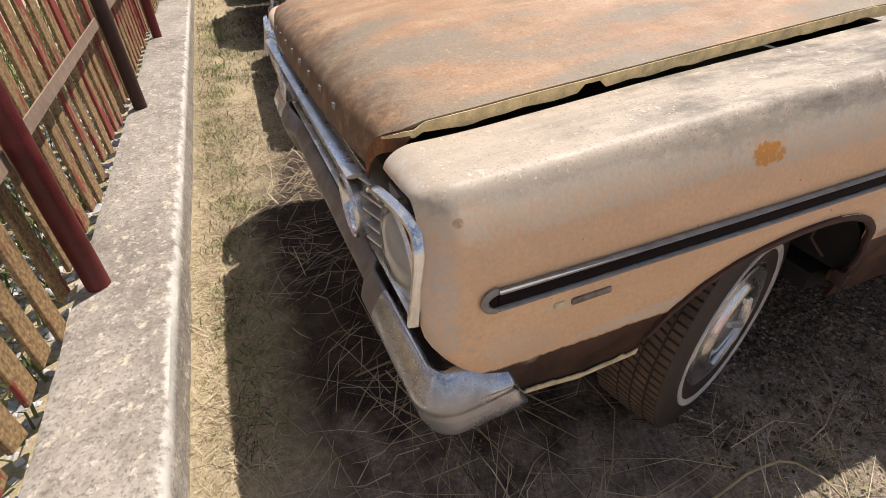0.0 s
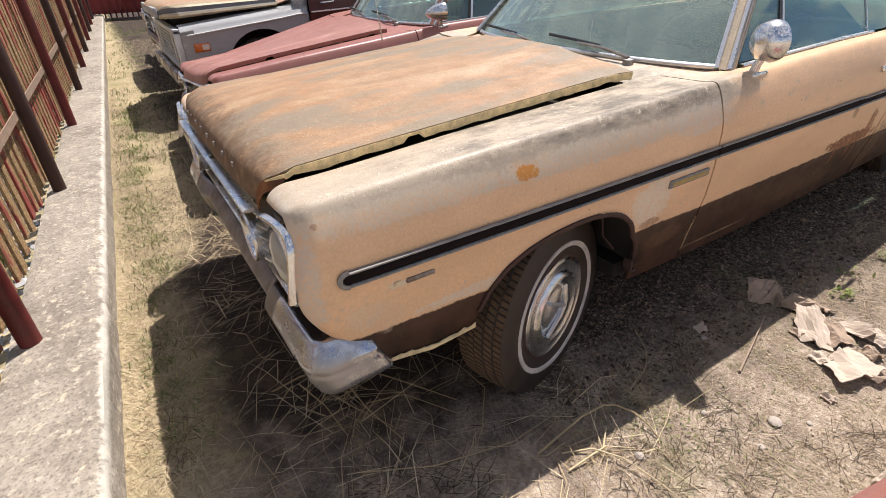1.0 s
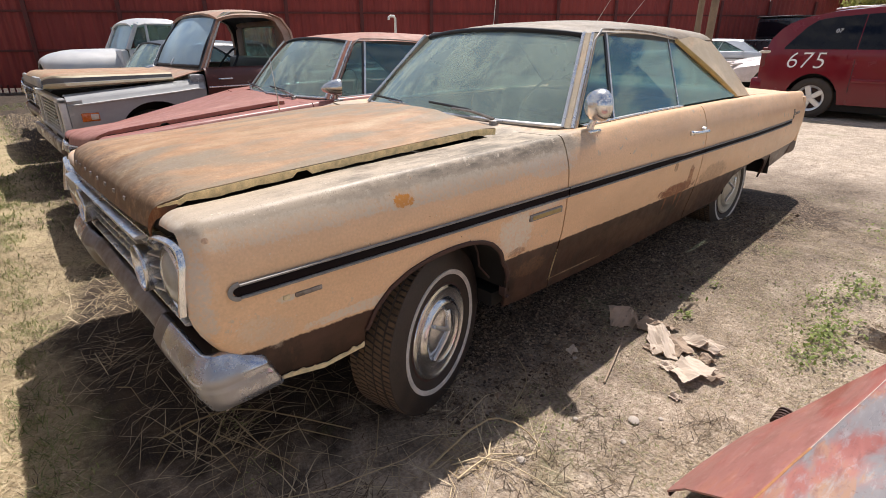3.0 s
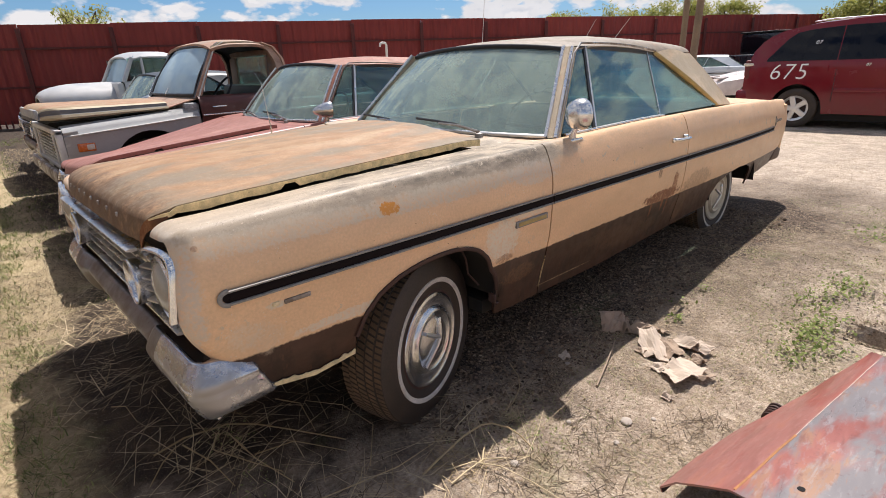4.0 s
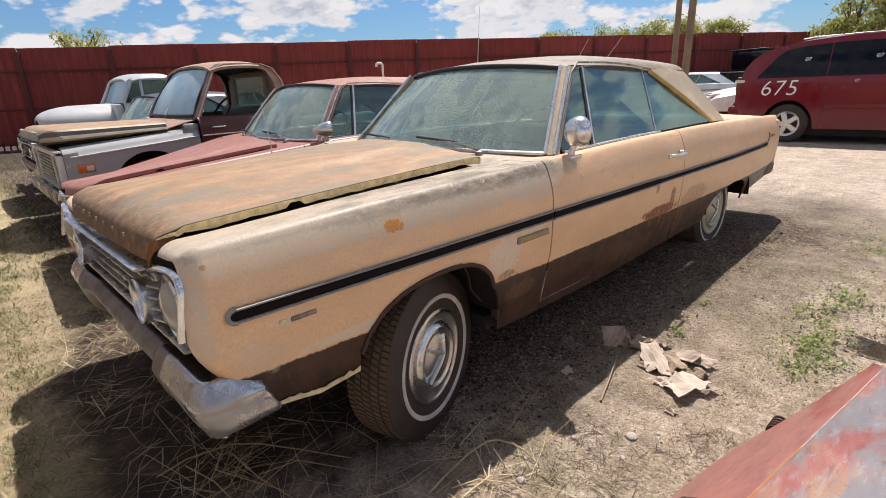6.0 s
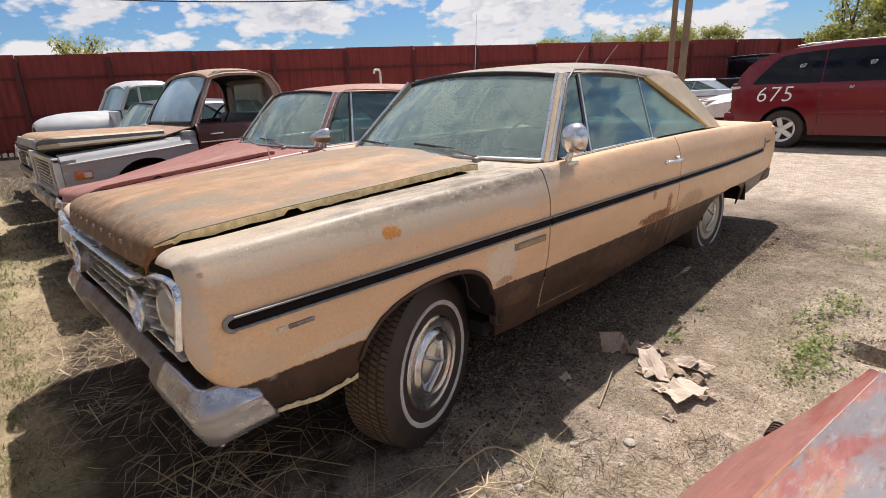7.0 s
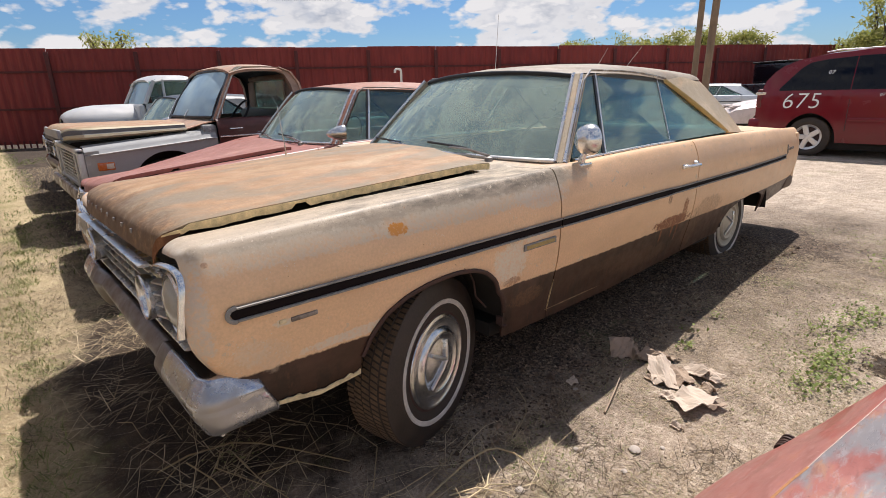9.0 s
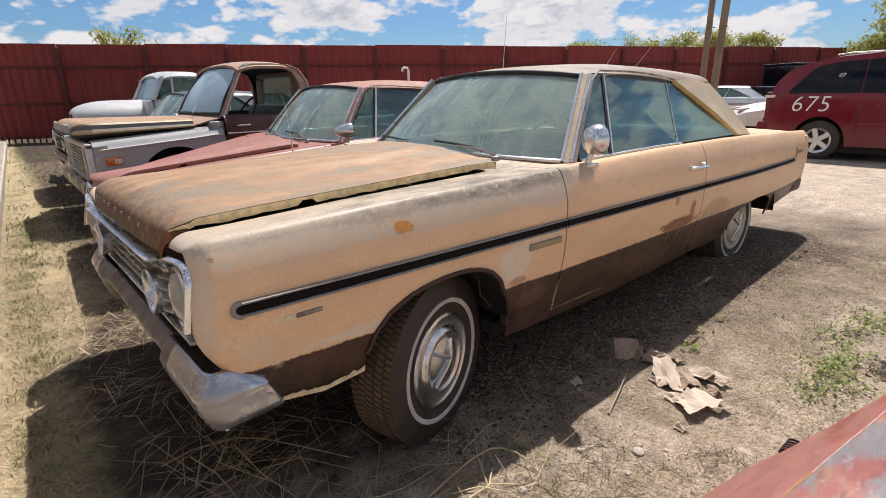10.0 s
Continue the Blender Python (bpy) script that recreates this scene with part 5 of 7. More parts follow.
def pickup(at):
    """Work truck with a sprung hood, glassless doors and a bench cab."""
    car = thing("pickup_truck", "grey and maroon pickup with a sprung hood and rusted cab", "truck", at, "parked vehicles")
    top = lambda y: 0.835 + 0.09 * min(1, (y - 0.12) / 1.4)
    low = arch(0.96, 0.44, 0.80, 0.42)
    for s, mir in ((1, False), (-1, True)):
        def fender(y):
            t = top(y)
            w = 0.955 if y > 0.2 else 0.955 - (0.2 - y) * 0.5
            return [(0.66, t - 0.02), (0.74, t + 0.055), (0.82, t + 0.07), (0.89, t + 0.045), (0.925, t + 0.01), (w - 0.012, t - 0.02), (w + 0.005, t - 0.03), (w, t - 0.05), (w, 0.70), (w, 0.62), (w - 0.01, 0.55), (w - 0.02, 0.48), (w - 0.03, 0.42)]
        fd = side_skin("front_fender", fender, fine_steps(0.10, 1.66, 0.96, 0.44), low, GREY_PAINT, car, mir)
        # Paler strip puts the ridge's bright highlight into its colour.
        strip("fender_ridge", [(s * (fender(y)[6][0] + 0.004), y, fender(y)[6][1] + 0.004) for y in spread(0.16, 1.62, 24)], 0.016, 0.010 * s, PALE_GREY, fd, (0, 0, 1), "pale strip painting the highlight on the fender ridge")
        bm = box_bm((s * 0.942, 0.20, 0.655), (s * 0.968, 0.37, 0.735), 0.008)
        mk = part("side_marker", bm, AMBER, fd, "amber side marker lamp")
        part("marker_lens", box_bm((s * 0.962, 0.285, 0.670), (s * 0.972, 0.36, 0.721), 0.004), PALE_LENS, mk)
        door_prof = lambda y: [(0.86, 1.105), (0.90, 1.10), (0.935, 1.07), (0.955, 1.0), (0.962, 0.93), (0.965, 0.91), (0.958, 0.89), (0.955, 0.7), (0.945, 0.55), (0.93, 0.42)]
        dr = side_skin("door", door_prof, spread(1.68, 2.62, 8), lambda y: 0.42, MAROON, car, mir, CABIN)
        v, f = tube([(s * 0.965, 1.80, 0.985), (s * 0.985, 1.83, 0.985), (s * 0.985, 1.93, 0.985)], 0.010, 8)
        part("door_handle", mesh_of("handle", v, f, CHROME), CHROME, dr, "chrome door handle")
        strip("side_moulding", [(s * 0.968, y, 0.905) for y in spread(1.69, 2.61, 6)], 0.02, 0.01, BRIGHT, dr, (0, 0, 1))
        # cab frame: front pillar, roof rail, rear pillar round an open window
        F = lambda x, y, z: (s * x, y, z)
        outer = [(1.66, 1.085), (1.80, 1.33), (1.95, 1.575), (2.05, 1.625), (2.30, 1.635), (2.54, 1.622), (2.66, 1.575), (2.735, 1.45), (2.765, 1.28), (2.775, 1.085)]
        hole = [(1.738, 1.10), (1.848, 1.31), (1.972, 1.530), (2.06, 1.580), (2.28, 1.592), (2.48, 1.582), (2.565, 1.54), (2.62, 1.43), (2.645, 1.28), (2.65, 1.10)]
        verts = []
        for ring, dx in ((outer, 0.0), (hole, 0.0), (hole, -0.07), (outer, -0.07)):
            verts += [F(0.875 - 0.24 * (z - 1.085) - 0.10 * max(0, z - 1.5) + dx, y, z) for y, z in ring]
        m = len(outer)
        faces = [(a * m + k, a * m + k + 1, ((a + 1) % 4) * m + k + 1, ((a + 1) % 4) * m + k) for a in range(4) for k in range(m - 1)]
        cab = mesh_of("cab_side", verts, faces, CAB_RUST, True, (BLACK,))
        cab.polygons.foreach_set("material_index", [1 if i >= 2 * (m - 1) else 0 for i in range(len(cab.polygons))])
        part("cab_side", cab, CAB_RUST, car, "sun-faded cab frame round an open window")
        edge = lambda z, y: (s * (0.879 - 0.24 * (z - 1.085) - 0.10 * max(0, z - 1.5)), y, z)
        strip("pillar_edge", [edge(z, y - 0.030) for y, z in outer[5:]], 0.040, 0.010, CAB_RUST, car, (s, 0, 0), "rounded faded rear pillar edge")
        strip("pillar_edge", [edge(z, y + 0.035) for y, z in outer[:4]], 0.035, 0.010, PALE_GREY, car, (s, 0, 0), "pale worn pillar edge")
        strip("drip_rail", [edge(z - 0.004, y) for y, z in outer[2:5]], 0.010, 0.010, HOOD_PALE, car, (s, 0, 0))
        side_skin("bed_side", lambda y: [(0.80, 1.02), (0.93, 1.02), (0.95, 1.0), (0.955, 0.9), (0.955, 0.7), (0.94, 0.5)], fine_steps(2.86, 5.05, 3.95, 0.42), arch(3.95, 0.42, 0.80, 0.5), GREY_PAINT, car, mir)
        for y in (0.96, 3.95):
            wheel(car, Matrix.Translation((s * 0.80, y, 0.345)) @ Matrix.Rotation(math.pi if s < 0 else 0, 4, "Z"), False, False, 0.36)
        part("inner_wing", box_bm((s * 0.55, 0.2, 0.4), (s * 0.66, 1.6, 0.80)), DARK, car)
        # headlamp
        v, f = lathe([(0.10, 0.03), (0.105, -0.01), (0.088, -0.015), (0.08, 0.02), (0.05, 0.0), (0.0005, -0.01)], 24, "y", (s * 0.70, 0.06, 0.70))
        part("headlamp", mesh_of("headlamp", v, f, LAMP_GLASS), LAMP_GLASS, car)
    # roof
    def roof(u, y):
        q = (y - 2.30) / 0.42
        z = 1.675 - 0.075 * abs(u) ** 3.5 - (0.07 * abs(q) ** 3 if q < 0 else 0.17 * q ** 4)
        return (u * (0.79 - 0.06 * max(0, q) ** 2), y, z)
    sheet("roof", roof, [-1, -0.97, -0.9, -0.75, -0.5, -0.2, 0.2, 0.5, 0.75, 0.9, 0.97, 1], spread(1.93, 2.72, 14), CAB_RUST, car, "", 0.03, False, BLACK)
    bm = box_bm((-0.86, 2.70, 0.5), (0.86, 2.76, 1.12), 0.02)
    part("cab_back", bm, MAROON, car)
    for x0, x1 in ((-0.72, -0.50), (0.50, 0.72)):
        part("back_post", box_bm((x0, 2.66, 1.10), (x1, 2.71, 1.52), 0.02), CAB_RUST, car)
    part("back_header", box_bm((-0.6, 2.63, 1.50), (0.6, 2.68, 1.56), 0.02), CAB_RUST, car)
    part("back_window", box_bm((-0.56, 2.675, 1.11), (0.56, 2.68, 1.51)), SIDE_GLASS, car)

    def screen(u, v):
        b, t = Vector((u * 0.80, 1.58 + 0.10 * u * u, 1.115)), Vector((u * 0.70, 1.93 + 0.06 * u * u, 1.575 + 0.02 * (1 - u * u)))
        p = b.lerp(t, v)
        p.y -= 0.03 * math.sin(math.pi * v)
        return tuple(p)
    sheet("windshield", screen, spread(-1, 1, 13), spread(0, 1, 6), BLUE_GLASS, car, "bluish curved windshield", 0.004)
    strip("windshield_seal", [Vector(screen(u, 0)) for u in spread(-1, 1, 9)], 0.03, 0.014, BLACK, car)
    strip("windshield_seal", [Vector(screen(u, 1)) for u in spread(-1, 1, 9)], 0.03, 0.014, BLACK, car)
    for s in (1, -1):
        strip("windshield_seal", [Vector(screen(s, v)) for v in spread(0, 1, 6)], 0.03, 0.014, BLACK, car, (s, 0, 0))

    def cowl(u, v):
        return (u * (0.80 + 0.06 * v), 1.25 + 0.45 * v * (1 + 0.1 * u * u) - 0.02, 1.03 + 0.085 * v - 0.03 * u * u)
    sheet("cowl", cowl, spread(-1, 1, 9), spread(0, 1, 4), CAB_RUST, car, "", 0.01)
    part("cowl_side", box_bm((-0.90, 1.50, 0.5), (0.90, 1.69, 1.04), 0.03), GREY_PAINT, car)
    # sprung hood: a shallow pan with a flat top and a stepped side
    hp = [(0.80, 0.0), (0.845, 0.020), (0.835, 0.042), (0.80, 0.046), (0.79, 0.082), (0.765, 0.098), (0.6, 0.112), (0.3, 0.122)]
    hp = hp + [(0.0, 0.124)] + [(-x, z) for x, z in hp[::-1]]

    def hood(y, k):
        x, z = hp[k]
        base = 0.955 + 0.025 * y
        nose = min(1, 0.80 + (y + 0.0) * 1.6)
        tall = float(np.interp(y, [-0.03, 0.0, 0.05, 1.25], [0.8, 1.0, 1.15, 0.80]))
        return (x * nose, y - 0.05 * (1 - (x / 0.84) ** 2) * (1 if y < 0.3 else 0), base + z * tall)
    hd = sheet("hood", hood, [-0.03, -0.015, 0.0, 0.03, 0.08, 0.15, 0.3, 0.6, 0.9, 1.1, 1.25], range(len(hp)), HOOD_TAN, car, "sun-bleached tan hood standing ajar", 0.02, False, HOOD_PALE, False)
    hm = hd.data
    hm.materials.append(HOOD_PALE)
    hm.materials.append(HOOD_BAND)
    n = len(hp) - 1
    for p in hm.polygons:
        k = min(p.index % n, n - 1 - p.index % n)
        if k < 5:
            p.material_index = 3 if k in (2, 3) else 2
    part("hood_nose", box_bm((-0.62, -0.075, 0.965), (0.62, -0.03, 1.06), 0.02), GREY_PAINT, hd)
    part("engine", box_bm((-0.60, 0.15, 0.5), (0.60, 1.5, 0.86), 0.04), DARK, car)
    # grille
    part("grille_back", box_bm((-0.86, 0.10, 0.45), (0.86, 0.13, 0.86)), DARK, car)
    for k in range(8):
        part("grille_bar", box_bm((-0.56, 0.045, 0.53 + 0.036 * k), (0.56, 0.075, 0.542 + 0.036 * k), 0.003), BRIGHT, car)
    for a, b in (((-0.90, 0.03, 0.82), (0.90, 0.10, 0.875)), ((-0.90, 0.03, 0.47), (0.90, 0.10, 0.51)), ((-0.90, 0.03, 0.47), (-0.83, 0.10, 0.87)), ((0.83, 0.03, 0.47), (0.90, 0.10, 0.87)), ((0.55, 0.035, 0.50), (0.60, 0.09, 0.83)), ((-0.60, 0.035, 0.50), (-0.55, 0.09, 0.83))):
        part("grille_frame", box_bm(a, b, 0.014, 2), WHITE_TRIM, car)
    part("valance", box_bm((-0.88, 0.10, 0.35), (0.88, 0.14, 0.48), 0.02), GREY_PAINT, car)
    bm = box_bm((-0.96, -0.06, 0.36), (0.96, 0.0, 0.50), 0.025, 3)
    part("front_bumper", bm, OLD_CHROME, car)
    part("bed_floor", box_bm((-0.85, 2.85, 0.60), (0.85, 5.0, 0.64)), GREY_PAINT, car)
    part("bed_front", box_bm((-0.82, 2.85, 0.60), (0.82, 2.89, 1.01), 0.01), GREY_PAINT, car)
    part("tailgate", box_bm((-0.82, 5.0, 0.58), (0.82, 5.05, 1.0), 0.01), GREY_PAINT, car)
    part("chassis", box_bm((-0.5, 0.1, 0.30), (0.5, 5.0, 0.45)), DARK, car)
    part("floor_pan", box_bm((-0.86, 1.6, 0.44), (0.86, 2.72, 0.48)), DARK, car)
    bm = box_bm((-0.75, 2.2, 0.5), (0.75, 2.66, 0.82), 0.06)
    box_bm((-0.75, 2.52, 0.8), (0.75, 2.68, 1.18), 0.06, 2, bm)
    part("bench_seat", bm, CABIN, car)
    part("dashboard", box_bm((-0.80, 1.70, 0.85), (0.80, 1.92, 1.09), 0.04), BLACK, car)
    v, f = lathe([(0.20, 0.0), (0.21, 0.012), (0.22, 0.0), (0.21, -0.012)], 32, "z", closed=True)
    part("steering_wheel", mesh_of("sw", moved(v, Matrix.Translation((0.40, 2.10, 1.10)) @ Matrix.Rotation(radians(55), 4, "X")), f, BLACK), BLACK, car)
    for s, y in ((1, 0),):
        v, f = tube([(0.28, 1.50, 1.12), (0.22, 1.60, 1.18)], 0.012, 6)
        part("wiper_arm", mesh_of("wiper", v, f, CHROME), CHROME, car)
    # a short nose, and a tall cab set well forward
    done = set()
    for ob in car.children_recursive:
        if ob.type == "MESH" and ob.matrix_basis == Matrix() and ob.parent.name.split(".")[0] not in ("wheel", "tyre", "hubcap") and ob.data.name not in done:
            done.add(ob.data.name)
            for q in ob.data.vertices:
                q.co.y = float(np.interp(q.co.y, [-0.2, 0.0, 1.25, 1.6, 2.75, 5.2], [-0.05, 0.13, 1.22, 1.43, 2.66, 5.11]))
                q.co.z += 0.045 * min(1, max(0, (q.co.z - 1.1) / 0.5))
    return car


pickup(pose(-4.87, 0.24, 0.0))


def old_truck(at, paint, label):
    """Round-hooded truck of an older make with a small upright cab."""
    car = thing("old_truck", label, "truck", at, "parked vehicles")

    def hood(y, a):
        t = min(1, max(0, (y - 0.52) / 0.60))
        w = 0.30 + 0.34 * math.sqrt(t * (2 - t))
        h = 0.16 + 0.20 * math.sqrt(t * (2 - t))
        c, s = math.cos(a), math.sin(a)
        e = 2 / 2.6
        return (w * abs(c) ** e * (1 if c >= 0 else -1), y, 0.90 + 0.01 * y + h * abs(s) ** e)
    sheet("hood", hood, [0.52, 0.53, 0.55, 0.59, 0.66, 0.75, 0.88, 1.0, 1.2, 1.45, 1.72], [math.pi * k / 18 for k in range(19)], paint, car, "", 0.02)
    for s, mir in ((1, False), (-1, True)):
        def wing(y, a):
            q = (y - 1.1) / 0.62
            r = math.sqrt(max(0.02, 1 - q * q))
            return (0.55 + 0.36 * math.cos(a) * r ** 0.5, y, 0.45 + 0.50 * r * max(0.0, math.sin(a)) ** 0.7)
        sheet("front_fender", wing, spread(0.50, 1.70, 14), [math.pi / 2 * k / 8 for k in range(9)], paint, car, "", 0.012, mir)
        door = side_skin("door", lambda y: [(0.76, 1.27), (0.80, 1.25), (0.83, 1.15), (0.85, 0.95), (0.85, 0.7), (0.83, 0.45)], spread(1.66, 2.62, 5), lambda y: 0.45, paint, car, mir, CABIN)
        for nm, pts, r in (("front_pillar", [(s * 0.78, 1.66, 1.26), (s * 0.72, 1.86, 1.64)], 0.035), ("window_post", [(s * 0.79, 1.98, 1.26), (s * 0.72, 2.0, 1.66)], 0.022), ("rear_pillar", [(s * 0.765, 2.50, 1.22), (s * 0.70, 2.46, 1.66)], 0.085)):
            v, f = tube(pts, r, 8)
            part(nm, mesh_of(nm, v, f, paint), paint, car)
        x0, x1 = sorted((s * 0.735, s * 0.742))
        part("side_window", box_bm((x0, 1.78, 1.25), (x1, 2.44, 1.63)), SIDE_GLASS, car)
        for y in (1.12, 3.7):
            wheel(car, Matrix.Translation((s * 0.72, y, 0.345)) @ Matrix.Rotation(math.pi if s < 0 else 0, 4, "Z"), False, False, 0.36)
        side_skin("bed_side", lambda y: [(0.72, 0.98), (0.80, 0.98), (0.81, 0.9), (0.80, 0.5)], spread(2.72, 4.6, 5), lambda y: 0.5, paint, car, mir)

    def roof(u, y):
        q = (y - 2.20) / 0.42
        return (u * 0.75, y, 1.755 - 0.10 * abs(u) ** 4 - 0.09 * abs(q) ** 4)
    sheet("roof", roof, [-1, -0.95, -0.85, -0.6, -0.2, 0.2, 0.6, 0.85, 0.95, 1], spread(1.79, 2.62, 11), paint, car, "", 0.03)
    sheet("windshield", lambda u, v: (u * (0.76 - 0.06 * v), 1.64 + 0.20 * v + 0.06 * u * u, 1.27 + 0.40 * v), spread(-1, 1, 9), spread(0, 1, 3), BLUE_GLASS, car, "", 0.004)
    part("bench_seat", box_bm((-0.65, 2.1, 0.6), (0.65, 2.52, 1.40), 0.06), CABIN, car)
    part("cab_back", box_bm((-0.73, 2.54, 0.5), (0.73, 2.60, 1.62), 0.03), paint, car)
    part("cowl", box_bm((-0.80, 1.55, 0.5), (0.80, 1.66, 1.26), 0.04), paint, car)
    part("bed_floor", box_bm((-0.72, 2.7, 0.6), (0.72, 4.6, 0.64)), paint, car)
    part("grille", box_bm((-0.40, 0.46, 0.5), (0.40, 0.54, 0.93), 0.05), OLD_CHROME, car)
    part("front_bumper", box_bm((-0.85, 0.32, 0.42), (0.85, 0.38, 0.55), 0.02), OLD_CHROME, car)
    part("chassis", box_bm((-0.45, 0.35, 0.32), (0.45, 4.6, 0.48)), DARK, car)
    return car


OLD_WHITE = plain("old_white_paint", (0.50, 0.50, 0.49), 0.4, 0, 0.12, 5, 0.05, 0.2)
old_truck(pose(-8.72, 0.28, 0.0), OLD_WHITE, "white old truck with a rounded hood by the fence")

# ---- red van ----
VAN_RED = plain("van_red", (0.150, 0.004, 0.012), 0.2, 0.0, 0.08, 6, 0.0, 0.0)
VAN_GLASS = plain("van_black_glass", (0.005, 0.006, 0.010), 0.14, 0, 0.1, 6, 0.0, 0.0)
VAN_GLASS.node_tree.nodes["Principled BSDF"].inputs["Specular IOR Level"].default_value = 0.25
ALLOY = chrome("alloy", (0.70, 0.70, 0.70), 0.32, 0.1)
WHITE_MARK = plain("white_marker_paint", (0.75, 0.74, 0.74), 0.7, 0, 0.08, 40)


def van(at):
    """Minivan; local x runs from its tail (0) to its nose, y 0 is the side that is seen."""
    car = thing("minivan", "dark red minivan with a white number on its side", "van", at, "parked vehicles")
    roof_z = lerp_of([(0.0, 0.95), (0.05, 1.15), (0.18, 1.36), (0.34, 1.49), (0.55, 1.58), (0.95, 1.655), (1.6, 1.70), (2.6, 1.70), (3.1, 1.62), (3.6, 1.38), (3.95, 1.10), (4.6, 0.98), (4.95, 0.80), (5.02, 0.6)])
    tail_in = lambda x: 0.10 * max(0, 1 - x / 0.35) ** 2 + 0.12 * max(0, (x - 4.4) / 0.6) ** 2
    low = lambda x: max(0.25, *(0.25 + 0.47 * math.sqrt(max(0, 1 - ((x - c) / 0.395) ** 2)) if abs(x - c) < 0.395 else 0.25 for c in (0.88, 3.92)))
    xs = sorted(set(spread(0, 5.02, 44)) | {c + 0.395 * math.cos(math.pi * i / 14) for c in (0.88, 3.92) for i in range(15)})

    def side(x, k):
        t = k / 15
        z0, z1 = low(x), roof_z(x)
        z = z0 + (z1 - z0) * t
        y = tail_in(x) + 0.02 * max(0, (0.55 - z) / 0.3) + (0.20 * max(0, (z - 1.02) / 0.7) ** 1.3)
        if 0.98 < z < 1.02:
            y -= 0.012
        return (x, y, z)
    for mir in (False, True):
        fn = side if not mir else (lambda x, k: (lambda p: (p[0], 1.98 - p[1], p[2]))(side(x, k)))
        sheet("body_side", fn, xs, range(16), VAN_RED, car, "", 0.01, False, None, mir)
        # dark glass set into the side
        for nm, x0, x1 in (("rear_side_window", 0.36, 1.36), ("slider_window", 1.375, 2.36), ("front_window", 2.375, 3.25)):
            def pane(u, v):
                x = x0 + (x1 - x0) * u
                zt = min(roof_z(x) - 0.085, 1.605)
                zb = 1.09
                if nm == "rear_side_window":
                    zt = min(zt, 1.12 + 1.25 * max(0, x - 0.36))
                z = zb + (zt - zb) * v
                y = tail_in(x) + 0.20 * max(0, (z - 1.02) / 0.7) ** 1.3 - 0.006
                return (x, y if not mir else 1.98 - y, z)
            sheet(nm, pane, spread(0, 1, 9), spread(0, 1, 5), VAN_GLASS, car, "black tinted glass", 0.004, False, None, mir)
        yy = -0.004 if not mir else 1.974
        for x in (1.38, 2.38, 3.3):
            part("door_seam", box_bm((x - 0.004, yy, 0.45), (x + 0.004, yy + 0.012, 1.05)), BLACK, car)
        part("side_rub_strip", box_bm((1.4, yy - 0.008, 0.60), (3.4, yy + 0.012, 0.655), 0.004), VAN_RED, car)
        for c in (0.88, 3.92):
            w = wheel(car, Matrix.Translation((c, 0.12 if not mir else 1.86, 0.325)) @ Matrix.Rotation(radians(-90 if not mir else 90), 4, "Z"), False, False, 0.325, 0.20, 0.205)
            for k in range(5):
                m4 = Matrix.Rotation(2 * math.pi * k / 5 + 0.3, 4, "X")
                bm = box_bm((0.070, -0.042, 0.02), (0.096, 0.042, 0.20), 0.008, 1, None, m4)
                part("spoke", bm, ALLOY, w)
            v, f = lathe([(0.05, 0.06), (0.045, 0.10), (0.0005, 0.105)], 20)
            part("hub_cover", mesh_of("hub_cover", v, f, ALLOY), ALLOY, w)
            v, f = lathe([(0.170, 0.075), (0.185, 0.088), (0.208, 0.098), (0.214, 0.085)], 36)
            part("rim_edge", mesh_of("rim_edge", v, f, ALLOY), ALLOY, w)
    sheet("roof", lambda x, u: (x, 0.99 + u * (0.99 - tail_in(x) - 0.20 * max(0, (roof_z(x) - 1.02) / 0.7) ** 1.3), roof_z(x) + 0.05 * (1 - u * u) * min(1, max(0.1, x))), xs, spread(-1, 1, 9), VAN_RED, car, "", 0.01)
    # Hangs extra low to block sky light and blacken the shade beneath.
    part("underbody", box_bm((0.1, 0.10, 0.13), (4.9, 1.88, 0.45), 0.03), DARK, car)
    part("rear_bumper", box_bm((-0.10, 0.06, 0.36), (0.20, 1.92, 0.62), 0.05, 3), VAN_RED, car)
    part("tail_lamp", box_bm((0.0, 0.05, 0.80), (0.10, 0.20, 1.12), 0.03, 2), RED_POST, car)
    part("tail_lamp", box_bm((0.0, 1.78, 0.80), (0.10, 1.93, 1.12), 0.03, 2), RED_POST, car)
    part("tail_lens", box_bm((-0.02, 0.03, 1.02), (0.16, 0.12, 1.07), 0.02, 2), PALE_LENS, car)
    for y in (0.28, 1.70):
        v, f = tube([(0.9, y, 1.69), (1.1, y, 1.715), (2.6, y, 1.72), (2.8, y, 1.70)], 0.010, 8)
        part("roof_rail", mesh_of("roof_rail", v, f, ALLOY), ALLOY, car)
    part("cabin", box_bm((0.3, 0.3, 0.45), (3.3, 1.68, 1.0), 0.05), BLACK, car)
    # number brushed on the rear side
    for txt, x, z, size in (("675", 0.42, 0.80, 0.36), ("07", 1.02, 1.34, 0.085), ("07", 1.95, 1.34, 0.085), ("07", 1.75, 0.99, 0.06)):
        cu = bpy.data.curves.new("number", "FONT")
        cu.body, cu.size, cu.extrude, cu.shear = txt, size, 0.002, 0.16
        cu.space_character, cu.offset = 1.08, -0.004 if size > 0.2 else 0.0
        cu.materials.append(WHITE_MARK)
        ob = new("painted_number", cu)
        ob.parent = car
        lean = -16 if z > 1.1 else 0
        ob.matrix_basis = pose(x, -0.010 + (0.055 if z > 1.1 else 0.0), z, 90 + lean, 0, 0)
    return car


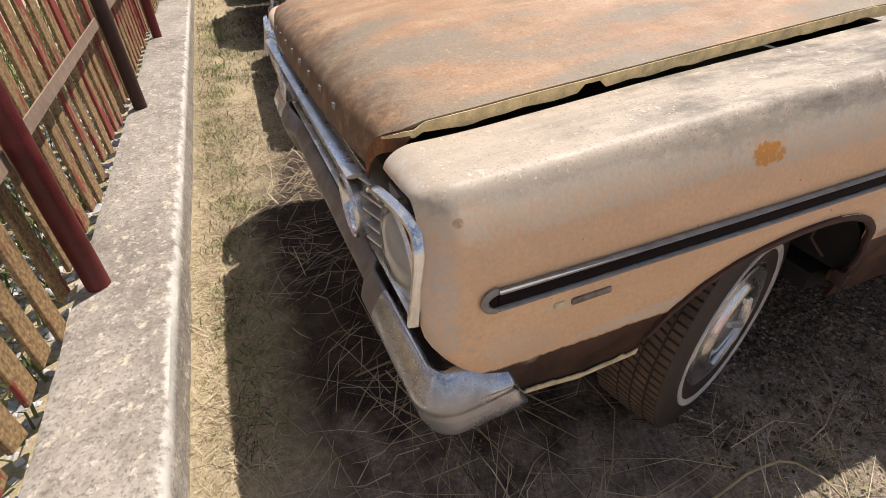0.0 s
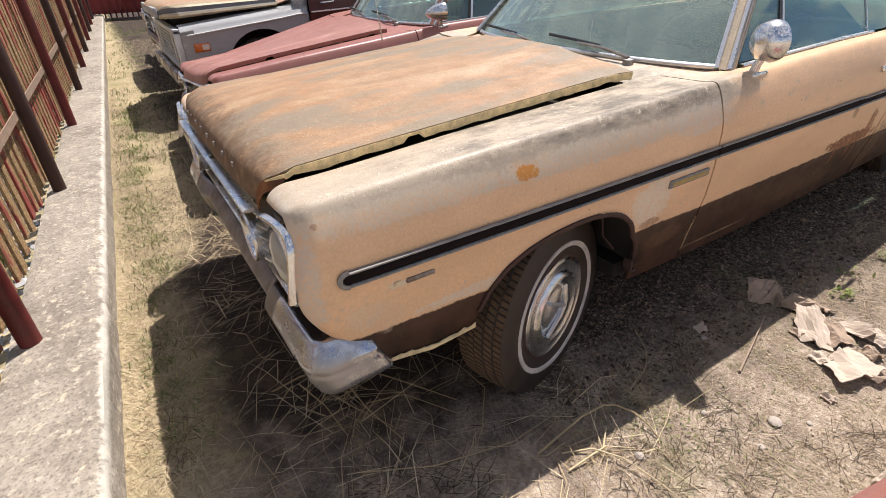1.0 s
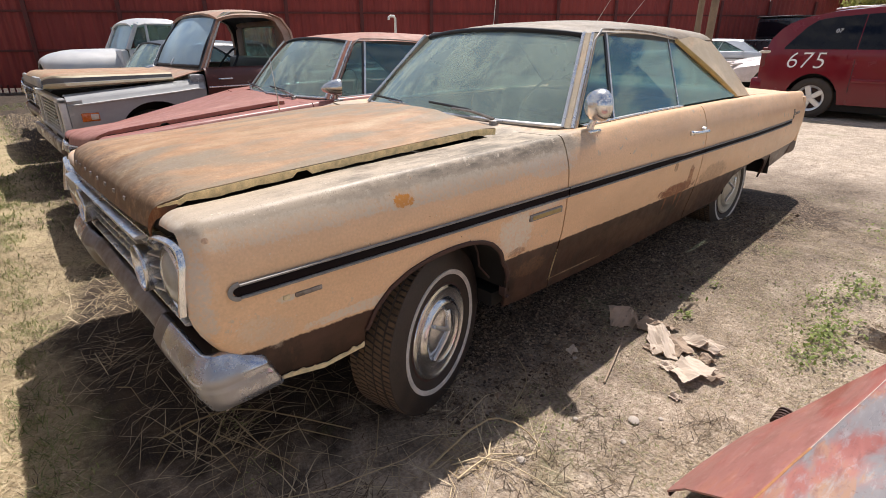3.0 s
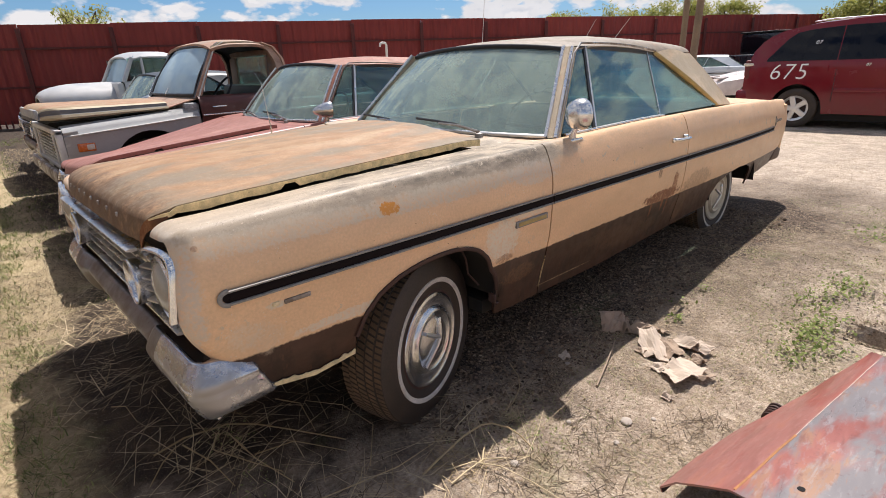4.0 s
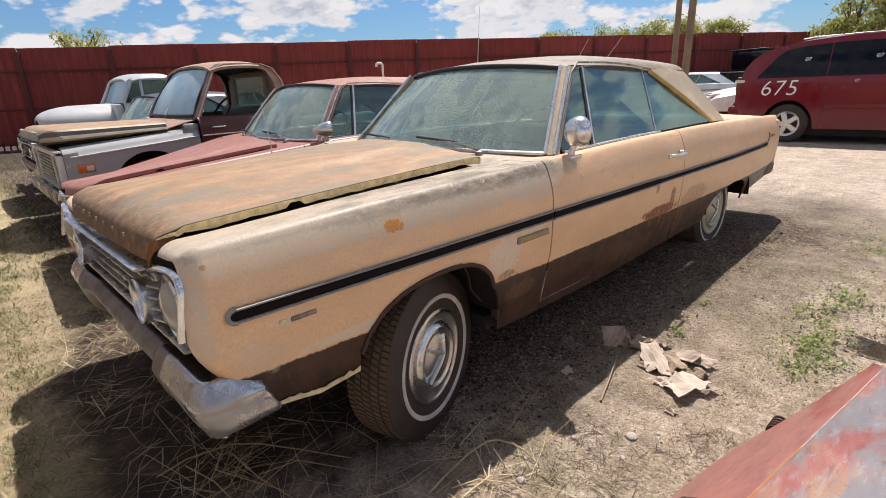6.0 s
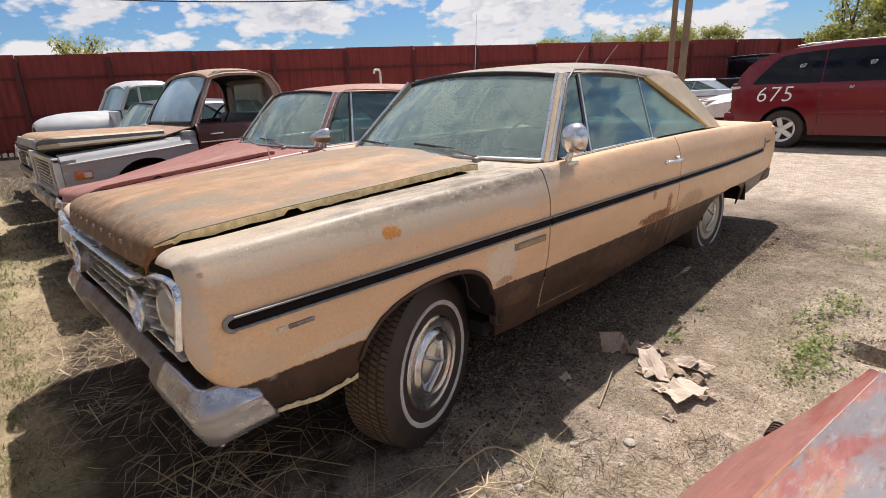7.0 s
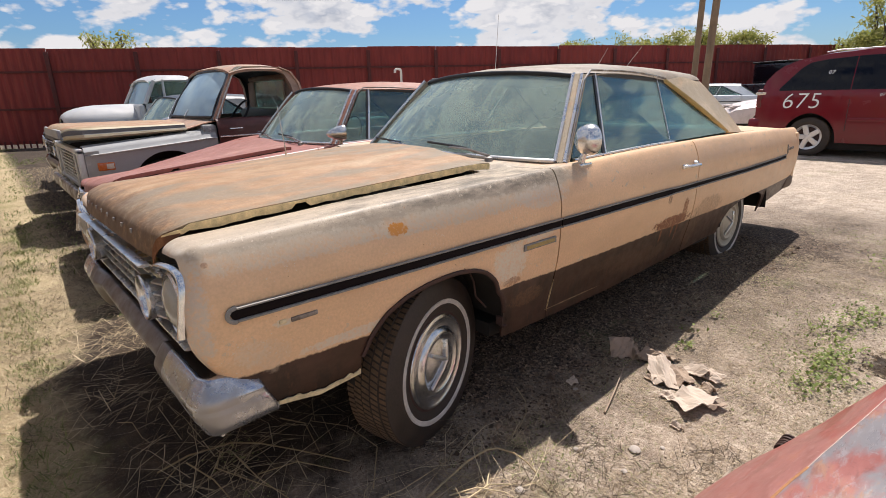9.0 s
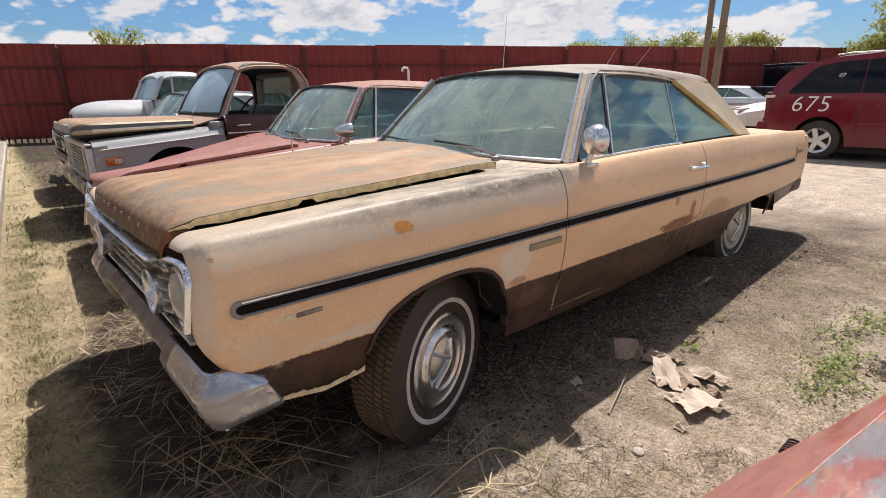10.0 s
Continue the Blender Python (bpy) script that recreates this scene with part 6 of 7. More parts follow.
van(pose(-1.35, 10.3, 0.10))

# ---- dark off-roader at the back ----
NAVY = plain("near_black_paint", (0.012, 0.014, 0.020), 0.3, 0, 0.1, 6, 0, 0.4)


def off_roader(at):
    car = thing("off_road_car", "black boxy off-road car far behind the van", "car", at, "parked vehicles")
    part("body", box_bm((0, 0, 0.45), (1.8, 4.0, 1.15), 0.06, 3), NAVY, car)
    bm = box_bm((0.04, 0.9, 1.15), (1.76, 3.95, 1.88), 0.08, 3)
    part("cabin", bm, NAVY, car)
    part("rear_window", box_bm((0.2, 0.885, 1.25), (1.6, 0.90, 1.75), 0.01), VAN_GLASS, car)
    part("roof", box_bm((0.0, 0.86, 1.88), (1.8, 4.0, 1.93), 0.02), BLACK, car)
    for y0, y1 in ((1.05, 1.9), (2.0, 2.9), (3.0, 3.8)):
        part("side_window", box_bm((0.03, y0, 1.25), (0.045, y1, 1.75), 0.004), VAN_GLASS, car)
    for x in (0.1, 1.7):
        for y in (0.8, 3.2):
            wheel(car, Matrix.Translation((x, y, 0.38)), False, False, 0.38)
    return car


off_roader(pose(-6.6, 23.0, 0.11, 0, 0, -26) @ Matrix.Diagonal((0.96, 1.0, 1.06, 1)))

# ---- low sports car behind the van ----
CREAM = plain("pinkish_white_paint", (0.66, 0.58, 0.54), 0.3, 0, 0.10, 5, 0.0, 0.4)


def sports_car(at):
    """Long low nose with raised wings and a sunken middle; cabin far back."""
    car = thing("sports_car", "pinkish white low sports car, its cabin behind the van", "car", at, "parked vehicles")
    low = arch(0.95, 0.36, 0.62, 0.26)

    def skin(y, u):
        wing = 0.07 * math.exp(-((abs(u) - 0.72) / 0.20) ** 2) * min(1, max(0, (y + 0.02) / 0.5))
        top = float(np.interp(y, [0.0, 0.05, 0.25, 0.9, 1.7, 4.2], [0.50, 0.56, 0.64, 0.75, 0.80, 0.82]))
        w = 0.85 * float(np.interp(y, [0.0, 0.08, 0.3, 0.8], [0.80, 0.88, 0.96, 1.0]))
        if abs(u) <= 1:
            return (u * w, y, top + wing - 0.05 * abs(u) ** 5)
        z0 = top - 0.05
        return (math.copysign(w + 0.02 * math.sin(math.pi * (abs(u) - 1)), u), y, max(low(y), z0 + (0.26 - z0) * (abs(u) - 1)))
    us = [-2, -1.75, -1.5, -1.25, -1.0] + spread(-0.9, 0.9, 19) + [1.0, 1.25, 1.5, 1.75, 2]
    sheet("body", skin, sorted(set(spread(0, 0.3, 7)) | set(fine_steps(0.3, 4.2, 0.95, 0.36))), us, CREAM, car, "", 0.01, False, DARK, True)
    part("nose_bumper", box_bm((-0.72, -0.03, 0.30), (0.72, 0.06, 0.50), 0.03, 3), BLACK, car)
    for s in (1, -1):
        part("headlamp_lid", box_bm((s * 0.34, 0.16, 0.625), (s * 0.66, 0.42, 0.672), 0.012, 2, None, Matrix.Rotation(radians(5), 4, "X")), CREAM, car)
        for y in (0.95, 3.4):
            wheel(car, Matrix.Translation((s * 0.72, y, 0.30)) @ Matrix.Rotation(math.pi if s < 0 else 0, 4, "Z"), False, True, 0.30)
    part("cabin", box_bm((-0.60, 1.9, 0.75), (0.60, 3.3, 1.12), 0.16, 4), VAN_GLASS, car)
    part("floor_pan", box_bm((-0.7, 0.2, 0.2), (0.7, 4.1, 0.4)), DARK, car)
    return car


sports_car(pose(-3.75, 14.9, 0.10, 0, 0, -58))

# ---- tall red fence round the yard ----
def red_sheet():
    m, n, b = material("red_fence_sheet", 0.75)
    v = n.coords(scale=(1, 1, 0.25))
    info = n.add("ShaderNodeObjectInfo").outputs["Random"]
    a, c = n.noise(v, 3.0, 5.0, 0.6), n.noise(n.coords(scale=(1, 1, 0.08)), 16, 5.0, 0.65)
    col = n.mix(n.ramp(a, 0.3, 0.7), (0.125, 0.013, 0.012), (0.215, 0.026, 0.021))
    col = n.mix(n.ramp(c, 0.52, 0.75, 0, 0.5), col, (0.07, 0.016, 0.013))
    col = n.mix(n.math("MULTIPLY", info, 0.45), col, (0.235, 0.036, 0.026))
    n.put(b.inputs["Base Color"], col)
    return m


RED_SHEET = red_sheet()
FENCE_POST = plain("dark_red_post", (0.075, 0.015, 0.013), 0.8, 0, 0.3)
LINE = (Vector((-19.35, -0.45, 0.0)), Vector((0.4375, 0.8992, 0.0)))
FENCE_H = 2.93
tall_fence = thing("tall_fence", "tall dark red corrugated fence closing the yard", "fence", Matrix.Translation(LINE[0]) @ Matrix.Rotation(math.atan2(LINE[1].y, LINE[1].x), 4, "Z"))
W = 2.44


def corrugated(height):
    verts, faces = [], []
    n = 40
    wave = (0.0, 0.0, 0.03, 0.03)
    for i in range(n + 1):
        x = W * i / n
        y = wave[i % 4] + 0.004 * math.sin(i * 2.1)
        verts += [(x, y, 0.12), (x, y, 2.05), (x, y, height)]
    for i in range(n):
        for k in (0, 1):
            faces.append((3 * i + k, 3 * i + 3 + k, 3 * i + 4 + k, 3 * i + 1 + k))
    return mesh_of("panel", verts, faces, RED_SHEET, smooth=False)


pm = [corrugated(FENCE_H), corrugated(FENCE_H - 0.015), corrugated(FENCE_H + 0.01)]
for k in range(26):
    ob = new("panel", pm[k % 3])
    ob.parent = tall_fence
    ob.matrix_basis = pose(W * k, 0.02 * (k % 2), 0)
    part("post", box_bm((W * k - 0.06, -0.06, 0), (W * k + 0.06, -0.015, FENCE_H - 0.12), 0.008), FENCE_POST, tall_fence)
    for z in (1.14, 2.22):
        part("rail", box_bm((W * k + 0.06, -0.035, z), (W * k + W - 0.06, -0.012, z + 0.06), 0.004), FENCE_POST, tall_fence)
for k in range(14):
    part("foot_bar", box_bm((0.25 + 0.17 * k, -0.03, 0.0), (0.29 + 0.17 * k, 0.0, 0.22)), FENCE_POST, tall_fence)

# ---- poles, cable, aerials, pipe ----
WOOD = plain("grey_pole_wood", (0.20, 0.145, 0.095), 0.9, 0, 0.35, 3)
for x, y, r, lean in ((-4.42, 14.6, 0.080, 0.06), (-3.95, 14.2, 0.095, 0.22)):
    v, f = tube([(x, y, 0.0), (x + lean * 0.5, y, 4.5), (x + lean, y, 9.0)], r, 14, True, 0.8)
    tagged(part("utility_pole", mesh_of("pole", v, f, WOOD), WOOD), "weathered grey wooden utility pole", "pole", "utility poles")
CABLE = plain("cable", (0.015, 0.015, 0.016), 0.6)
pts = [Vector((-24 + 0.7555 * d, 2.28 + 0.6552 * d, 5.485 - 0.1225 * d + 0.00352 * d * d)) for d in spread(-16, 40, 57)]
v, f = tube(pts, 0.020, 6)
tagged(part("power_cable", mesh_of("cable", v, f, CABLE), CABLE), "thin black overhead power cable", "cable")
for x, y, z0, z1, lean in ((-5.6, 8.0, 1.2, 2.78, 0.14), (-5.45, 11.0, 1.30, 2.20, 0.62), (-4.75, 11.0, 1.30, 2.16, 0.75)):
    v, f = tube([(x, y, 0.0), (x + 0.01, y, z0), (x + lean, y, z1)], 0.012, 6, True, 0.3)
    tagged(part("whip_aerial", mesh_of("aerial", v, f, WHITE_TRIM), WHITE_TRIM), "thin pale whip aerial on a mast", "aerial")
v, f = tube([(-11.0, 9.66, 0.0), (-11.0, 9.66, 1.98), (-11.0, 9.62, 2.03), (-11.0, 9.50, 2.035), (-11.0, 9.44, 2.0), (-11.0, 9.43, 1.93)], 0.035, 10)
tagged(part("vent_pipe", mesh_of("pipe", v, f, WHITE_TRIM), WHITE_TRIM), "pale bent vent pipe beside the red fence", "pipe")
v, f = tube([(-1.66, 1.50, 0.87), (-1.66, 1.50, 0.93), (-1.70, 1.49, 1.25)], 0.007, 6, True, 0.4)
tagged(part("car_aerial", mesh_of("car_aerial", v, f, CHROME), CHROME), "short bent chrome aerial on the red fender", "aerial")

# ---- sheet of rusted red metal on the ground ----
def worn_lid(name, streaks, red, rust, grey, gloss):
    """Sun-bleached paint rubbed away in soft streaks that run with the ridge."""
    m, n, b = material(name, gloss)
    v = n.coords()
    along = n.add("ShaderNodeMapping", {"Vector": v, "Rotation": (0, 0, radians(8)), "Scale": (3.6, 0.9, 2.6)}).outputs[0]
    a, c, f, g = n.noise(along, 2.4, 6.0, 0.55, 0.6), n.noise(along, 5.5, 7.0, 0.6, 0.4), n.noise(v, 60, 5.0, 0.65), n.noise(v, 300, 2.0)
    col = n.mix(n.ramp(c, 0.35, 0.68), red, tuple(min(1, q * 1.35 + 0.015) for q in red))
    col = n.mix(n.ramp(a, 0.41, 0.51, 0, streaks), col, grey)
    col = n.mix(n.math("MULTIPLY", n.ramp(c, 0.56, 0.64), n.ramp(a, 0.36, 0.52, 0.25 * streaks, 0.8 * streaks)), col, rust)
    col = n.mix(n.math("MULTIPLY", n.ramp(n.noise(along, 17, 6.0, 0.65, 0.3), 0.54, 0.66), 0.45 * streaks), col, tuple(min(1, q * 1.7) for q in grey))
    col = n.mix(n.math("MULTIPLY", n.ramp(n.noise(along, 11, 5.0, 0.6, 0.5), 0.56, 0.68), 0.6 * streaks), col, tuple(q * 0.7 for q in red))
    col = n.mix(n.ramp(f, 0.60, 0.72, 0, 0.5), col, tuple(q * 0.45 for q in red))
    col = n.mix(n.ramp(f, 0.36, 0.28, 0, 0.55), col, tuple(min(1, q * 1.5) for q in grey))
    n.put(b.inputs["Base Color"], col)
    n.put(b.inputs["Roughness"], n.ramp(c, 0.3, 0.7, gloss - 0.1, gloss + 0.15))
    n.put(b.inputs["Normal"], n.bump(n.math("ADD", f, n.math("MULTIPLY", g, 0.4)), 0.12, 0.003))
    return m


PANEL_RED = worn_lid("red_lid_flank", 0.38, (0.235, 0.068, 0.056), (0.32, 0.13, 0.065), (0.30, 0.185, 0.165), 0.42)
PANEL_TOP = worn_lid("rubbed_lid_top", 0.95, (0.21, 0.060, 0.046), (0.29, 0.125, 0.045), (0.165, 0.158, 0.162), 0.33)
# Near-black colour for the shade inside a hole.
HOLE_SHADE = plain("unlit_hole", (0.006, 0.005, 0.005), 0.98, 0, 0.2, 30, 0.0)
STONE = plain("pale_stone", (0.42, 0.365, 0.31), 0.9, 0, 0.25, 30, 0.3)
BARE_EDGE = plain("bare_worn_steel", (0.34, 0.25, 0.21), 0.6, 0.2, 0.6, 25, 0.2)
EDGE_RUST = plain("orange_rust", (0.34, 0.15, 0.06), 0.85, 0, 0.4, 40, 0.3)


def scrap_panel():
    """A car lid lying on its rim: a sloped flank, a ridge and a broad top."""
    ridge = lambda t: Vector((1.965 + 0.115 * t, 0.86 + 0.80 * t, 0.36 + 0.02 * t))
    ex = smooth_of(((-0.02, 1.722), (0.22, 1.744), (0.48, 1.786), (0.66, 1.832), (0.82, 1.885), (0.93, 1.945), (1.02, 2.018), (1.07, 2.062), (1.10, 2.086)))
    ey = smooth_of(((-0.02, 1.045), (0.22, 1.242), (0.48, 1.475), (0.66, 1.635), (0.82, 1.790), (0.93, 1.850), (1.02, 1.838), (1.07, 1.795), (1.10, 1.745)))
    ez = smooth_of(((-0.02, 0.045), (0.66, 0.045), (0.82, 0.055), (0.93, 0.13), (1.02, 0.23), (1.07, 0.31), (1.10, 0.375)))
    edge = lambda t: Vector((ex(t), ey(t), ez(t)))
    far = lambda t: Vector((2.95, 0.75 + 0.85 * t, 0.30))

    def at(t, k):
        r, e, g = ridge(t), edge(t), far(t)
        flank = ((0.0, 0), (0.03, 0.012), (0.35, 0.02), (0.7, 0.012), (0.97, 0.003), (1.0, 0.0))
        if k < 6:
            a, b = flank[k]
            p = e.lerp(r, a) + Vector((-b, 0, b))
        else:
            a = (k - 5) / 7
            p = r.lerp(g, a) + Vector((0, 0, 0.05 * math.sin(math.pi * a) + 0.006 * noise.noise((a * 5, t * 6, 3))))
        p.z += 0.004 * noise.noise((p.x * 9, p.y * 9, 0))
        return tuple(p)
    ob = sheet("scrap_panel", at, spread(-0.02, 1.10, 34), range(13), PANEL_RED, None, "", 0.006, False, BROWN_POST, True)
    ob.data.materials.append(PANEL_TOP)
    for p in ob.data.polygons:
        p.material_index = 2 if p.index % 12 >= 5 else 0
    strip("worn_ridge", [Vector(at(t, 5)) + Vector((0, 0, 0.0003)) for t in spread(0.36, 1.06, 30)], 0.0028, 0.0012, BARE_EDGE, ob, (1, 0, 0), "bare worn ridge")
    strip("rusted_ridge", [Vector(at(t, 5)) + Vector((0, 0, 0.0003)) for t in spread(-0.01, 0.37, 14)], 0.006, 0.0012, EDGE_RUST, ob, (1, 0, 0), "orange rust along the ridge")
    tagged(ob, "rust-streaked red car body panel lying on the ground", "car panel")
    # A flat disc paints the dark of the hole; the panel is not pierced.
    v, f = lathe([(0.008, 0.0), (0.008, 0.003), (0.0005, 0.003)], 16, "z")
    part("bolt_hole", mesh_of("bolt_hole", moved(v, Matrix.Translation((2.072, 0.947, 0.3695)) @ Matrix.Rotation(radians(-5), 4, "Y")), f, HOLE_SHADE), HOLE_SHADE, ob)
    return ob


scrap_panel()
pts = [(1.842 + 0.026 * math.cos(a), 1.66 + 0.0030 * a, 0.042 + 0.027 * math.sin(a)) for a in np.linspace(0, 2 * math.pi * 5, 90)]
v, f = tube(pts, 0.006, 6)
tagged(part("coil_spring", mesh_of("coil_spring", v, f, BROWN_POST), BROWN_POST), "dark steel coil spring lying beside the red panel", "spring")

# ---- torn cardboard ----
CARD = plain("torn_cardboard", (0.34, 0.255, 0.185), 0.9, 0, 0.22, 14, 0.2)
CARD_PALE = plain("pale_paper", (0.50, 0.41, 0.325), 0.9, 0, 0.15, 14, 0.2)


def board(corners, creases, seed, mat, label, curl=0.012):
    """A torn flat of carton between four corners (x, y, height over the dirt), folded along creases (u, rise)."""
    rnd = random.Random(seed)
    nu, nv = 13, 9
    c = [Vector((x, y, ground_z(x, y) + z + 0.004)) for x, y, z in corners]
    size = ((c[1] - c[0]).length + (c[3] - c[0]).length) / 2
    off = rnd.uniform(0, 50)

    def at(i, j):
        u, v = i / (nu - 1), j / (nv - 1)
        rag = 0.10 * size
        p = c[0].lerp(c[1], u).lerp(c[3].lerp(c[2], u), v)
        q = Vector((noise.noise((u * 5, v * 5, off)), noise.noise((u * 5, v * 5, off + 9)), 0)) * rag * (1 if i in (0, nu - 1) or j in (0, nv - 1) else 0.25)
        z = sum(h * max(0.0, 1 - abs(u + 0.25 * (v - 0.5) - at_u) / 0.24) for at_u, h in creases)
        z += curl * noise.noise((u * 2.4 + off, v * 2.4, 3)) + 0.35 * curl * noise.noise((u * 6 + off, v * 6, 5))
        p = p + q + Vector((0, 0, z))
        p.z = max(p.z, ground_z(p.x, p.y) + 0.004)
        return tuple(p)
    ob = sheet("cardboard_scrap", at, range(nu), range(nv), mat, None, "", 0.0035)
    ob.data.polygons.foreach_set("use_smooth", [False] * len(ob.data.polygons))
    return tagged(ob, label, "cardboard", "torn cardboard")


PALE, BROWN = "torn pale cardboard flat lying crumpled on the dirt", "folded brown cardboard flap lying on the dirt"
for i, (corners, creases, mt) in enumerate((
        (((1.038, 1.851, 0.0), (0.984, 1.897, 0.075), (1.070, 1.966, 0.075), (1.082, 1.866, 0.0)), ((0.5, 0.004),), CARD),
        (((1.082, 1.866, 0.0), (1.074, 1.962, 0.075), (1.100, 1.960, 0.052), (1.133, 1.948, 0.010)), ((0.5, 0.004),), CARD),
        (((1.115, 1.900, 0.0), (1.165, 2.045, 0.015), (1.290, 2.050, 0.0), (1.250, 1.945, 0.01)), ((0.4, 0.045),), CARD),
        (((1.185, 1.905, 0.055), (1.285, 1.940, 0.040), (1.405, 1.795, 0.0), (1.300, 1.765, 0.0)), ((0.55, 0.030),), CARD_PALE),
        (((1.305, 1.955, 0.0), (1.395, 2.060, 0.0), (1.480, 2.000, 0.015), (1.440, 1.925, 0.03)), ((0.5, 0.035),), CARD_PALE),
        (((1.420, 1.955, 0.01), (1.440, 2.020, 0.02), (1.520, 1.990, 0.025), (1.500, 1.930, 0.02)), ((0.5, 0.015),), CARD_PALE),
        (((1.400, 1.705, 0.0), (1.420, 1.850, 0.01), (1.565, 1.815, 0.015), (1.510, 1.625, 0.030)), ((0.5, 0.025),), CARD_PALE),
        (((1.490, 1.740, 0.0), (1.500, 1.830, 0.01), (1.600, 1.800, 0.012), (1.570, 1.740, 0.012)), ((0.4, 0.010),), CARD),
        (((1.290, 1.860, 0.0), (1.330, 1.960, 0.02), (1.430, 1.900, 0.01), (1.390, 1.810, 0.0)), ((0.45, 0.030),), CARD),
        (((1.060, 1.940, 0.0), (1.085, 1.975, 0.02), (1.160, 1.930, 0.01), (1.130, 1.890, 0.0)), ((0.5, 0.030),), CARD),
        (((1.240, 1.790, 0.0), (1.255, 1.840, 0.01), (1.300, 1.825, 0.01), (1.290, 1.780, 0.0)), ((0.5, 0.010),), CARD),
        (((1.450, 1.860, 0.0), (1.465, 1.920, 0.015), (1.530, 1.900, 0.01), (1.510, 1.855, 0.0)), ((0.5, 0.015),), CARD),
        (((1.360, 1.700, 0.0), (1.370, 1.750, 0.008), (1.430, 1.740, 0.01), (1.415, 1.690, 0.0)), ((0.5, 0.008),), CARD_PALE),
        (((1.480, 1.555, 0.0), (1.490, 1.585, 0.006), (1.530, 1.580, 0.008), (1.520, 1.550, 0.0)), ((0.5, 0.006),), CARD_PALE),
        (((1.010, 1.520, 0.0), (1.020, 1.560, 0.014), (1.060, 1.545, 0.01), (1.050, 1.510, 0.0)), ((0.5, 0.010),), CARD_PALE),
        (((1.735, 1.345, 0.0), (1.740, 1.405, 0.0), (1.765, 1.420, 0.045), (1.760, 1.350, 0.025)), ((0.5, 0.004),), CARD_PALE))):
    board(corners, creases, i + 2, mt, PALE if mt is CARD_PALE else BROWN, 0.016)
v, f = tube([(1.262, 1.44, ground_z(1.262, 1.44) + 0.008), (1.21, 1.60, ground_z(1.21, 1.6) + 0.014), (1.150, 1.775, ground_z(1.15, 1.775) + 0.03)], 0.0042, 8, True, 0.6)
tagged(part("dry_stick", mesh_of("dry_stick", v, f, CARD), CARD), "straight pale stick lying by the torn cardboard", "stick")
for i, (x, y, sz) in enumerate(((1.454, 1.332, 0.022), (1.297, 0.862, 0.016), (1.488, 1.21, 0.012), (1.07, 1.505, 0.011), (1.30, 1.18, 0.011), (1.52, 1.42, 0.010))):
    bm = bmesh.new()
    bmesh.ops.create_icosphere(bm, subdivisions=2, radius=sz)
    for q in bm.verts:
        q.co *= 1 + 0.35 * noise.noise(q.co * 30 + Vector((i * 3, 0, 0)))
        q.co.z *= 0.45
    ob = tagged(part("stone", bm, STONE), "small pale stone on the dirt", "stone", "loose stones")
    ob.matrix_world = pose(x, y, ground_z(x, y) + sz * 0.25, 0, 0, 40 * i)


# ---- grass, straw, gravel ----
def foliage_mat(name, lo, hi, rough=0.8, thin=0.0):
    m, n, b = material(name, rough)
    rnd = n.add("ShaderNodeNewGeometry").outputs["Random Per Island"]
    col = n.mix(rnd, lo, hi)
    col = n.mix(n.ramp(n.noise(n.coords(), 40, 3.0), 0.3, 0.7, 0, 0.4), col, tuple(c * 0.6 for c in lo))
    n.put(b.inputs["Base Color"], col)
    if thin:
        tr = n.add("ShaderNodeBsdfTranslucent", {"Color": col})
        mx = n.add("ShaderNodeMixShader", {0: thin, 1: b.outputs[0], 2: tr.outputs[0]})
        m.node_tree.links.new(mx.outputs[0], m.node_tree.nodes["Material Output"].inputs[0])
    return m


STRAW = foliage_mat("straw", (0.20, 0.135, 0.062), (0.52, 0.40, 0.215))
BRIGHT_STRAW = foliage_mat("bleached_straw", (0.34, 0.25, 0.14), (0.68, 0.56, 0.365))
# Dark copy of STRAW that carries the shade between the cars in its colour.
SHADE_STRAW = foliage_mat("rotting_straw", (0.022, 0.014, 0.008), (0.15, 0.10, 0.055))
GREEN = foliage_mat("green_grass", (0.08, 0.115, 0.025), (0.24, 0.27, 0.08), 0.7, 0.35)
WEED = foliage_mat("dull_weeds", (0.15, 0.17, 0.06), (0.38, 0.38, 0.16), 0.75, 0.3)
MATTED = foliage_mat("matted_grass", (0.25, 0.18, 0.105), (0.56, 0.45, 0.30))
BRIGHT_WEED = foliage_mat("fresh_weeds", (0.12, 0.17, 0.035), (0.36, 0.41, 0.12), 0.7, 0.3)
TWIG = foliage_mat("brown_litter", (0.05, 0.032, 0.018), (0.20, 0.135, 0.075), 0.9)
rng = np.random.default_rng(4)


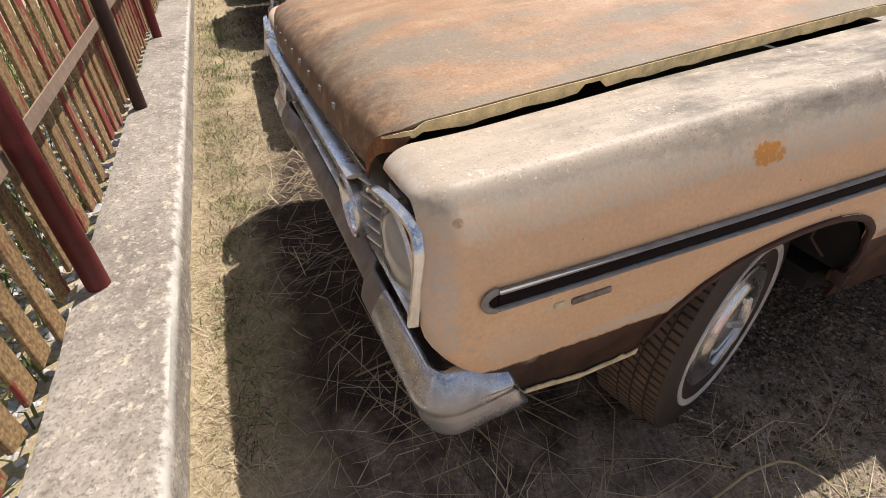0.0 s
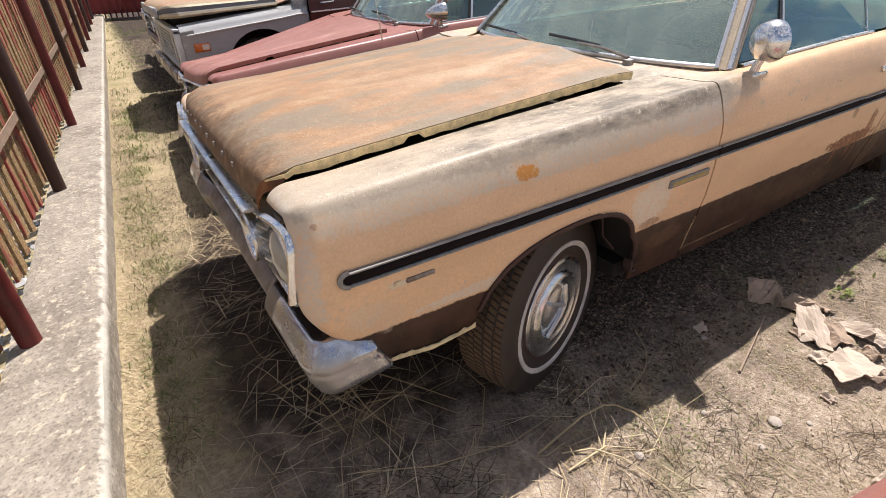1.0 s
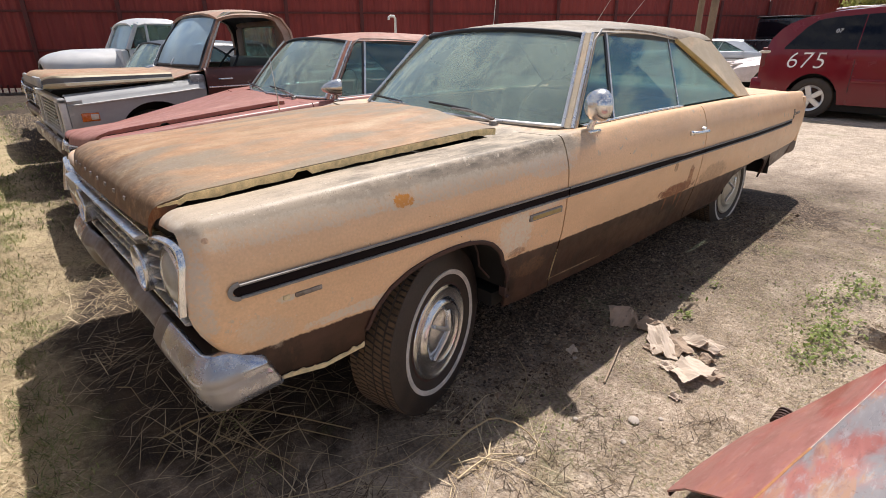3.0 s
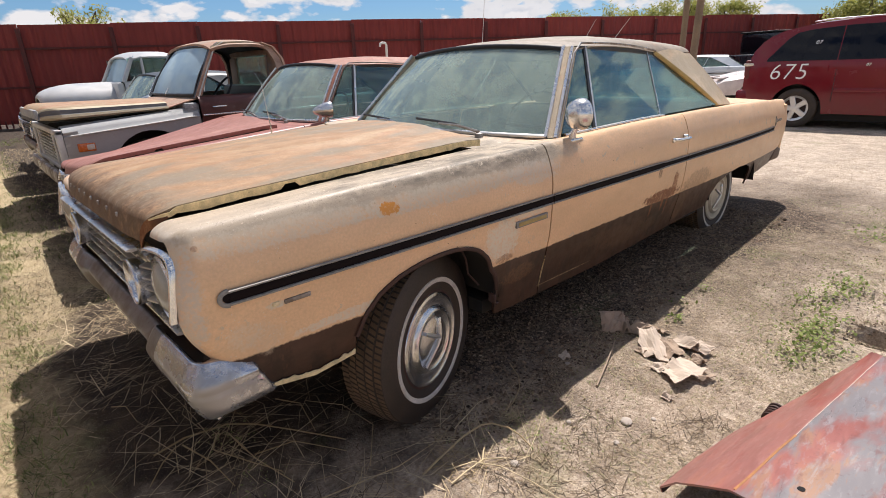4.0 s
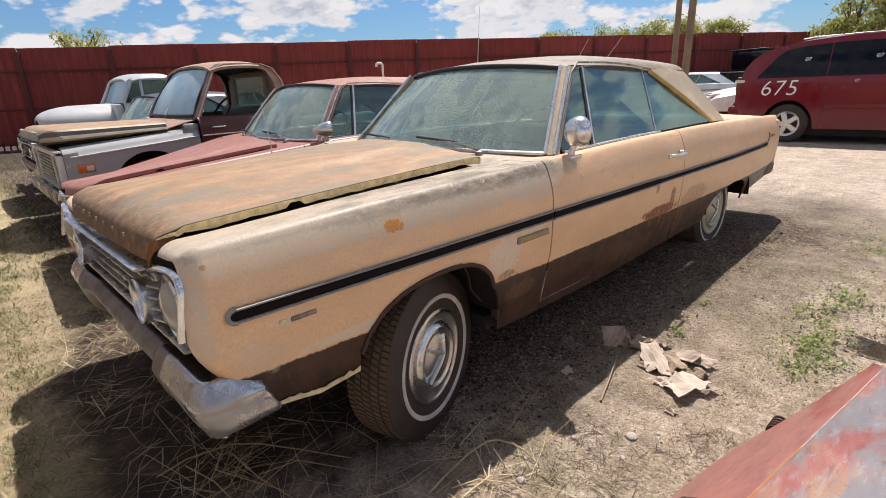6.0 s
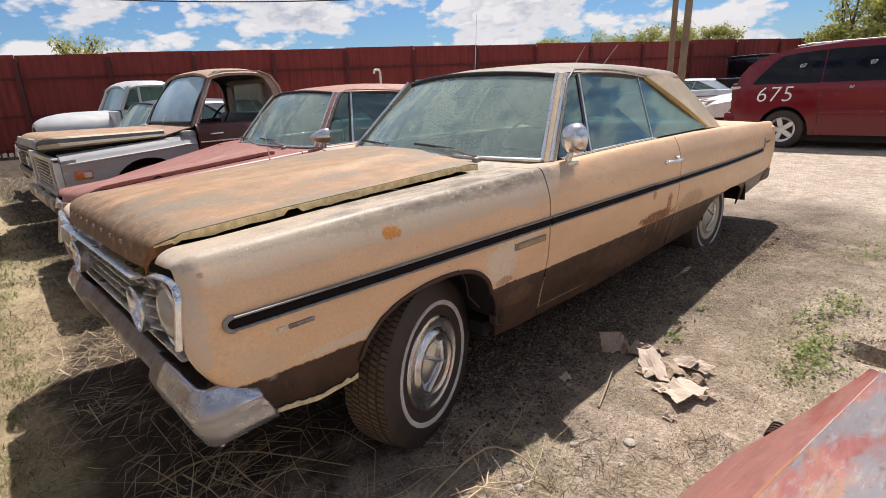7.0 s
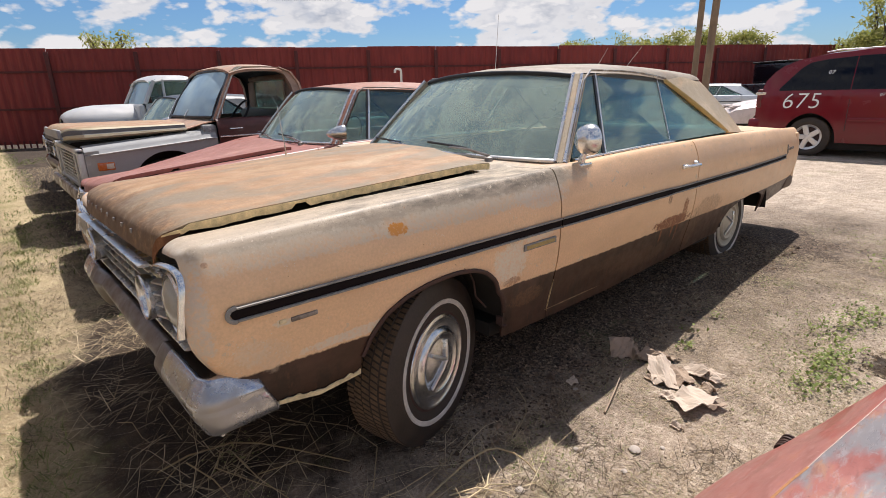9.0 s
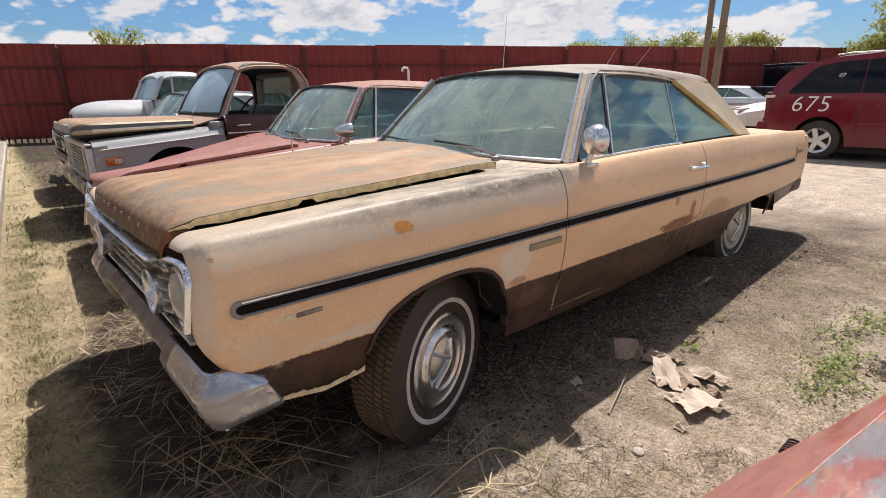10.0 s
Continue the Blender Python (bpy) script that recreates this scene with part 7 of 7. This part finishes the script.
def blades(name, xs, ys, length, width, lie, mat, label, lift=0.0):
    """Many bent blades: each a strip of two quads. lie: 0 upright, 1 flat."""
    n = len(xs)
    ang = rng.uniform(0, 2 * math.pi, n)
    L = length * rng.uniform(0.45, 1.35, n)
    el = (1 - np.clip(lie + rng.normal(0, 0.13, n), 0.0, 0.985)) * math.pi / 2
    zs = np.array([ground_z(a, b) for a, b in zip(xs, ys)]) + lift
    d = np.stack([np.cos(ang) * np.cos(el), np.sin(ang) * np.cos(el), np.sin(el)], 1)
    side = np.stack([-np.sin(ang), np.cos(ang), np.zeros(n)], 1) * (width * rng.uniform(0.6, 1.3, n))[:, None]
    p0 = np.stack([xs, ys, zs], 1)
    bend = rng.normal(0, 0.22, (n, 3)) * L[:, None]
    bend[:, 2] = -np.abs(bend[:, 2]) * 0.5
    p1 = p0 + d * (L * 0.55)[:, None] + np.array([0, 0, 0.003])
    p2 = p0 + d * L[:, None] + bend
    p2[:, 2] = np.maximum(p2[:, 2], zs + 0.004)
    p1[:, 2] = np.maximum(p1[:, 2], zs + 0.006)
    V = np.stack([p0 - side, p0 + side, p1 - side * 0.85, p1 + side * 0.85, p2 - side * 0.25, p2 + side * 0.25], 1).reshape(-1, 3)
    k = np.arange(n)[:, None] * 6
    F = np.concatenate([k + np.array([0, 1, 3, 2]), k + np.array([2, 3, 5, 4])], 0)
    me = bpy.data.meshes.new(name)
    me.from_pydata(V.tolist(), [], F.tolist())
    me.materials.append(mat)
    return tagged(new(name, me), label, "grass", kind="stuff")


def scatter(n, x0, x1, y0, y1, keep=None):
    x, y = rng.uniform(x0, x1, n), rng.uniform(y0, y1, n)
    if keep:
        m = np.array([keep(a, b) for a, b in zip(x, y)])
        x, y = x[m], y[m]
    return x, y


def off_kerb(a, b):
    return b > -0.52 - 0.0305 * a


# straw beside the kerb and under the cars
x, y = scatter(62000, -6.5, 2.6, -0.66, 0.35, lambda a, b: off_kerb(a, b) and noise.noise((a * 2.3, b * 3.0, 0)) > -0.55 + 1.1 * min(1, max(0, (b + 0.38) / 0.20)))
blades("kerb_straw", x, y, 0.075, 0.0011, 0.93, BRIGHT_STRAW, "bleached dry straw along the foot of the kerb")
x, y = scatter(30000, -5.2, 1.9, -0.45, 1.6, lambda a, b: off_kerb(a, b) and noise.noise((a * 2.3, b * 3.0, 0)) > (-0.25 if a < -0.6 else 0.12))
blades("dry_straw", x, y, 0.080, 0.0011, 0.93, SHADE_STRAW, "brown straw on the dirt between the cars, shade in its colour")
x, y = scatter(1100, -3.0, 1.5, -0.35, 0.95, lambda a, b: noise.noise((a * 1.7, b * 1.7, 4)) > -0.2)
blades("long_straw", x, y, 0.23, 0.0015, 0.965, BRIGHT_STRAW, "long dry stalks lying under the bumper", 0.004)
x, y = rng.normal(0.46, 0.16, 46), rng.normal(0.16, 0.10, 46)
blades("stalk_bunch", x, y, 0.34, 0.0015, 0.90, BRIGHT_STRAW, "loose bunch of pale stalks below the bumper", 0.006)
STALKS = (
    (0.0042, ((0.347, -0.04), (0.349, 0.07), (0.379, 0.222), (0.454, 0.30), (0.591, 0.394), (0.775, 0.511))),
    (0.0030, ((0.417, 0.209), (0.53, 0.215), (0.64, 0.226), (0.826, 0.273))), (0.0032, ((0.367, 0.056), (0.531, 0.102), (0.694, 0.121))),
    (0.0026, ((0.461, 0.134), (0.41, 0.165), (0.380, 0.190))), (0.0030, ((0.363, 0.029), (0.43, -0.03), (0.50, -0.091))),
    (0.0028, ((0.348, 0.436), (0.469, 0.488), (0.645, 0.457))), (0.0028, ((0.592, 0.235), (0.648, 0.367), (0.825, 0.481))),
    (0.0024, ((0.457, 0.130), (0.595, 0.185), (0.748, 0.269))), (0.0022, ((-0.114, -0.084), (-0.045, -0.041), (0.085, -0.031))))
for r, way in STALKS:
    v, f = tube([(a, b, ground_z(a, b) + 0.009 + 0.012 * (0 < k < len(way) - 1)) for k, (a, b) in enumerate(way)], r, 6, True, 0.6)
    tagged(part("dry_stalk", mesh_of("dry_stalk", v, f, STRAW), STRAW), "thick bent dry stalk lying on shaded dirt", "stalk", "dry stalks")
x, y = scatter(60, 0.75, 1.45, 0.05, 1.05, lambda a, b: noise.noise((a * 2.2, b * 2.2, 6)) > -0.1)
blades("bleached_stalks", x, y, 0.30, 0.0011, 0.955, BRIGHT_STRAW, "long bleached stalks scattered before the wheel", 0.006)
x, y = scatter(11000, 0.3, 3.6, 0.7, 7.0, lambda a, b: noise.noise((a * 1.1, b * 1.1, 9)) > -0.1)
blades("short_straw", x, y, 0.045, 0.0010, 0.975, MATTED, "short dry grass on open dirt")
x, y = scatter(24000, 0.9, 4.2, 0.9, 9.0, lambda a, b: noise.noise((a * 0.9, b * 0.9, 2)) > 0.0)
blades("sparse_dry_grass", x, y, 0.028, 0.0010, 0.97, MATTED, "stubbly dry grass on open dirt")
x, y = scatter(1100, 0.2, 3.4, 0.5, 6.5, lambda a, b: noise.noise((a * 2.1, b * 2.1, 12)) > -0.15)
blades("brown_litter", x, y, 0.042, 0.0016, 0.94, TWIG, "fine brown plant litter on the dirt")
x, y = scatter(30000, 1.0, 2.5, 0.75, 4.2, lambda a, b: noise.noise((a * 2.6, b * 2.6, 17)) + 0.5 * noise.noise((a * 9, b * 9, 5)) > -0.12)
blades("matted_grass", x, y, 0.030, 0.0010, 0.985, MATTED, "flattened mat of fine dry grass on the dirt")
# green patches
def clump(n, cx, cy, r):
    return rng.normal(cx, r, n), rng.normal(cy, r, n)


def leafy(name, xs, ys, tall, leaf, mat, label):
    """Low creeping plants: many small pointed leaves held at all angles over the dirt."""
    n = len(xs)
    ang, up = rng.uniform(0, 2 * math.pi, n), rng.normal(0.15, 0.45, n)
    L = leaf * rng.uniform(0.5, 1.4, n)
    z = np.array([ground_z(a, b) for a, b in zip(xs, ys)]) + 0.004 + tall * rng.uniform(0, 1, n) ** 1.6
    d = np.stack([np.cos(ang) * np.cos(up), np.sin(ang) * np.cos(up), np.sin(up)], 1) * L[:, None]
    side = np.stack([-np.sin(ang), np.cos(ang), rng.normal(0, 0.5, n)], 1) * (L * 0.26)[:, None]
    p = np.stack([xs, ys, z], 1)
    V = np.stack([p, p + d * 0.45 + side, p + d, p + d * 0.45 - side], 1)
    V[:, :, 2] = np.maximum(V[:, :, 2], 0.002 + (p[:, 2] - z + np.array([ground_z(a, b) for a, b in zip(xs, ys)]))[:, None])
    me = bpy.data.meshes.new(name)
    me.from_pydata(V.reshape(-1, 3).tolist(), [], (np.arange(n)[:, None] * 4 + np.arange(4)).tolist())
    me.materials.append(mat)
    return tagged(new(name, me), label, "weeds", kind="stuff")


def tufts(spots):
    made = [clump(n, cx, cy, r) for cx, cy, r, n in spots]
    return np.concatenate([a for a, b in made]), np.concatenate([b for a, b in made])


x, y = tufts(((1.79, 2.20, 0.05, 110), (1.82, 2.34, 0.06, 170), (1.77, 2.47, 0.05, 140), (1.82, 2.60, 0.06, 110), (1.68, 2.78, 0.05, 80), (1.79, 2.95, 0.06, 100), (1.78, 3.12, 0.06, 110), (1.74, 4.15, 0.10, 140), (2.1, 4.6, 0.2, 150), (1.245, 2.20, 0.022, 45), (1.20, 2.36, 0.03, 20), (1.22, 2.62, 0.03, 20)))
leafy("leafy_weeds", x, y, 0.040, 0.022, BRIGHT_WEED, "low creeping green weeds in tufts on the dirt")
x, y = tufts(((1.72, 2.2, 0.10, 260), (1.62, 2.5, 0.12, 220), (1.62, 2.85, 0.14, 300), (1.95, 2.9, 0.12, 220), (1.90, 3.4, 0.2, 350), (2.4, 4.9, 0.3, 500), (1.6, 4.8, 0.15, 220), (1.3, 3.3, 0.10, 150), (1.25, 1.05, 0.08, 160), (0.72, 0.18, 0.05, 60), (0.42, 0.20, 0.05, 90), (-0.05, 0.30, 0.05, 40)))
leafy("dull_weeds", x, y, 0.022, 0.012, WEED, "small dull green weeds among dry grass")
a, b = scatter(1600, 1.0, 3.4, 0.7, 5.0, lambda p, q: noise.noise((p * 1.6, q * 1.6, 21)) > 0.05)
leafy("sparse_weeds", a, b, 0.010, 0.0075, WEED, "sparse small green leaves on open dirt")
a, b = scatter(13000, 1.0, 3.0, 0.75, 5.0, lambda p, q: noise.noise((p * 1.9, q * 1.9, 33)) > 0.0)
blades("fine_green_grass", a, b, 0.030, 0.0008, 0.94, WEED, "thin greenish grass over open dirt")
gxs, gys = [], []
for cx in np.arange(-5, 0.5, 0.22):
    a, b = clump(120, cx + rng.uniform(-0.1, 0.1), -0.40 - 0.03 * cx + rng.uniform(0, 0.1), 0.06)
    gxs.append(a), gys.append(b)
gxs, gys = np.concatenate(gxs), np.concatenate(gys)
keep = np.array([off_kerb(a, b) for a, b in zip(gxs, gys)])
blades("kerb_grass", gxs[keep], gys[keep], 0.045, 0.0022, 0.6, WEED, "low green grass in tufts along the kerb")
x, y = scatter(15000, -19, -1.2, -0.6, 2.6, lambda a, b: off_kerb(a, b) and noise.noise((a * 0.8, b * 0.8, 7)) > 0.16 - 0.30 * (b < 0.3 and a < -3))
blades("far_green_grass", x, y, 0.05, 0.004, 0.55, GREEN, "patchy green grass farther along the kerb")
x, y = scatter(14000, -12, -0.8, -0.55, 1.2, lambda a, b: off_kerb(a, b))
blades("kerb_hay", x, y, 0.07, 0.0016, 0.85, BRIGHT_STRAW, "dry cut grass along the kerb")
# weeds behind the pickets
x, y = scatter(5200, -7, 1.6, -2.3, -0.98, lambda a, b: noise.noise((a * 1.5, b * 1.5, 3)) > -0.2)
blades("weeds_behind_fence", x, y, 0.16, 0.006, 0.3, GREEN, "bright green weeds behind the picket fence")


def gravel(name, n, area, size, mat, label, keep=None):
    """Loose stones: squashed eight-faced lumps."""
    x, y = scatter(n, *area, keep)
    s = size * rng.lognormal(0, 0.45, len(x))
    base = np.array([(1, 0, 0), (0, 1, 0), (-1, 0, 0), (0, -1, 0), (0, 0, 0.7), (0, 0, -0.5)], float)
    tri = np.array([(0, 1, 4), (1, 2, 4), (2, 3, 4), (3, 0, 4), (1, 0, 5), (2, 1, 5), (3, 2, 5), (0, 3, 5)])
    z = np.array([ground_z(a, b) for a, b in zip(x, y)])
    V = (base[None] * rng.uniform(0.6, 1.3, (len(x), 6, 1)) * s[:, None, None])
    a = rng.uniform(0, 6.28, len(x))
    c, q = np.cos(a)[:, None], np.sin(a)[:, None]
    V = np.stack([V[..., 0] * c - V[..., 1] * q, V[..., 0] * q + V[..., 1] * c, V[..., 2]], 2)
    V += np.stack([x, y, z + s * 0.2], 1)[:, None]
    F = (tri[None] + (np.arange(len(x)) * 6)[:, None, None]).reshape(-1, 3)
    me = bpy.data.meshes.new(name)
    me.from_pydata(V.reshape(-1, 3).tolist(), [], F.tolist())
    me.materials.append(mat)
    return tagged(new(name, me), label, "gravel", kind="stuff")


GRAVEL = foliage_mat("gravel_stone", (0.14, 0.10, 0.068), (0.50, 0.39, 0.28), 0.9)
# Darker copy of GRAVEL with the shade beside the car painted in.
SHADE_GRIT = foliage_mat("dark_grit", (0.032, 0.020, 0.012), (0.32, 0.222, 0.145), 0.95)
WHITE_GRAVEL = foliage_mat("pale_gravel", (0.40, 0.38, 0.36), (0.66, 0.64, 0.62), 0.9)
gravel("dirt_gravel", 12000, (0.2, 2.6, 0.7, 4.6), 0.0030, GRAVEL, "small stones scattered over the dirt")
# Stops near the car's shadow edge; its dark colour deepens that shade.
gravel("shade_gravel", 19000, (0.15, 1.25, 0.75, 4.3), 0.0046, SHADE_GRIT, "coarse crumbled dirt and grit beside the car, shade in its colour", lambda a, b: a < 1.08 + 0.10 * noise.noise((a * 4, b * 4, 8)) + 0.02 * b)
# Dark clods paint the unlit inside of the hollow.
gravel("burrow_clods", 260, (1.88, 2.16, 2.48, 2.76), 0.0050, SHADE_GRIT, "dark clods in and round a burrow in the dirt, deepening its shade")
gravel("dirt_clods", 2600, (0.6, 1.15, 0.9, 3.6), 0.0050, SHADE_GRIT, "crumbled clods of dirt, darkened as in the car's shade")
gravel("pale_gravel", 3800, (-5, 1.6, -1.6, -0.90), 0.013, WHITE_GRAVEL, "pale gravel behind the picket fence")


# long stalks and vines in the shade, each a curved stem
VINE = plain("dry_vine", (0.36, 0.27, 0.15), 0.85, 0, 0.25, 12)
PALE_VINE = plain("bleached_vine", (0.55, 0.44, 0.27), 0.85, 0, 0.25, 12)
for mt, r, rise_z, way in (
        (VINE, 0.0045, 0.035, ((1.118, 0.60), (1.113, 0.68), (1.100, 0.806), (1.111, 0.894), (1.132, 0.930), (1.186, 0.961), (1.238, 0.970), (1.287, 0.967))),
        (VINE, 0.0026, 0.012, ((0.882, 1.325), (0.987, 1.262), (1.048, 1.193), (1.083, 1.110), (1.094, 1.015))),
        (PALE_VINE, 0.0040, 0.012, ((1.222, 0.634), (1.225, 0.700), (1.222, 0.790), (1.273, 0.874))),
        (PALE_VINE, 0.0030, 0.018, ((1.161, 0.664), (1.209, 0.747), (1.286, 0.798), (1.401, 0.830), (1.499, 0.846))),
        (PALE_VINE, 0.0034, 0.015, ((1.223, 0.778), (1.195, 0.816), (1.167, 0.854))),
        (VINE, 0.0024, 0.030, ((0.95, 0.50), (0.80, 0.62), (0.62, 0.60), (0.45, 0.52))),
        (VINE, 0.0024, 0.025, ((0.85, 0.10), (0.98, 0.30), (1.05, 0.55), (1.02, 0.78)))):
    n = len(way) - 1
    v, f = tube([(a, b, ground_z(a, b) + 0.006 + rise_z * math.sin(math.pi * k / n)) for k, (a, b) in enumerate(way)], r, 6, True, 0.55)
    tagged(part("dry_stalk", mesh_of("dry_stalk", v, f, mt), mt), "long pale dry stalk curved over the dirt", "stalk", "dry stalks")
x, y = clump(90, 1.132, 1.057, 0.022)
blades("straw_tuft", x, y, 0.05, 0.0012, 0.7, BRIGHT_STRAW, "small tuft of bleached straw on shaded dirt")
x, y = clump(40, 1.20, 0.70, 0.04)
blades("straw_wisp", x, y, 0.09, 0.0010, 0.85, STRAW, "loose wisps of bleached straw at the shade's edge")


# ---- trees beyond the fence ----
BARK = plain("bark", (0.09, 0.065, 0.045), 0.9, 0, 0.3, 5)
LEAF = foliage_mat("tree_leaves", (0.21, 0.24, 0.055), (0.52, 0.50, 0.16), 0.6, 0.5)


def tree(at, height, spread_r, seed, leaves, leaf=0.16, low=0.25):
    """Forked trunk, limbs, and clumps of single leaves round their ends."""
    r = np.random.default_rng(seed)
    t = thing("tree", "green leafy tree standing beyond the red fence", "tree", Matrix.Translation(at), "trees beyond the fence")
    verts, faces, tips = [], [], []

    def limb(a, b, rad):
        mid = (a + b) / 2 + Vector(r.normal(0, 0.06, 3)) * (b - a).length
        v, f = tube([a, mid, b], rad, 7, True, 0.5)
        k = len(verts)
        verts.extend(v)
        faces.extend([tuple(i + k for i in q) for q in f])
    top = Vector((0, 0, height * low + 0.3))
    limb(Vector((0, 0, -0.2)), top, height * 0.03)
    for i in range(9):
        ang, el = 2 * math.pi * i / 9 + r.uniform(-0.3, 0.3), r.uniform(0.25, 1.35)
        end = top + Vector((math.cos(ang) * math.cos(el) * spread_r, math.sin(ang) * math.cos(el) * spread_r, math.sin(el) * height * (1 - low) * 0.85))
        limb(top, end, height * 0.013)
        for j in range(4):
            e2 = top.lerp(end, r.uniform(0.45, 1.0)) + Vector(r.normal(0, 0.28, 3)) * spread_r * 0.7
            limb(top.lerp(end, 0.5), e2, height * 0.006)
            tips.append(e2)
        tips.append(end)
    part("trunk", mesh_of("trunk", verts, faces, BARK), BARK, t)
    tips = np.array([tuple(q) for q in tips])
    c = tips[r.integers(0, len(tips), leaves)] + r.normal(0, 1, (leaves, 3)) * spread_r * np.array([0.15, 0.15, 0.11])
    d1, d2 = r.normal(0, 1, (leaves, 3)), r.normal(0, 1, (leaves, 3))
    d1 /= np.linalg.norm(d1, axis=1)[:, None]
    d2 /= np.linalg.norm(d2, axis=1)[:, None]
    s = leaf * r.uniform(0.6, 1.3, leaves)[:, None]
    V = np.stack([c - d1 * s, c + d2 * s * 0.45, c + d1 * s, c - d2 * s * 0.45], 1).reshape(-1, 3)
    me = bpy.data.meshes.new("crown")
    me.from_pydata(V.tolist(), [], (np.arange(leaves)[:, None] * 4 + np.arange(4)).tolist())
    me.materials.append(LEAF)
    part("crown", me, LEAF, t)
    return t


tree((-40, 7.4, 0), 5.9, 1.8, 3, 1500, 0.12, 0.5)
tree((-28.4, 45, 0), 6.3, 3.0, 5, 15000, 0.13)
tree((-30.2, 44, 0), 5.6, 1.8, 6, 6000, 0.13)
tree((-21.2, 46, 0), 5.7, 2.6, 7, 12000, 0.13)
tree((-18.2, 45, 0), 5.8, 2.6, 8, 12000, 0.13)
tree((-15.2, 47, 0), 5.6, 1.6, 9, 6000, 0.13)
tree((-3.4, 30, 0), 4.8, 1.4, 11, 4200, 0.10, 0.35)
tree((-1.9, 31, 0), 5.0, 1.6, 12, 4200, 0.10, 0.35)
# woods far off, all round
me_v, me_f = [], []
for i in range(5200):
    a = rng.uniform(-2.6, 1.35)
    R = rng.uniform(190, 240)
    h = rng.uniform(0, 1) ** 0.7 * (7 + 3.5 * math.sin(a * 9) + 2 * math.sin(a * 31))
    c = Vector((R * math.cos(a), R * math.sin(a), h))
    s = rng.uniform(0.8, 2.2)
    u = Vector(rng.normal(0, 1, 3)).normalized()
    w = u.orthogonal().normalized()
    k = len(me_v)
    me_v += [c - u * s, c + w * s * 0.7, c + u * s, c - w * s * 0.7]
    me_f.append((k, k + 1, k + 2, k + 3))
far = new("far_woods", mesh_of("far_woods", me_v, me_f, LEAF, False))
tagged(far, "low green woods on the horizon", "woods", kind="stuff")
